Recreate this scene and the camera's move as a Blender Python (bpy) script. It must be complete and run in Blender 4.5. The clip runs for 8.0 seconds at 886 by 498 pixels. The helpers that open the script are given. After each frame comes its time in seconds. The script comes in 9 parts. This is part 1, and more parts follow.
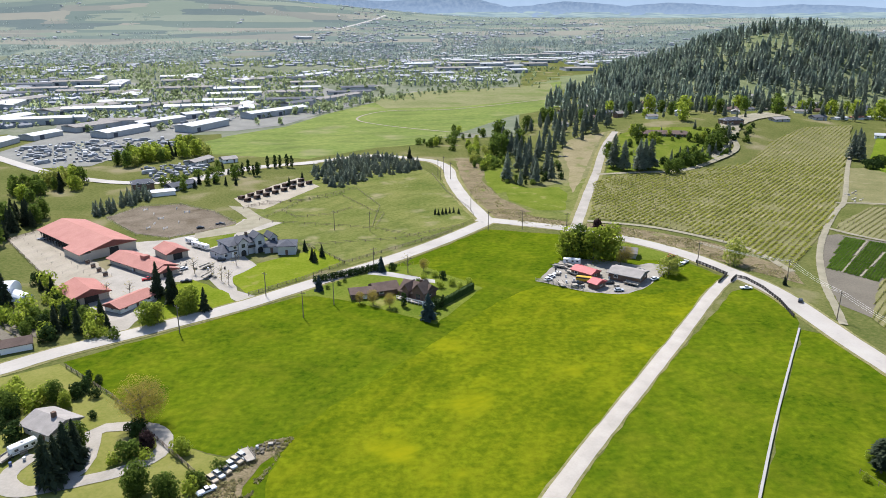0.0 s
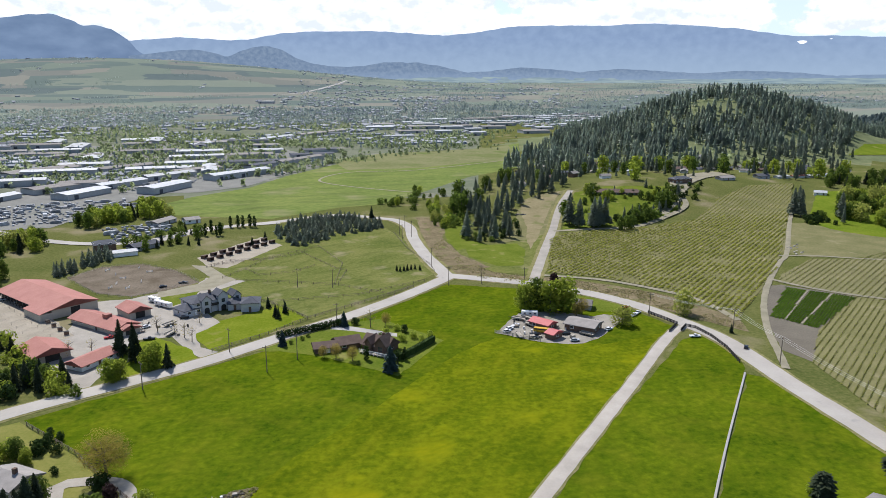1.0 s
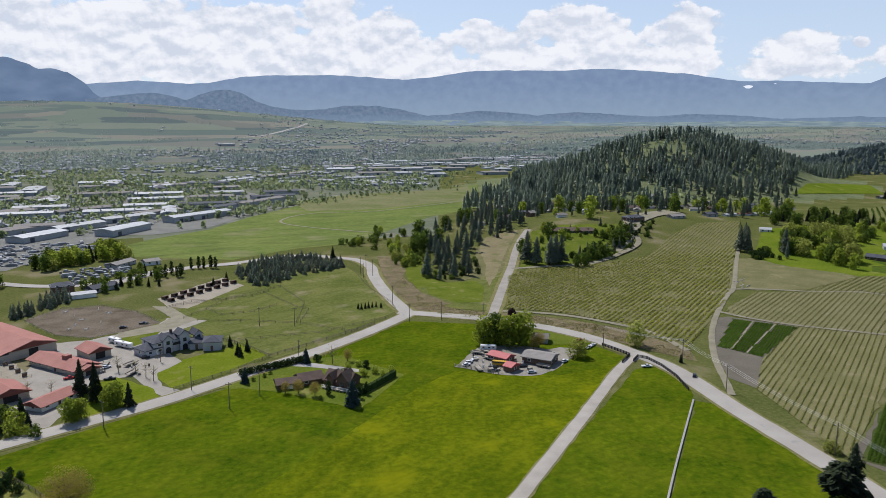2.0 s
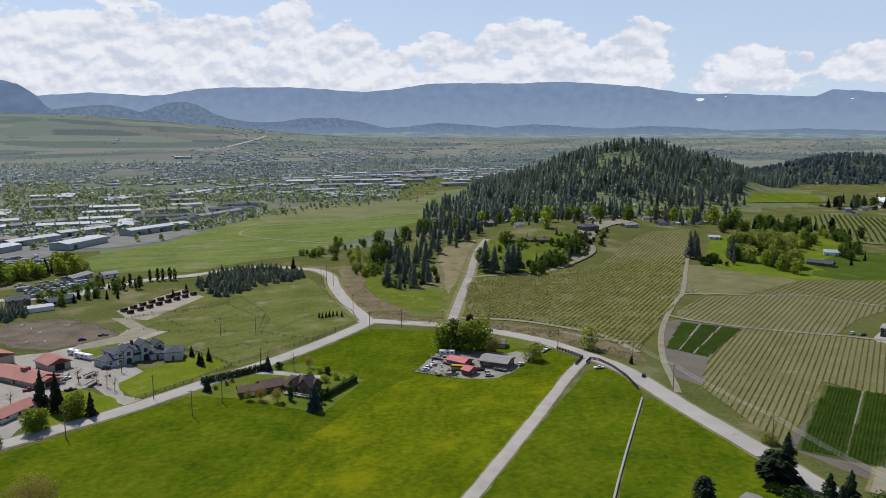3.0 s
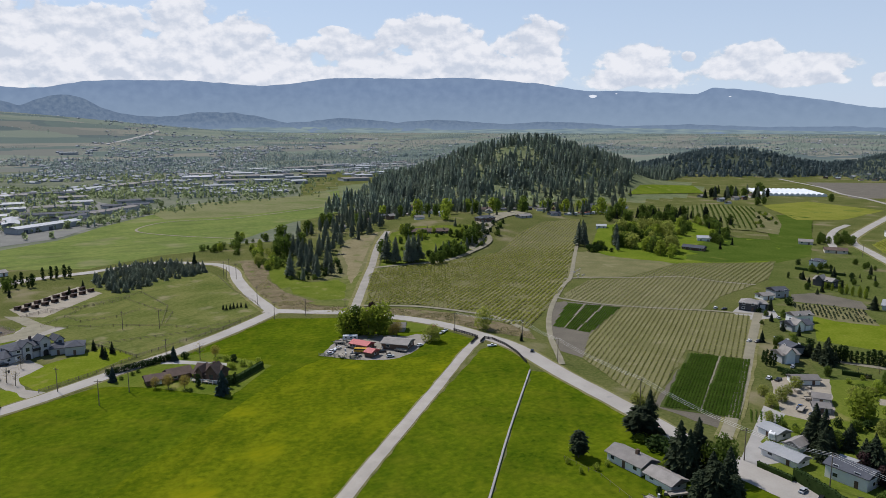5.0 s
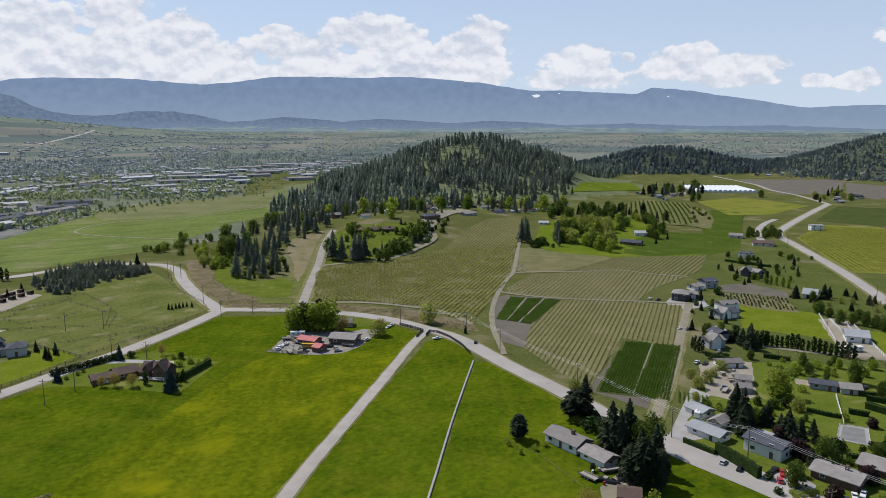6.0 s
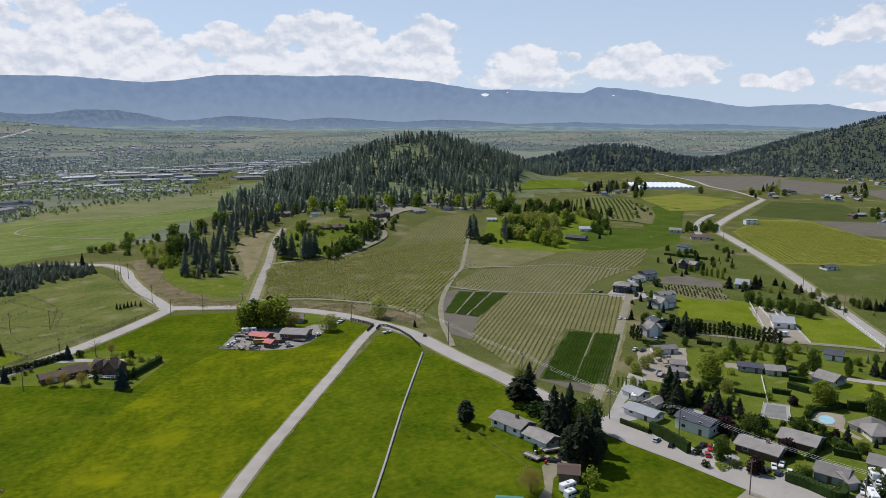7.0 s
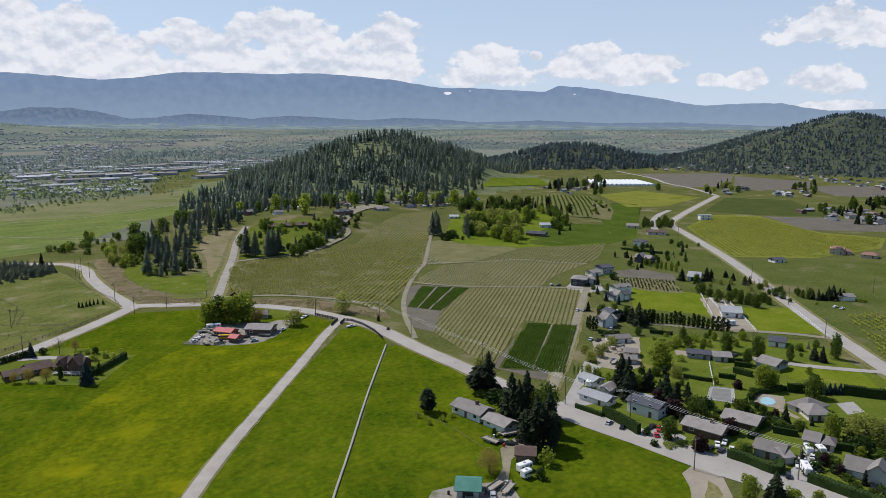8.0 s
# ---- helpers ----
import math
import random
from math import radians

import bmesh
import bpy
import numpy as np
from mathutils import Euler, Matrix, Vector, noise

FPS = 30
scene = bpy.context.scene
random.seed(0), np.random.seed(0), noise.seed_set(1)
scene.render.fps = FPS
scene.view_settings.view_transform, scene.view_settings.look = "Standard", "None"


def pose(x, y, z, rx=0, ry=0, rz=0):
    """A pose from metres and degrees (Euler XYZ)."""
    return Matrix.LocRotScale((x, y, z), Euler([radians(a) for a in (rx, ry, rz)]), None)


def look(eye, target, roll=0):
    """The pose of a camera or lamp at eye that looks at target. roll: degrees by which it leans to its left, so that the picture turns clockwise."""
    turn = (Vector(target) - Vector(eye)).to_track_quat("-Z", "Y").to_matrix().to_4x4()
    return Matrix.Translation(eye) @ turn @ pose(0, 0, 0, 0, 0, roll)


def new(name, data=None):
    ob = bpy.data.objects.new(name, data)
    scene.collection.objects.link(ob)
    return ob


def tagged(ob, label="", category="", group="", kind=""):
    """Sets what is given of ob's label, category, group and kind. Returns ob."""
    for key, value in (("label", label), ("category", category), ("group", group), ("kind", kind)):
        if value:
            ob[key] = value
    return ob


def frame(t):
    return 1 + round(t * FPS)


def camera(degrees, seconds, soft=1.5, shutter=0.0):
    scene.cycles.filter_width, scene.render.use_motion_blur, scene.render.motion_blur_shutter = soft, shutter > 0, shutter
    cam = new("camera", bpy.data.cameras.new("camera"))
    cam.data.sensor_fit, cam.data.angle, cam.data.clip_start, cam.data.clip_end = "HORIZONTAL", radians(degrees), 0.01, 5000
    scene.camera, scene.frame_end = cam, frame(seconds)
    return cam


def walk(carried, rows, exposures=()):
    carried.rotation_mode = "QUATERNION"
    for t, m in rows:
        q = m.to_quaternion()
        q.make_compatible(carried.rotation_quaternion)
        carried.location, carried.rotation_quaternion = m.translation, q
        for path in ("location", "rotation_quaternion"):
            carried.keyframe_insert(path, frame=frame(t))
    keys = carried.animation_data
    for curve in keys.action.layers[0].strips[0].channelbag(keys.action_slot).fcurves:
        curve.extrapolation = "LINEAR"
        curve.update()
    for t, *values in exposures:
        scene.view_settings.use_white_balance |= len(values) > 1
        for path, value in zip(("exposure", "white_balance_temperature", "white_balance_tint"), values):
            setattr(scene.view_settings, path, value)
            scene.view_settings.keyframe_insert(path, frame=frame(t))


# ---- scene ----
cam = camera(62.97, 8.0, soft=0.6)
ROWS = [  # seconds, place, yaw, pitch, roll
    (0, 0.01, -0.03, 90.00, -0.019, -17.960, -0.065),
    (0.5, 0.36, -4.27, 90.08, -1.607, -15.481, -0.103),
    (1, 0.63, -8.47, 90.11, -3.041, -13.159, -0.147),
    (1.5, 0.82, -12.66, 90.11, -4.585, -11.189, -0.168),
    (3, 0.73, -25.36, 90.03, -9.282, -8.949, -0.059),
    (3.5, 0.45, -29.68, 90.00, -10.988, -9.019, -0.087),
    (4, 0.04, -34.03, 89.98, -12.867, -9.106, -0.068),
    (4.5, -0.51, -38.42, 89.97, -14.860, -9.233, -0.122),
    (6, -2.95, -51.57, 89.99, -21.187, -9.363, -0.096),
    (6.5, -4.02, -55.85, 89.98, -23.212, -9.412, -0.093),
    (7, -5.21, -60.01, 89.96, -25.107, -9.456, -0.066),
    (7.5, -6.49, -64.01, 89.91, -26.704, -9.529, -0.080),
    (8, -7.88, -67.79, 89.81, -27.979, -9.580, -0.071),
]
walk(cam, [(t, pose(x, y, z, 90 + pitch, roll, yaw)) for t, x, y, z, yaw, pitch, roll in ROWS],
     exposures=[(t, e, 6250, 13) for t, e in ((0.0, 0.96), (0.5, 0.82), (1.0, 0.52), (1.5, 0.25), (2.2, 0.06), (3.0, 0.0), (8.0, 0.0))])

# ---- sky, sun ----
SUN_EL, SUN_AZ = 52.0, -27.0
world = bpy.data.worlds.new("world")
scene.world = world
world.use_nodes = True
_wn = world.node_tree.nodes
_sky = _wn.new("ShaderNodeTexSky")
_sky.sky_type, _sky.sun_disc = "NISHITA", False
_sky.sun_elevation, _sky.sun_rotation = radians(SUN_EL), radians(SUN_AZ)
_sky.air_density, _sky.dust_density, _sky.ozone_density, _sky.altitude = 1.0, 0.4, 2.0, 400
world.node_tree.links.new(_sky.outputs[0], _wn["Background"].inputs[0])
_wn["Background"].inputs[1].default_value = 0.095
sun = new("sun", bpy.data.lights.new("sun", "SUN"))
sun.data.energy, sun.data.angle, sun.data.color = 4.1, radians(0.6), (1.0, 0.955, 0.88)
sun.matrix_world = look((0, 0, 0), (-math.sin(radians(SUN_AZ)) * math.cos(radians(SUN_EL)), -math.cos(radians(SUN_AZ)) * math.cos(radians(SUN_EL)), -math.sin(radians(SUN_EL))))


# ---- materials ----
def mat(name, dark, light, size=4.0, rough=0.9, bump=0.0, fine=0.3, metal=0.0, spots=None, vary=0.0, coords="Position", spec=0.3, leaf=0.0, grain=0.8):
    """Noise at two scales between two colours; size is the length of the larger one in metres."""
    m = bpy.data.materials.new(name)
    m.use_nodes = True
    nt = m.node_tree
    b = nt.nodes["Principled BSDF"]
    b.inputs["Roughness"].default_value, b.inputs["Metallic"].default_value = rough, metal
    b.inputs["Specular IOR Level"].default_value = spec
    if coords == "Position":
        co = nt.nodes.new("ShaderNodeNewGeometry").outputs["Position"]
    else:
        co = nt.nodes.new("ShaderNodeTexCoord").outputs["Object"]
    n1, n2 = nt.nodes.new("ShaderNodeTexNoise"), nt.nodes.new("ShaderNodeTexNoise")
    n1.inputs["Scale"].default_value, n2.inputs["Scale"].default_value = 1 / size, 1 / fine
    n1.inputs["Detail"].default_value, n2.inputs["Detail"].default_value = 4, 7
    n2.inputs["Roughness"].default_value = 0.62
    for n in (n1, n2):
        nt.links.new(co, n.inputs["Vector"])
    mix = nt.nodes.new("ShaderNodeMath")
    mix.operation = "MULTIPLY_ADD"
    nt.links.new(n1.outputs["Fac"], mix.inputs[0])
    mix.inputs[1].default_value = 1.6
    sub = nt.nodes.new("ShaderNodeMath")
    sub.operation = "MULTIPLY_ADD"
    nt.links.new(n2.outputs["Fac"], sub.inputs[0])
    sub.inputs[1].default_value, sub.inputs[2].default_value = grain, -0.3 - grain / 2
    nt.links.new(sub.outputs[0], mix.inputs[2])
    ramp = nt.nodes.new("ShaderNodeMix")
    ramp.data_type = "RGBA"
    nt.links.new(mix.outputs[0], ramp.inputs["Factor"])
    ramp.inputs["A"].default_value, ramp.inputs["B"].default_value = (*dark, 1), (*light, 1)
    out = ramp.outputs["Result"]
    if spots:
        colour, scale, edge = spots
        n3 = nt.nodes.new("ShaderNodeTexNoise")
        n3.inputs["Scale"].default_value, n3.inputs["Detail"].default_value = 1 / scale, 6
        nt.links.new(co, n3.inputs["Vector"])
        step = nt.nodes.new("ShaderNodeMapRange")
        step.inputs["From Min"].default_value, step.inputs["From Max"].default_value = edge, edge + 0.12
        nt.links.new(n3.outputs["Fac"], step.inputs["Value"])
        over = nt.nodes.new("ShaderNodeMix")
        over.data_type = "RGBA"
        nt.links.new(step.outputs[0], over.inputs["Factor"])
        nt.links.new(out, over.inputs["A"])
        over.inputs["B"].default_value = (*colour, 1)
        out = over.outputs["Result"]
    if vary:
        info = nt.nodes.new("ShaderNodeObjectInfo")
        isl = nt.nodes.new("ShaderNodeNewGeometry")
        add = nt.nodes.new("ShaderNodeMath")
        nt.links.new(info.outputs["Random"], add.inputs[0])
        nt.links.new(isl.outputs["Random Per Island"], add.inputs[1])
        rng = nt.nodes.new("ShaderNodeMapRange")
        rng.inputs["From Max"].default_value = 2
        rng.inputs["To Min"].default_value, rng.inputs["To Max"].default_value = 1 - vary, 1 + vary
        nt.links.new(add.outputs[0], rng.inputs["Value"])
        hsv = nt.nodes.new("ShaderNodeHueSaturation")
        nt.links.new(rng.outputs[0], hsv.inputs["Value"])
        nt.links.new(out, hsv.inputs["Color"])
        out = hsv.outputs["Color"]
    nt.links.new(out, b.inputs["Base Color"])
    if leaf:
        tl, ms = nt.nodes.new("ShaderNodeBsdfTranslucent"), nt.nodes.new("ShaderNodeMixShader")
        nt.links.new(out, tl.inputs["Color"])
        ms.inputs[0].default_value = leaf
        nt.links.new(b.outputs[0], ms.inputs[1])
        nt.links.new(tl.outputs[0], ms.inputs[2])
        nt.links.new(ms.outputs[0], nt.nodes["Material Output"].inputs["Surface"])
    if bump:
        bp = nt.nodes.new("ShaderNodeBump")
        bp.inputs["Distance"].default_value = bump
        nt.links.new(mix.outputs[0], bp.inputs["Height"])
        nt.links.new(bp.outputs[0], b.inputs["Normal"])
    return m


M_GROUND = mat("dry_grassland", (0.068, 0.086, 0.022), (0.14, 0.138, 0.05), 30, bump=0.15, fine=1.4, grain=2.2, spots=((0.195, 0.172, 0.10), 30, 0.57), spec=0.0)
# far ground: distance haze greys and blues its base colour
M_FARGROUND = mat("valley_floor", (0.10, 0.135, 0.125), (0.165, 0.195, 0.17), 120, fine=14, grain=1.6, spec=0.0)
M_TOWN = mat("town_ground", (0.105, 0.125, 0.082), (0.18, 0.188, 0.135), 50, fine=8, grain=1.8, spots=((0.25, 0.24, 0.21), 40, 0.57), spec=0.0)
M_WOODFLOOR = mat("hill_grass", (0.10, 0.125, 0.06), (0.175, 0.19, 0.10), 30, fine=4, grain=1.5, spots=((0.215, 0.205, 0.11), 34, 0.6), spec=0.0)
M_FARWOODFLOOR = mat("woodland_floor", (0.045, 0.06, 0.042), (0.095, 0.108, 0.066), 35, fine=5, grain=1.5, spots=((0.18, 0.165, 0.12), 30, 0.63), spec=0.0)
M_LUSH = mat("lush_field", (0.033, 0.062, 0.003), (0.106, 0.14, 0.006), 24, bump=0.10, fine=2.0, grain=2.3, spots=((0.124, 0.152, 0.006), 24, 0.64), spec=0.0)


def add_streaks(m, colour, turn, length, width, amount):
    """Long faint swaths from mowing and drainage over a field."""
    nt = m.node_tree
    b = nt.nodes["Principled BSDF"]
    src = b.inputs["Base Color"].links[0].from_socket
    geo, mp, no = nt.nodes.new("ShaderNodeNewGeometry"), nt.nodes.new("ShaderNodeMapping"), nt.nodes.new("ShaderNodeTexNoise")
    mp.vector_type = "TEXTURE"
    mp.inputs["Rotation"].default_value, mp.inputs["Scale"].default_value = (0, 0, radians(turn)), (length, width, 1)
    nt.links.new(geo.outputs["Position"], mp.inputs["Vector"])
    nt.links.new(mp.outputs[0], no.inputs["Vector"])
    no.inputs["Scale"].default_value, no.inputs["Detail"].default_value = 1, 5
    rg, mx = nt.nodes.new("ShaderNodeMapRange"), nt.nodes.new("ShaderNodeMix")
    rg.inputs["From Min"].default_value, rg.inputs["From Max"].default_value, rg.inputs["To Max"].default_value = 0.48, 0.72, amount
    nt.links.new(no.outputs["Fac"], rg.inputs["Value"])
    mx.data_type = "RGBA"
    nt.links.new(rg.outputs[0], mx.inputs["Factor"])
    nt.links.new(src, mx.inputs["A"])
    mx.inputs["B"].default_value = (*colour, 1)
    nt.links.new(mx.outputs["Result"], b.inputs["Base Color"])


def add_parcels(m, colours, width, depth, amount):
    """Farm parcels of differing crops: cells of several colours with wavering edges."""
    nt = m.node_tree
    b = nt.nodes["Principled BSDF"]
    src = b.inputs["Base Color"].links[0].from_socket
    geo, mp, wav, add, vor = [nt.nodes.new(k) for k in ("ShaderNodeNewGeometry", "ShaderNodeMapping", "ShaderNodeTexNoise", "ShaderNodeMix", "ShaderNodeTexVoronoi")]
    mp.vector_type = "TEXTURE"
    mp.inputs["Rotation"].default_value, mp.inputs["Scale"].default_value = (0, 0, radians(18)), (width, depth, 1e5)
    nt.links.new(geo.outputs["Position"], mp.inputs["Vector"])
    wav.inputs["Scale"].default_value, wav.inputs["Detail"].default_value = 2.2, 3
    nt.links.new(mp.outputs[0], wav.inputs["Vector"])
    add.data_type = "VECTOR"
    add.inputs["Factor"].default_value = 0.22
    nt.links.new(mp.outputs[0], add.inputs["A"])
    nt.links.new(wav.outputs["Color"], add.inputs["B"])
    vor.distance = "CHEBYCHEV"
    vor.inputs["Scale"].default_value = 1.0
    nt.links.new(add.outputs[1], vor.inputs["Vector"])
    ramp = nt.nodes.new("ShaderNodeValToRGB")
    ramp.color_ramp.interpolation = "CONSTANT"
    for i, c in enumerate(colours):
        e = ramp.color_ramp.elements[i] if i < 2 else ramp.color_ramp.elements.new(i / len(colours))
        e.position, e.color = i / len(colours), (*c, 1)
    sep, mx = nt.nodes.new("ShaderNodeSeparateColor"), nt.nodes.new("ShaderNodeMix")
    nt.links.new(vor.outputs["Color"], sep.inputs[0])
    nt.links.new(sep.outputs[0], ramp.inputs[0])
    mx.data_type = "RGBA"
    mx.inputs["Factor"].default_value = amount
    nt.links.new(src, mx.inputs["A"])
    nt.links.new(ramp.outputs[0], mx.inputs["B"])
    nt.links.new(mx.outputs["Result"], b.inputs["Base Color"])


# crop parcels of the far ground, their colours likewise veiled with haze
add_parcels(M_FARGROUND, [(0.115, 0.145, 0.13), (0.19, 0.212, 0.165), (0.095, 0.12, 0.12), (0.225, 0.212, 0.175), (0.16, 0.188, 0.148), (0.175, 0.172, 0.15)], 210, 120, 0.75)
add_streaks(M_LUSH, (0.045, 0.082, 0.003), 50, 60, 5, 0.35)
add_streaks(M_LUSH, (0.15, 0.15, 0.012), -35, 25, 9, 0.3)
M_LUSH_YELLOW = mat("flowering_field", (0.052, 0.078, 0.003), (0.142, 0.166, 0.006), 20, bump=0.10, fine=1.9, grain=2.3, spots=((0.19, 0.19, 0.005), 20, 0.57), spec=0.0)
add_streaks(M_LUSH_YELLOW, (0.06, 0.095, 0.003), 50, 60, 5, 0.3)
add_streaks(M_LUSH, (0.038, 0.075, 0.003), 20, 7, 2.2, 0.5)
add_streaks(M_LUSH, (0.16, 0.17, 0.01), 70, 14, 5, 0.28)
add_streaks(M_LUSH_YELLOW, (0.05, 0.088, 0.003), 20, 7, 2.4, 0.45)
add_streaks(M_LUSH_YELLOW, (0.19, 0.19, 0.008), 65, 18, 6, 0.35)
M_LAWN = mat("lawn", (0.072, 0.108, 0.012), (0.142, 0.163, 0.028), 11, bump=0.05, fine=1.0, grain=1.9, spots=((0.19, 0.185, 0.06), 9, 0.6), spec=0.0)
M_PASTURE = mat("pasture", (0.088, 0.112, 0.026), (0.165, 0.165, 0.055), 20, bump=0.08, fine=1.6, grain=2.4, spots=((0.215, 0.195, 0.105), 15, 0.585), spec=0.0)
M_MEADOW = mat("valley_meadow", (0.105, 0.148, 0.038), (0.18, 0.208, 0.064), 55, fine=5, grain=2.4, spots=((0.215, 0.212, 0.105), 60, 0.58), spec=0.0)
M_PASTURE_EAST = mat("grazed_pasture", (0.06, 0.085, 0.018), (0.118, 0.128, 0.04), 24, bump=0.1, fine=1.5, grain=2.3, spots=((0.165, 0.145, 0.08), 30, 0.58), spec=0.0)
M_DRYMEADOW = mat("dry_meadow", (0.13, 0.145, 0.058), (0.205, 0.20, 0.105), 40, fine=4, grain=1.8, spots=((0.115, 0.145, 0.045), 45, 0.55), spec=0.0)
add_streaks(M_MEADOW, (0.075, 0.095, 0.035), 15, 40, 12, 0.6)
add_streaks(M_PASTURE, (0.06, 0.085, 0.02), 40, 12, 5, 0.55)
M_PARK = mat("park_lawn", (0.075, 0.122, 0.010), (0.15, 0.182, 0.022), 18, fine=1.6, grain=2.0, spots=((0.19, 0.20, 0.05), 16, 0.62), spec=0.0)
M_BRIGHTLAWN = mat("bright_lawn", (0.09, 0.13, 0.008), (0.165, 0.19, 0.022), 12, fine=1.2, grain=2.0, spots=((0.20, 0.19, 0.05), 9, 0.62), spec=0.0)
M_DEEPGRASS = mat("deep_green_grass", (0.042, 0.075, 0.01), (0.085, 0.115, 0.02), 22, fine=1.6, grain=1.9, spots=((0.115, 0.13, 0.03), 18, 0.62), spec=0.0)
M_DARKCROP = mat("dark_crop", (0.045, 0.066, 0.018), (0.085, 0.10, 0.032), 20, fine=1.5, grain=1.5, spec=0.0)
M_DRY = mat("dry_slope", (0.115, 0.12, 0.05), (0.195, 0.178, 0.09), 13, bump=0.1, fine=1.5, grain=1.6, spots=((0.24, 0.215, 0.13), 14, 0.6), spec=0.0)
M_SOIL = mat("bare_soil", (0.085, 0.074, 0.054), (0.15, 0.13, 0.096), 14, bump=0.08, fine=0.8, grain=1.3)
M_SAND = mat("sand_yard", (0.235, 0.205, 0.15), (0.33, 0.29, 0.225), 8, fine=0.8, grain=1.4)
M_YELLOWFIELD = mat("yellow_green_field", (0.13, 0.15, 0.022), (0.21, 0.21, 0.045), 24, fine=2.0, grain=2.0, spots=((0.10, 0.13, 0.03), 20, 0.58), spec=0.0)
M_ORCHARD = mat("orchard_floor", (0.10, 0.118, 0.04), (0.17, 0.168, 0.066), 16, fine=1.2, grain=1.6, spec=0.0)
M_ASPHALT = mat("weathered_asphalt", (0.29, 0.268, 0.235), (0.385, 0.36, 0.32), 12, rough=0.85, fine=0.6, spots=((0.26, 0.245, 0.225), 5, 0.62))
M_GRAVEL = mat("gravel", (0.29, 0.265, 0.225), (0.41, 0.375, 0.325), 6, fine=0.5, bump=0.03)
M_CONCRETE = mat("pale_concrete", (0.27, 0.258, 0.235), (0.37, 0.352, 0.325), 5, fine=0.4)
M_COURT = mat("worn_court", (0.15, 0.152, 0.14), (0.235, 0.23, 0.21), 3, fine=0.4, grain=1.3)
M_TANSLOPE = mat("tan_slope", (0.17, 0.15, 0.08), (0.265, 0.225, 0.135), 12, fine=1.4, grain=1.7, spots=((0.135, 0.145, 0.055), 14, 0.56), spec=0.0)
M_ARENA = mat("arena_sand", (0.10, 0.082, 0.058), (0.20, 0.168, 0.13), 9, fine=1.0, grain=1.5, spots=((0.105, 0.085, 0.06), 11, 0.56), spec=0.0)
M_BANK = mat("scraped_bank", (0.10, 0.085, 0.045), (0.235, 0.19, 0.12), 7, fine=0.9, grain=2.0, bump=0.2, spots=((0.12, 0.14, 0.04), 6, 0.58), spec=0.0)
M_STABLEYARD = mat("packed_yard_gravel", (0.235, 0.215, 0.18), (0.345, 0.315, 0.27), 6, fine=0.6, grain=1.3)
M_BRIGHTROOF = mat("white_metal_roof", (0.34, 0.35, 0.36), (0.48, 0.49, 0.50), 6, rough=0.5, fine=0.8)
M_PLASTIC = mat("white_plastic_film", (0.62, 0.64, 0.66), (0.74, 0.76, 0.78), 4, rough=0.4, fine=0.6)
M_YARD = mat("trodden_yard", (0.17, 0.155, 0.125), (0.30, 0.275, 0.235), 5, fine=0.5, grain=1.4, spots=((0.12, 0.13, 0.05), 6, 0.58))
M_WORKYARD = mat("grey_yard_paving", (0.11, 0.112, 0.098), (0.19, 0.187, 0.165), 14, fine=1.5, grain=1.2, spots=((0.16, 0.17, 0.09), 30, 0.62))
M_ROUGH = mat("rough_grass", (0.125, 0.14, 0.028), (0.20, 0.19, 0.06), 7, fine=0.9, grain=1.5, spots=((0.20, 0.185, 0.10), 8, 0.62), spec=0.0)
M_VERGE = mat("dry_verge", (0.12, 0.125, 0.04), (0.24, 0.215, 0.105), 6, fine=1.2, grain=2.2, spec=0.0)
M_TRACK = mat("farm_track", (0.17, 0.155, 0.10), (0.27, 0.243, 0.17), 5, fine=0.6)
M_WHITE = mat("white_paint", (0.70, 0.70, 0.68), (0.82, 0.82, 0.80), 2, rough=0.5, fine=0.3)
M_CREAM = mat("cream_siding", (0.52, 0.48, 0.41), (0.62, 0.58, 0.50), 2, fine=0.2)
M_BEIGE = mat("beige_metal_siding", (0.40, 0.35, 0.285), (0.48, 0.43, 0.35), 3, fine=0.3)
M_GREYWALL = mat("grey_siding", (0.32, 0.325, 0.325), (0.42, 0.425, 0.425), 2, fine=0.2)
M_VILLA = mat("pale_grey_stucco", (0.40, 0.40, 0.41), (0.50, 0.50, 0.51), 2, fine=0.2)
M_DARKWALL = mat("charcoal_siding", (0.045, 0.045, 0.05), (0.085, 0.085, 0.09), 2, fine=0.2)
M_TERRA = mat("terracotta_tiles", (0.22, 0.12, 0.095), (0.31, 0.18, 0.145), 2, fine=0.3)
M_BROWNWALL = mat("brown_siding", (0.11, 0.07, 0.05), (0.17, 0.11, 0.08), 2, fine=0.2)
M_REDROOF = mat("red_metal_roof", (0.285, 0.105, 0.08), (0.375, 0.155, 0.122), 4, rough=0.7, fine=0.5, grain=1.3, spec=0.25)
M_CRIMSON = mat("crimson_metal_roof", (0.40, 0.085, 0.085), (0.50, 0.13, 0.125), 3, rough=0.6, fine=0.4, spec=0.25)
M_GREYROOF = mat("grey_shingle", (0.20, 0.184, 0.168), (0.295, 0.272, 0.25), 2, fine=0.25, bump=0.01, vary=0.4)
M_DARKROOF = mat("charcoal_shingle", (0.055, 0.06, 0.072), (0.095, 0.10, 0.118), 2, fine=0.25, bump=0.01)
M_BROWNROOF = mat("brown_shingle", (0.085, 0.058, 0.046), (0.145, 0.10, 0.08), 2, fine=0.25, bump=0.01)
M_WHITEROOF = mat("white_roof", (0.28, 0.29, 0.30), (0.42, 0.43, 0.44), 10, rough=0.6, fine=1.0, vary=0.3)
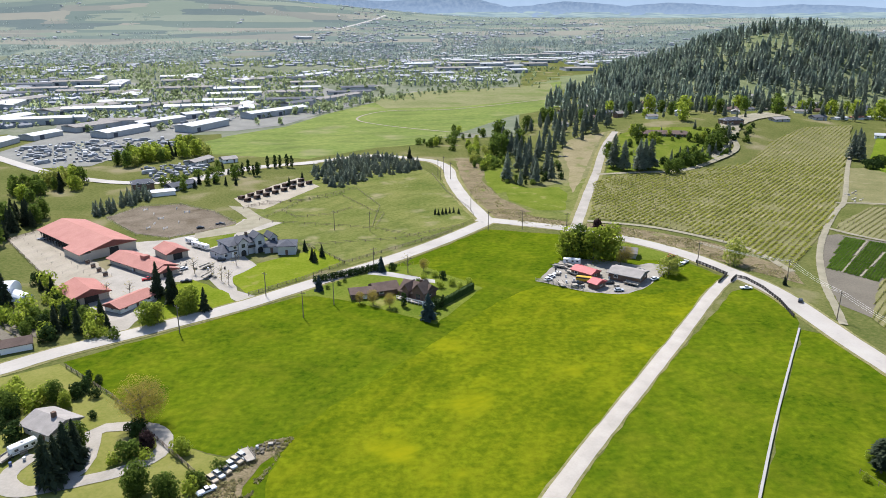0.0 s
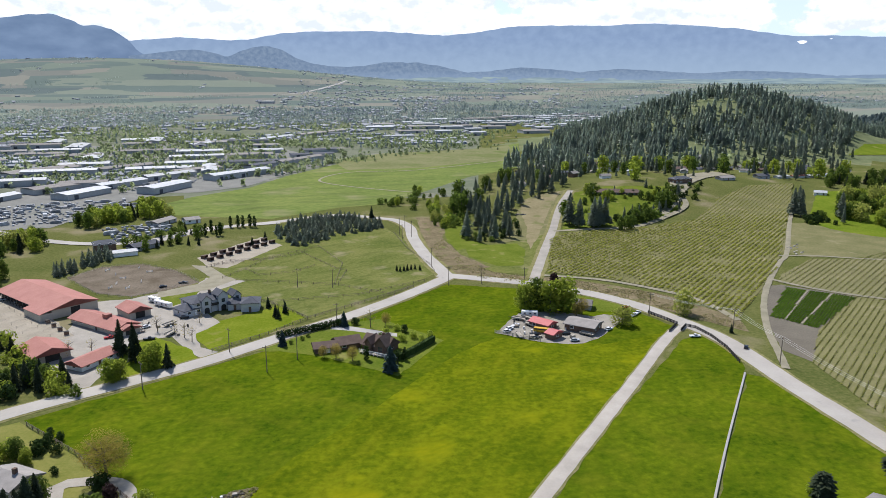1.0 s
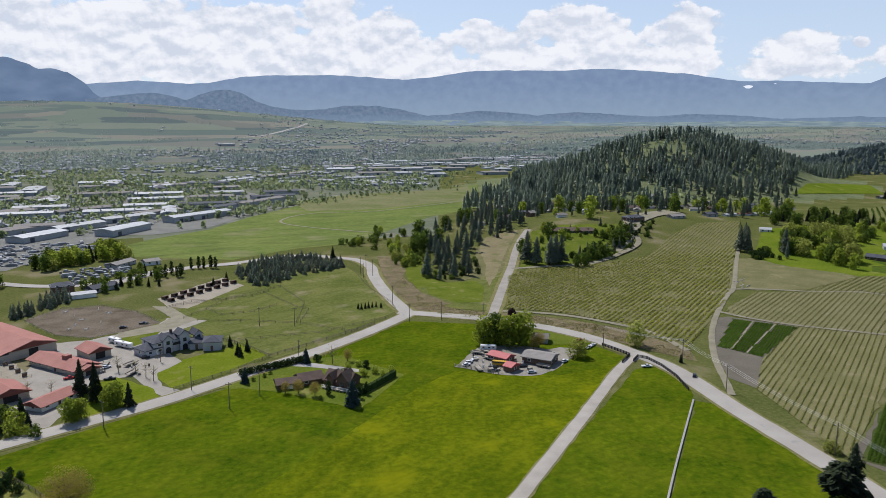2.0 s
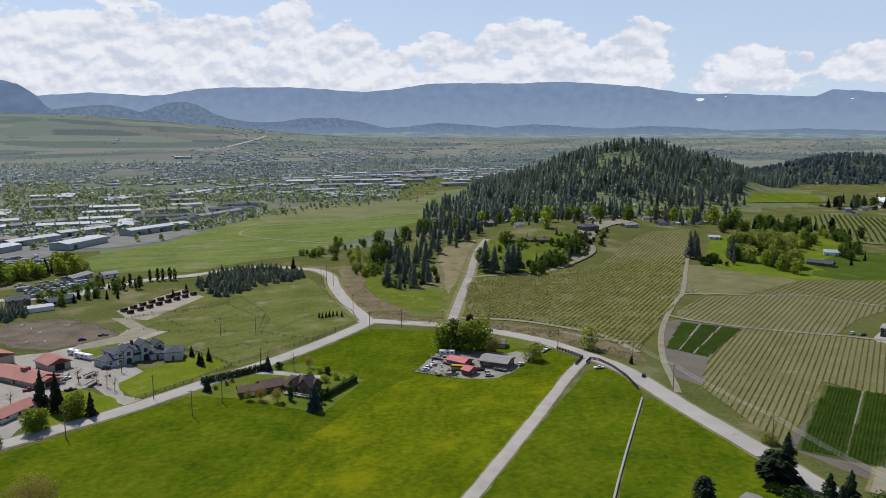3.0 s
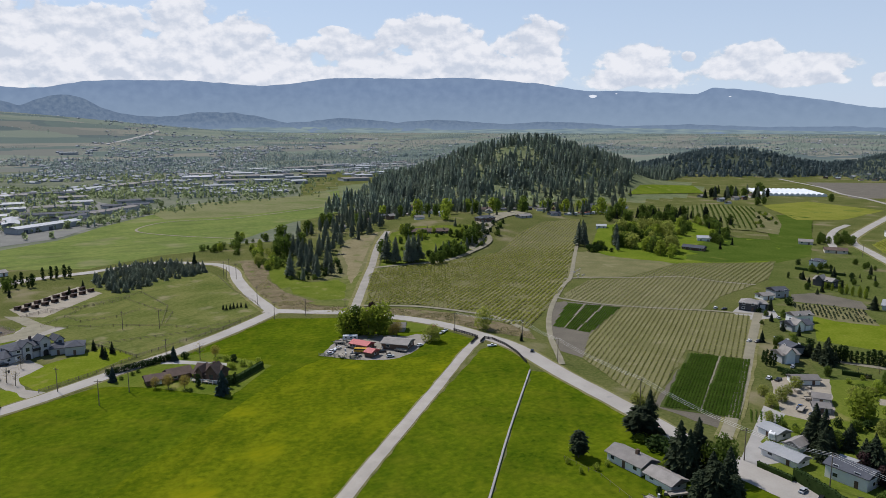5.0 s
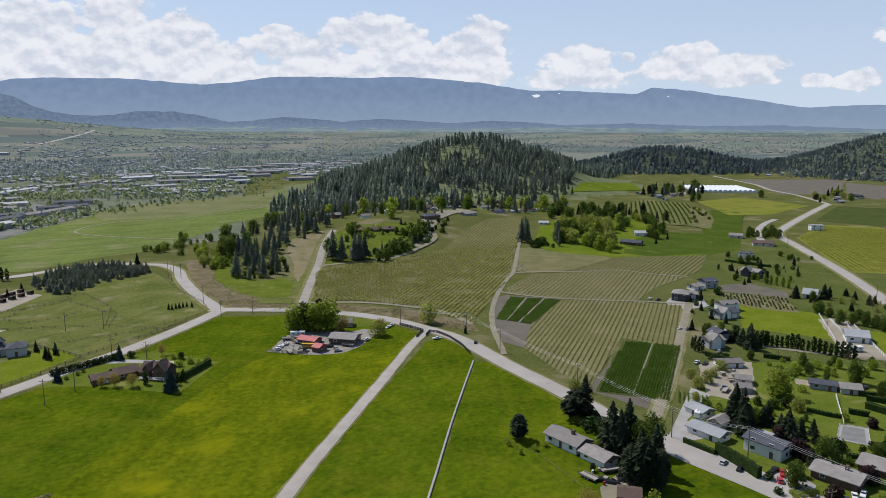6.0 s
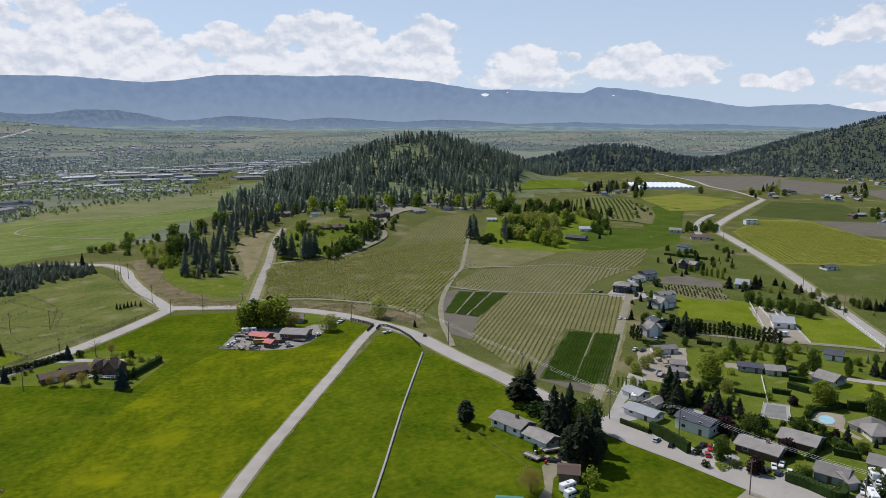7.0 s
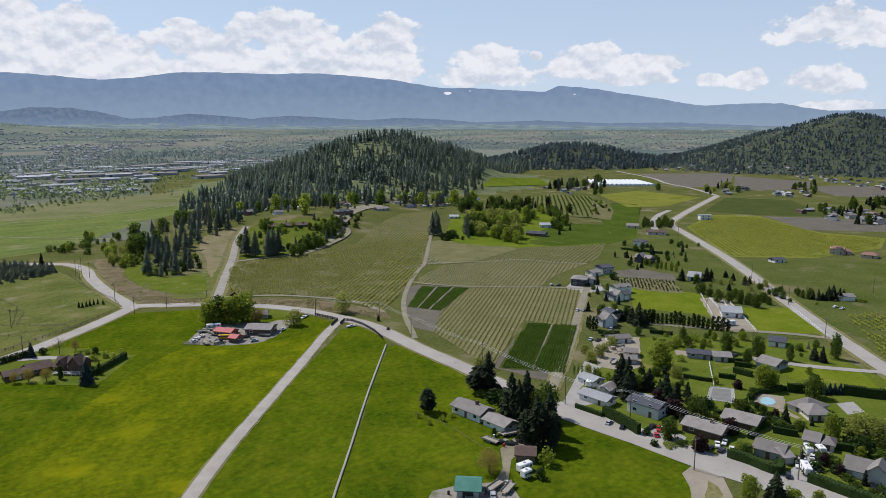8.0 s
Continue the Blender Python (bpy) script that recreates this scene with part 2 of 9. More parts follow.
M_GREENROOF = mat("green_metal_roof", (0.05, 0.17, 0.13), (0.08, 0.24, 0.185), 2, rough=0.5, fine=0.3)
M_GLASS = mat("dark_window_glass", (0.02, 0.025, 0.03), (0.05, 0.06, 0.07), 1, rough=0.1, spec=0.6)
# dark paint, used too for the shade inside openings
M_DARK = mat("dark_opening", (0.02, 0.02, 0.02), (0.05, 0.045, 0.04), 1)
M_WOOD = mat("weathered_wood", (0.13, 0.10, 0.075), (0.22, 0.18, 0.14), 0.6, fine=0.1)
M_PALEWOOD = mat("grey_weathered_wood", (0.26, 0.23, 0.19), (0.36, 0.33, 0.28), 0.6, fine=0.1)
M_RUBBER = mat("black_rubber", (0.018, 0.018, 0.018), (0.035, 0.035, 0.035), 0.5)
# needles of the hill woods: haze painted into pale, bluish base colours
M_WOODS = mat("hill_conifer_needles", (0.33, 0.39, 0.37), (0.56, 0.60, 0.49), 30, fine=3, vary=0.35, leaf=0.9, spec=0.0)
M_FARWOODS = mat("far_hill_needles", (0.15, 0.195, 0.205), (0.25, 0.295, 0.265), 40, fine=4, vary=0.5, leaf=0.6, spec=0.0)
M_VALLEYLEAF = mat("valley_leaves", (0.20, 0.255, 0.13), (0.35, 0.395, 0.21), 60, fine=6, vary=0.35, leaf=0.75, spec=0.0)
M_BARK = mat("bark", (0.08, 0.065, 0.05), (0.15, 0.125, 0.10), 0.5, fine=0.1)
M_CONIFER = mat("conifer_needles", (0.034, 0.052, 0.03), (0.088, 0.108, 0.056), 5, fine=0.6, vary=0.35, leaf=0.45, spec=0.1)
# a lighter copy of conifer_needles, with haze in its colour
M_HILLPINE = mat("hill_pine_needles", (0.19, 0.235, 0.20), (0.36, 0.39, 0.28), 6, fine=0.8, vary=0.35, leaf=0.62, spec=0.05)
M_BLUESPRUCE = mat("blue_spruce_needles", (0.035, 0.06, 0.055), (0.06, 0.09, 0.08), 3, fine=0.5, vary=0.25, leaf=0.2, spec=0.1)
M_LEAF = mat("green_leaves", (0.062, 0.105, 0.018), (0.15, 0.20, 0.035), 3, fine=0.5, vary=0.4, leaf=0.6, spec=0.1)
M_SPRING = mat("spring_leaves", (0.195, 0.265, 0.026), (0.34, 0.385, 0.06), 3, fine=0.5, vary=0.25, leaf=0.65, spec=0.1)
M_WILLOW = mat("pale_spring_leaves", (0.23, 0.262, 0.05), (0.36, 0.378, 0.09), 3, fine=0.5, vary=0.2, leaf=0.65, spec=0.1)
M_BUD = mat("budding_twigs", (0.27, 0.21, 0.05), (0.40, 0.33, 0.08), 3, fine=0.5, vary=0.2, leaf=0.6, spec=0.1)
M_PURPLE = mat("purple_leaves", (0.038, 0.022, 0.022), (0.062, 0.036, 0.033), 3, fine=0.5, vary=0.3, leaf=0.3, spec=0.1)
M_HEDGE = mat("clipped_hedge", (0.022, 0.045, 0.010), (0.05, 0.08, 0.02), 1.5, fine=0.3, vary=0.2, leaf=0.25, spec=0.1)
M_VINE = mat("young_vine_leaves", (0.30, 0.325, 0.045), (0.46, 0.465, 0.09), 8, fine=1.0, vary=0.35, leaf=0.65, spec=0.1)
M_VINEPALE = mat("budding_vine_leaves", (0.20, 0.21, 0.05), (0.30, 0.30, 0.085), 8, fine=1.0, vary=0.35, leaf=0.6, spec=0.1)
M_CROP = mat("leafy_crop", (0.085, 0.165, 0.016), (0.165, 0.255, 0.036), 8, fine=0.8, vary=0.2, leaf=0.6, spec=0.1)


# ---- building helpers ----
def obj(name, bm, material, label="", category="", group="", kind="", parent=None, smooth=False):
    me = bpy.data.meshes.new(name)
    bm.normal_update()
    bm.to_mesh(me)
    bm.free()
    for m in (material if isinstance(material, (list, tuple)) else [material]):
        me.materials.append(m)
    if smooth:
        for p in me.polygons:
            p.use_smooth = True
    ob = new(name, me)
    if parent:
        ob.parent = parent
    return tagged(ob, label, category, group, kind)


def part(name, bm, material, parent, label=""):
    return obj(name, bm, material, label=label, parent=parent)


def thing(name, m, label, category, group=""):
    ob = new(name)
    ob.empty_display_size = 0.5
    ob.matrix_world = m
    return tagged(ob, label, category, group)


def box(bm, x0, x1, y0, y1, z0, z1, bevel=0.0):
    r = bmesh.ops.create_cube(bm, size=1, matrix=Matrix.LocRotScale(((x0 + x1) / 2, (y0 + y1) / 2, (z0 + z1) / 2), None, (x1 - x0, y1 - y0, z1 - z0)))
    if bevel:
        es = list({e for v in r["verts"] for e in v.link_edges})
        bmesh.ops.bevel(bm, geom=es, offset=bevel, segments=1, affect="EDGES")
    return bm


def boxed(*a, **k):
    return box(bmesh.new(), *a, **k)


def faces(bm, verts, polys):
    vs = [bm.verts.new(v) for v in verts]
    for p in polys:
        bm.faces.new([vs[i] for i in p])
    return bm


def tube(bm, a, b, r0, r1, n=6):
    a, b = Vector(a), Vector(b)
    q = (b - a).to_track_quat("Z", "Y")
    bmesh.ops.create_cone(bm, cap_ends=True, segments=n, radius1=r0, radius2=r1, depth=(b - a).length,
                          matrix=Matrix.LocRotScale((a + b) / 2, q, None))
    return bm


def bump(x, y, cx, cy, ax, ay, turn, height):
    """A smooth hill on an ellipse, exactly level outside it."""
    c, s = math.cos(math.radians(turn)), math.sin(math.radians(turn))
    u, v = ((x - cx) * c + (y - cy) * s) / ax, ((y - cy) * c - (x - cx) * s) / ay
    r = u * u + v * v
    return height * (1 - r) ** 2 if r < 1 else 0.0


HILLS = [
    (455, 1025, 360, 285, 25, 34),       # wooded hill, its long foot
    (487, 1045, 225, 205, 25, 34),       # its summit
    (196, 583, 217, 125, 35, 12),        # knoll with the gardens
    (400, 583, 235, 167, 20, 7),         # rise under the far vine rows
    (1090, 1330, 255, 220, 10, 40),      # low wooded ridge
    (1584, 970, 485, 415, -22, 94),      # dark hill in the east
    (1585, 965, 140, 120, 0, 17),        # its top
    (-1550, 3900, 1950, 1350, 0, 122),   # green slopes in the west
]


def ground_height(x, y):
    r = math.hypot(x, y)
    far = min(max((r - 1300) / 3100, 0), 1)
    z = 74 * far * far * (3 - 2 * far)
    for hill in HILLS:
        z += bump(x, y, *hill)
    return z


# ---- the ground: one sheet to the horizon, finer at its middle ----
def ground():
    rings = [*range(60, 400, 60), *range(400, 1400, 22), *range(1400, 2400, 60), *range(2400, 4780, 170), 4780]
    n, bm = 360, bmesh.new()
    rows = []
    for r in rings:
        rows.append([bm.verts.new((r * math.sin(2 * math.pi * i / n), r * math.cos(2 * math.pi * i / n),
                                   ground_height(r * math.sin(2 * math.pi * i / n), r * math.cos(2 * math.pi * i / n)))) for i in range(n)])
    mid = bm.verts.new((0, 0, 0))
    for i in range(n):
        bm.faces.new((mid, rows[0][(i + 1) % n], rows[0][i]))
        for a, b in zip(rows, rows[1:]):
            bm.faces.new((a[i], a[(i + 1) % n], b[(i + 1) % n], b[i]))
    for f in bm.faces:
        c = f.calc_center_median()
        hill, far = sum(bump(c.x, c.y, *h[:5], 1) for h in HILLS[:2]), sum(bump(c.x, c.y, *h[:5], 1) for h in HILLS[4:6])
        edge = max(0.006, 0.03 + 0.05 * noise.noise(c / 60))
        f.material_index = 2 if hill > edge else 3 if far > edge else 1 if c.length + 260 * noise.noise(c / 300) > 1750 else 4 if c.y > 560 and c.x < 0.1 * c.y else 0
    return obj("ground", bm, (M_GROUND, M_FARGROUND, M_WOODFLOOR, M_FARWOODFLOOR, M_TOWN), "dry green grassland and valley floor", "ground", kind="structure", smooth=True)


ground()


LAID = []


def patch(name, points, material, lift, label, cell=14.0, category="field"):
    """A piece of ground cover with its own outline, laid on the terrain."""
    bm = bmesh.new()
    LAID.append(name)
    lift = 0.02 + lift * 0.3 + 0.0012 * len(LAID) if lift < 1 else lift
    loose, ring = 0.0 if category in ("drive", "court") else 1.0, []
    for (x0, y0), (x1, y1) in zip(points, points[1:] + points[:1]):
        n = max(1, min(24, round(math.hypot(x1 - x0, y1 - y0) / 4)))
        d = math.hypot(x1 - x0, y1 - y0) / n
        for k in range(n):
            x, y = x0 + (x1 - x0) * k / n, y0 + (y1 - y0) * k / n
            wob = loose * min(1.6, 0.13 * d) * (1 if k else 0)
            ring.append((x + wob * 2 * noise.noise(Vector((x * 0.21, y * 0.21, 2))), y + wob * 2 * noise.noise(Vector((x * 0.21, y * 0.21, 9)))))
    bm.faces.new([bm.verts.new((x, y, 0)) for x, y in ring])
    xs, ys = [p[0] for p in points], [p[1] for p in points]
    hilly = any(ground_height(x, y) > 0.01 for x, y in points)
    if hilly:
        for axis, lo, hi in ((0, min(xs), max(xs)), (1, min(ys), max(ys))):
            k = math.ceil(lo / cell)
            while k * cell < hi:
                co, no = [0, 0, 0], [0, 0, 0]
                co[axis], no[axis] = k * cell, 1
                bmesh.ops.bisect_plane(bm, geom=bm.verts[:] + bm.edges[:] + bm.faces[:], plane_co=co, plane_no=no)
                k += 1
    for v in bm.verts:
        v.co.z = ground_height(v.co.x, v.co.y) + lift + 0.5 * hilly * min(1, ground_height(v.co.x, v.co.y))
    bmesh.ops.triangulate(bm, faces=bm.faces[:])
    for f in bm.faces:
        if f.normal.z < 0:
            f.normal_flip()
    return obj(name, bm, material, label, category, kind="structure")


def smooth_line(points, step):
    """Points along a curve through the given ones (Catmull-Rom)."""
    p = [Vector(points[0]) * 2 - Vector(points[1]), *map(Vector, points), Vector(points[-1]) * 2 - Vector(points[-2])]
    out = []
    for a, b, c, d in zip(p, p[1:], p[2:], p[3:]):
        n = max(1, round((c - b).length / step))
        for i in range(n):
            t = i / n
            out.append(0.5 * (2 * b + (c - a) * t + (2 * a - 5 * b + 4 * c - d) * t * t + (3 * b - a - 3 * c + d) * t ** 3))
    return out + [p[-2]]


def road(name, points, width, material, lift, label, category="road", ragged=0.12, seed=1, verge=0.0):
    if verge:
        road(name + "_verge", points, width + 2 * verge, M_VERGE, 0.02, "dry grassy verge beside the road", "verge", 0.35, seed)
    bm, pts = bmesh.new(), smooth_line(points, 1.8 if width < 4 else 5.0)
    LAID.append(name)
    lift = (0.10 if category == "verge" else 0.14 if category in ("drive", "lane", "track", "path") or "shoulder" in name else 0.2) + 0.0012 * len(LAID)
    rnd, prev = random.Random(seed), None
    for i, p in enumerate(pts):
        d = (pts[min(i + 1, len(pts) - 1)] - pts[max(i - 1, 0)]).normalized()
        n = Vector((-d.y, d.x))
        pair = []
        for s in (-1, 0, 1):
            q = p + n * s * (width / 2 + rnd.uniform(-ragged, ragged) * abs(s))
            pair.append(bm.verts.new((q.x, q.y, ground_height(q.x, q.y) + lift + 0.6 * min(1, ground_height(q.x, q.y)) + (0.06 if s == 0 and category != "verge" else 0))))
        if prev:
            for k in (0, 1):
                f = bm.faces.new((prev[k + 1], prev[k], pair[k], pair[k + 1]))
                f.normal_update()
                if f.normal.z < 0:
                    f.normal_flip()
        prev = pair
    return obj(name, bm, material, label, category, kind="structure")


# ---- fields ----
patch("field_main", [(-102.9, 177.3), (-78.6, 199.2), (-43, 230), (-17.7, 257.5), (19.6, 306), (54.9, 296.6), (91.4, 265.8), (102.6, 242), (54.8, 171.7), (27.9, 129.2), (18.4, 110.1), (7.9, 79.2), (-38.9, 79.2), (-41.1, 123.4), (-35.7, 140.7), (-46.3, 133.5), (-61.4, 138.5), (-77.3, 154.1)], M_LUSH, 0.05, "lush bright green hay field", category="field")
patch("field_main_flowering", [(-33.8, 143.7), (-20.4, 163.1), (-0.5, 192.6), (18, 221), (32.9, 236.1), (70.1, 227.7), (99.3, 239.7), (54.8, 171.7), (27.9, 129.2), (18.4, 110.1), (7.9, 79.2), (-27.6, 79.2), (-35.5, 123.4), (-34.4, 137.4)], M_LUSH_YELLOW, 0.06, "yellow-green flowering half of the hay field")
patch("field_middle", [(99.2, 230.8), (105.6, 234.9), (111.2, 233), (112.5, 220.8), (109.5, 203.9), (45.5, 90.4), (28.5, 57.9), (-9.5, 78), (17.5, 108.3), (51.4, 162.3)], M_LUSH, 0.05, "lush green field between gravel road and white rail")
patch("field_east", [(108, 199.3), (114.8, 194.9), (120.2, 152.7), (122.7, 130), (125.7, 108.3), (128.3, 92.1), (132.9, 77.8), (135.7, 65.5), (136, 60.1), (129.8, 52.9), (119.9, 45.6), (81.3, 12.5), (29, 57.7), (45.8, 90.2)], M_LUSH, 0.045, "lush green field beside the country road")

# ---- roads ----
road("road_west", [(-132.7, 162.3), (-117.6, 173), (-107.7, 183.1), (-80.4, 204.7), (-63.3, 219.3), (-44.5, 239.3), (-18.2, 266.2), (4.1, 294), (20.3, 317.8)], 7.0, M_ASPHALT, 0.10, "weathered pale asphalt country road", verge=1.1)
road("road_east", [(16.2, 322.6), (27.6, 317.9), (54.2, 307), (75.8, 292.6), (93.8, 273.5), (106.7, 248.5), (114.1, 227.8), (117.9, 190.6), (122.7, 157), (128.5, 112.1), (138.1, 83.3), (142.8, 62.1), (150.2, 41.5), (156.2, 22.2)], 7.6, M_ASPHALT, 0.13, "weathered pale asphalt country road", verge=1.1)
road("road_shoulder", [(126.8, 119.1), (132.7, 97.5), (137.2, 82.4), (142.3, 61.6), (149.6, 41.1), (155.7, 21.9)], 11.5, M_ASPHALT, 0.1, "worn paved shoulder along the village road")
road("road_north", [(21.2, 315), (17.9, 330.6), (11.3, 361.5), (5.4, 404), (3.4, 435.6), (-4.8, 458.7), (-17.8, 468.1), (-46.6, 479.9), (-80.9, 458.3), (-118.4, 434.9), (-150.1, 389)], 7.0, M_ASPHALT, 0.16, "weathered asphalt road curving round a pasture", verge=2.0)
road("road_gravel", [(104.7, 244.3), (95.3, 234.1), (68.8, 192.8), (47.4, 159.8), (31.5, 135.3), (21.1, 118.2), (11.3, 100.2), (1.4, 79.2)], 4.0, M_GRAVEL, 0.09, "pale compacted gravel road between fields", ragged=0.1, verge=0.6)
road("road_knoll", [(59.2, 308.9), (75.4, 367.4), (91.2, 422.9), (108.3, 482.3), (125.7, 527.6)], 4.8, M_STABLEYARD, 0.08, "pale gravel lane climbing a grassy knoll", verge=2.0)
road("road_far_east", [(244.7, 60.4), (261.4, 84), (288.9, 125), (319.3, 167.2), (395.4, 271.9), (460.8, 372.6), (494.5, 424.1), (542.6, 461.9), (642.9, 529.2), (763.8, 607.6)], 7.5, M_ASPHALT, 0.1, "straight pale asphalt farm road", verge=2.0)
road("road_vineyard_edge", [(137.6, 125.9), (173.7, 162.7), (208.1, 200.1), (257.8, 253.3), (282.5, 278)], 4.0, M_TRACK, 0.09, "pale dirt lane beside the vineyard", verge=1.2)


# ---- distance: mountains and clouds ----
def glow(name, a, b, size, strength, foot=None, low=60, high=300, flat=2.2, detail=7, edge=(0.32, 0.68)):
    """A far backdrop: a faint two-tone pattern that gives its own light; foot is paler haze painted over the mountain's
    base.
    """
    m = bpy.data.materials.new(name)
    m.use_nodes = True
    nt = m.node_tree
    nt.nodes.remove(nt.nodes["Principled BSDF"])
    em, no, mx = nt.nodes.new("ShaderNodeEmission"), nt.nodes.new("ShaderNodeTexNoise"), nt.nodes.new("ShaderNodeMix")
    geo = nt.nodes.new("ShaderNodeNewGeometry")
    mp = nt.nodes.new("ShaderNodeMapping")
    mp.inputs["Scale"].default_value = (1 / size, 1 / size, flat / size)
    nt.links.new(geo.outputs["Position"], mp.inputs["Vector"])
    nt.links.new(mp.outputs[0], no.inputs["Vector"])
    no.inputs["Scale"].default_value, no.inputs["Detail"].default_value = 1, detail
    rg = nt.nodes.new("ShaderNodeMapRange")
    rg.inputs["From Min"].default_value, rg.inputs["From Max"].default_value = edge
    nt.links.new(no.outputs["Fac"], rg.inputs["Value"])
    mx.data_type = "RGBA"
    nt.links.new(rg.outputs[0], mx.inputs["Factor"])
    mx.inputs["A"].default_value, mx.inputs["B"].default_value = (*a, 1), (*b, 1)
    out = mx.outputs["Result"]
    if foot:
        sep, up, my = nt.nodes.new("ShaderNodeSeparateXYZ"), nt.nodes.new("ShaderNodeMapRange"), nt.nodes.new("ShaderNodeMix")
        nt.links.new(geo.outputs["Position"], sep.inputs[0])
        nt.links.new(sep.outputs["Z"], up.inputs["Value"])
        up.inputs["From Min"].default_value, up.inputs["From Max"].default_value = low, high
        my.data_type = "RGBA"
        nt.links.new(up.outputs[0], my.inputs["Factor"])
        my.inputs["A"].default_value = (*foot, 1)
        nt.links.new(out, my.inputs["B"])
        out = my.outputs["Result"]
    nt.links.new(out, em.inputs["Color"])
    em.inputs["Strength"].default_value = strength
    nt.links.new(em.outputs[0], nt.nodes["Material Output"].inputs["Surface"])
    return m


def range_of_hills(name, skyline, far, near, material, label, rough=0.12, seed=0):
    """A mountain range seen from afar: folded slopes from a foot up to a skyline given as bearings and elevations."""
    pts = sorted(skyline)
    az = np.arange(pts[0][0], pts[-1][0], 0.25)
    el = np.interp(az, [p[0] for p in pts], [p[1] for p in pts])
    bm, cols = bmesh.new(), []
    for a, e in zip(az, el):
        col = []
        for k in range(7):
            f = k / 6
            r = near + (far - near) * f
            fold = noise.fractal(Vector((a * 0.25 + seed, f * 1.7, seed)), 1.0, 2.0, 5)
            top = 90 + far * math.tan(radians(e + 0.05 * noise.fractal(Vector((a * 1.3, 0, seed)), 1, 2, 4)))
            z = 20 + (top - 20) * f ** 0.8 * (1 + rough * fold * (1 - f))
            r += 120 * fold * (1 - f)
            col.append(bm.verts.new((r * math.sin(radians(a)), r * math.cos(radians(a)), z)))
        cols.append(col)
    for a, b in zip(cols, cols[1:]):
        for k in range(6):
            bm.faces.new((a[k], b[k], b[k + 1], a[k + 1]))
    return obj(name, bm, material, label, "mountains", kind="structure", smooth=True)


# aerial haze is put into these glowing blues, strongest in the foot tone
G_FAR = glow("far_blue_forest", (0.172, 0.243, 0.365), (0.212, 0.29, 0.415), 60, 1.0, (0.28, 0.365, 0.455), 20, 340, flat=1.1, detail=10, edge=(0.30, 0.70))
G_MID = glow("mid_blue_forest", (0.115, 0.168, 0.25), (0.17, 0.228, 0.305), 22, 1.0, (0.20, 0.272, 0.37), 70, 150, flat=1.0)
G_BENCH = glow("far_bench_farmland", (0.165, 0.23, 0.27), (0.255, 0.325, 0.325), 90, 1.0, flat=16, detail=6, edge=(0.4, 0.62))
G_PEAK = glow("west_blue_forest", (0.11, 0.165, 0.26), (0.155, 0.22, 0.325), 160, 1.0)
G_SNOW = glow("snow", (0.80, 0.85, 0.92), (0.9, 0.94, 1.0), 40, 0.9)
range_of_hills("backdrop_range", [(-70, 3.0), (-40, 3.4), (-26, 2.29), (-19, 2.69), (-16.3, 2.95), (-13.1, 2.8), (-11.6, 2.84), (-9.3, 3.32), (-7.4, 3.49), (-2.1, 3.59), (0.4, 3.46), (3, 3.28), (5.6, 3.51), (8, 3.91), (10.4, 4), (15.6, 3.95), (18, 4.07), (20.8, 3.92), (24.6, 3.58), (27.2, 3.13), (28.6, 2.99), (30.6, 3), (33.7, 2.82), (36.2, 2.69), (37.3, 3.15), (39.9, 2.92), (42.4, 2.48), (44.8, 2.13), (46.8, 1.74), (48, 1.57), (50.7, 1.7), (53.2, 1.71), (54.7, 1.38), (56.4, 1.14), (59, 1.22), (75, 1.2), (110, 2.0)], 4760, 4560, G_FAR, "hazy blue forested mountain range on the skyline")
range_of_hills("backdrop_peak", [(-70, 2.5), (-50, 3.6), (-38, 3.4), (-27.9, 3.76), (-26, 4.13), (-24.4, 4.28), (-23.1, 3.89), (-22.6, 3.54), (-21.7, 3.64), (-20.7, 3.38), (-19.8, 2.75), (-19.2, 2), (-18.3, 1.43), (-16.9, 0.85)], 4500, 4350, G_PEAK, "forested mountain with a double summit, blue from painted haze", seed=5)
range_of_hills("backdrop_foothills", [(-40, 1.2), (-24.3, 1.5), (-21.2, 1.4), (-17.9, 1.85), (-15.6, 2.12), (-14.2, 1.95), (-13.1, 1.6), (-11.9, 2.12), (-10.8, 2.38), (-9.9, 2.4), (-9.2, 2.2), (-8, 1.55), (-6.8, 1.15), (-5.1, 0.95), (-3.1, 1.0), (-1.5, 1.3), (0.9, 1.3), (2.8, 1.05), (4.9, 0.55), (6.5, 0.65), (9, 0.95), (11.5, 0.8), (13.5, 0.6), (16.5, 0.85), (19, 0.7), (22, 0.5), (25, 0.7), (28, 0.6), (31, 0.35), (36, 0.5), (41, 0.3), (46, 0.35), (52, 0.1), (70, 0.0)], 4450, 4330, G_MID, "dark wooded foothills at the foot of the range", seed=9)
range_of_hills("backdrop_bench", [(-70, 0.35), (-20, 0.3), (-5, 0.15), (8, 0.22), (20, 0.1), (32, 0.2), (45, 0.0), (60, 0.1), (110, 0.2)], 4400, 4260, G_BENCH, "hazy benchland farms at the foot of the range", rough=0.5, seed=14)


def snow_patch(az, el, width, height):
    bm, r = bmesh.new(), 4700
    n = 9
    ring = [bm.verts.new((r * math.sin(radians(az + width * math.cos(t) * (1 + 0.3 * math.sin(3 * t)))), r * math.cos(radians(az + width * math.cos(t))),
                          90 + r * math.tan(radians(el + height * math.sin(t))))) for t in (2 * math.pi * i / n for i in range(n))]
    bm.faces.new(ring)
    return obj("snowfield", bm, G_SNOW, "small white snowfield below the mountain crest", "snow", kind="structure")


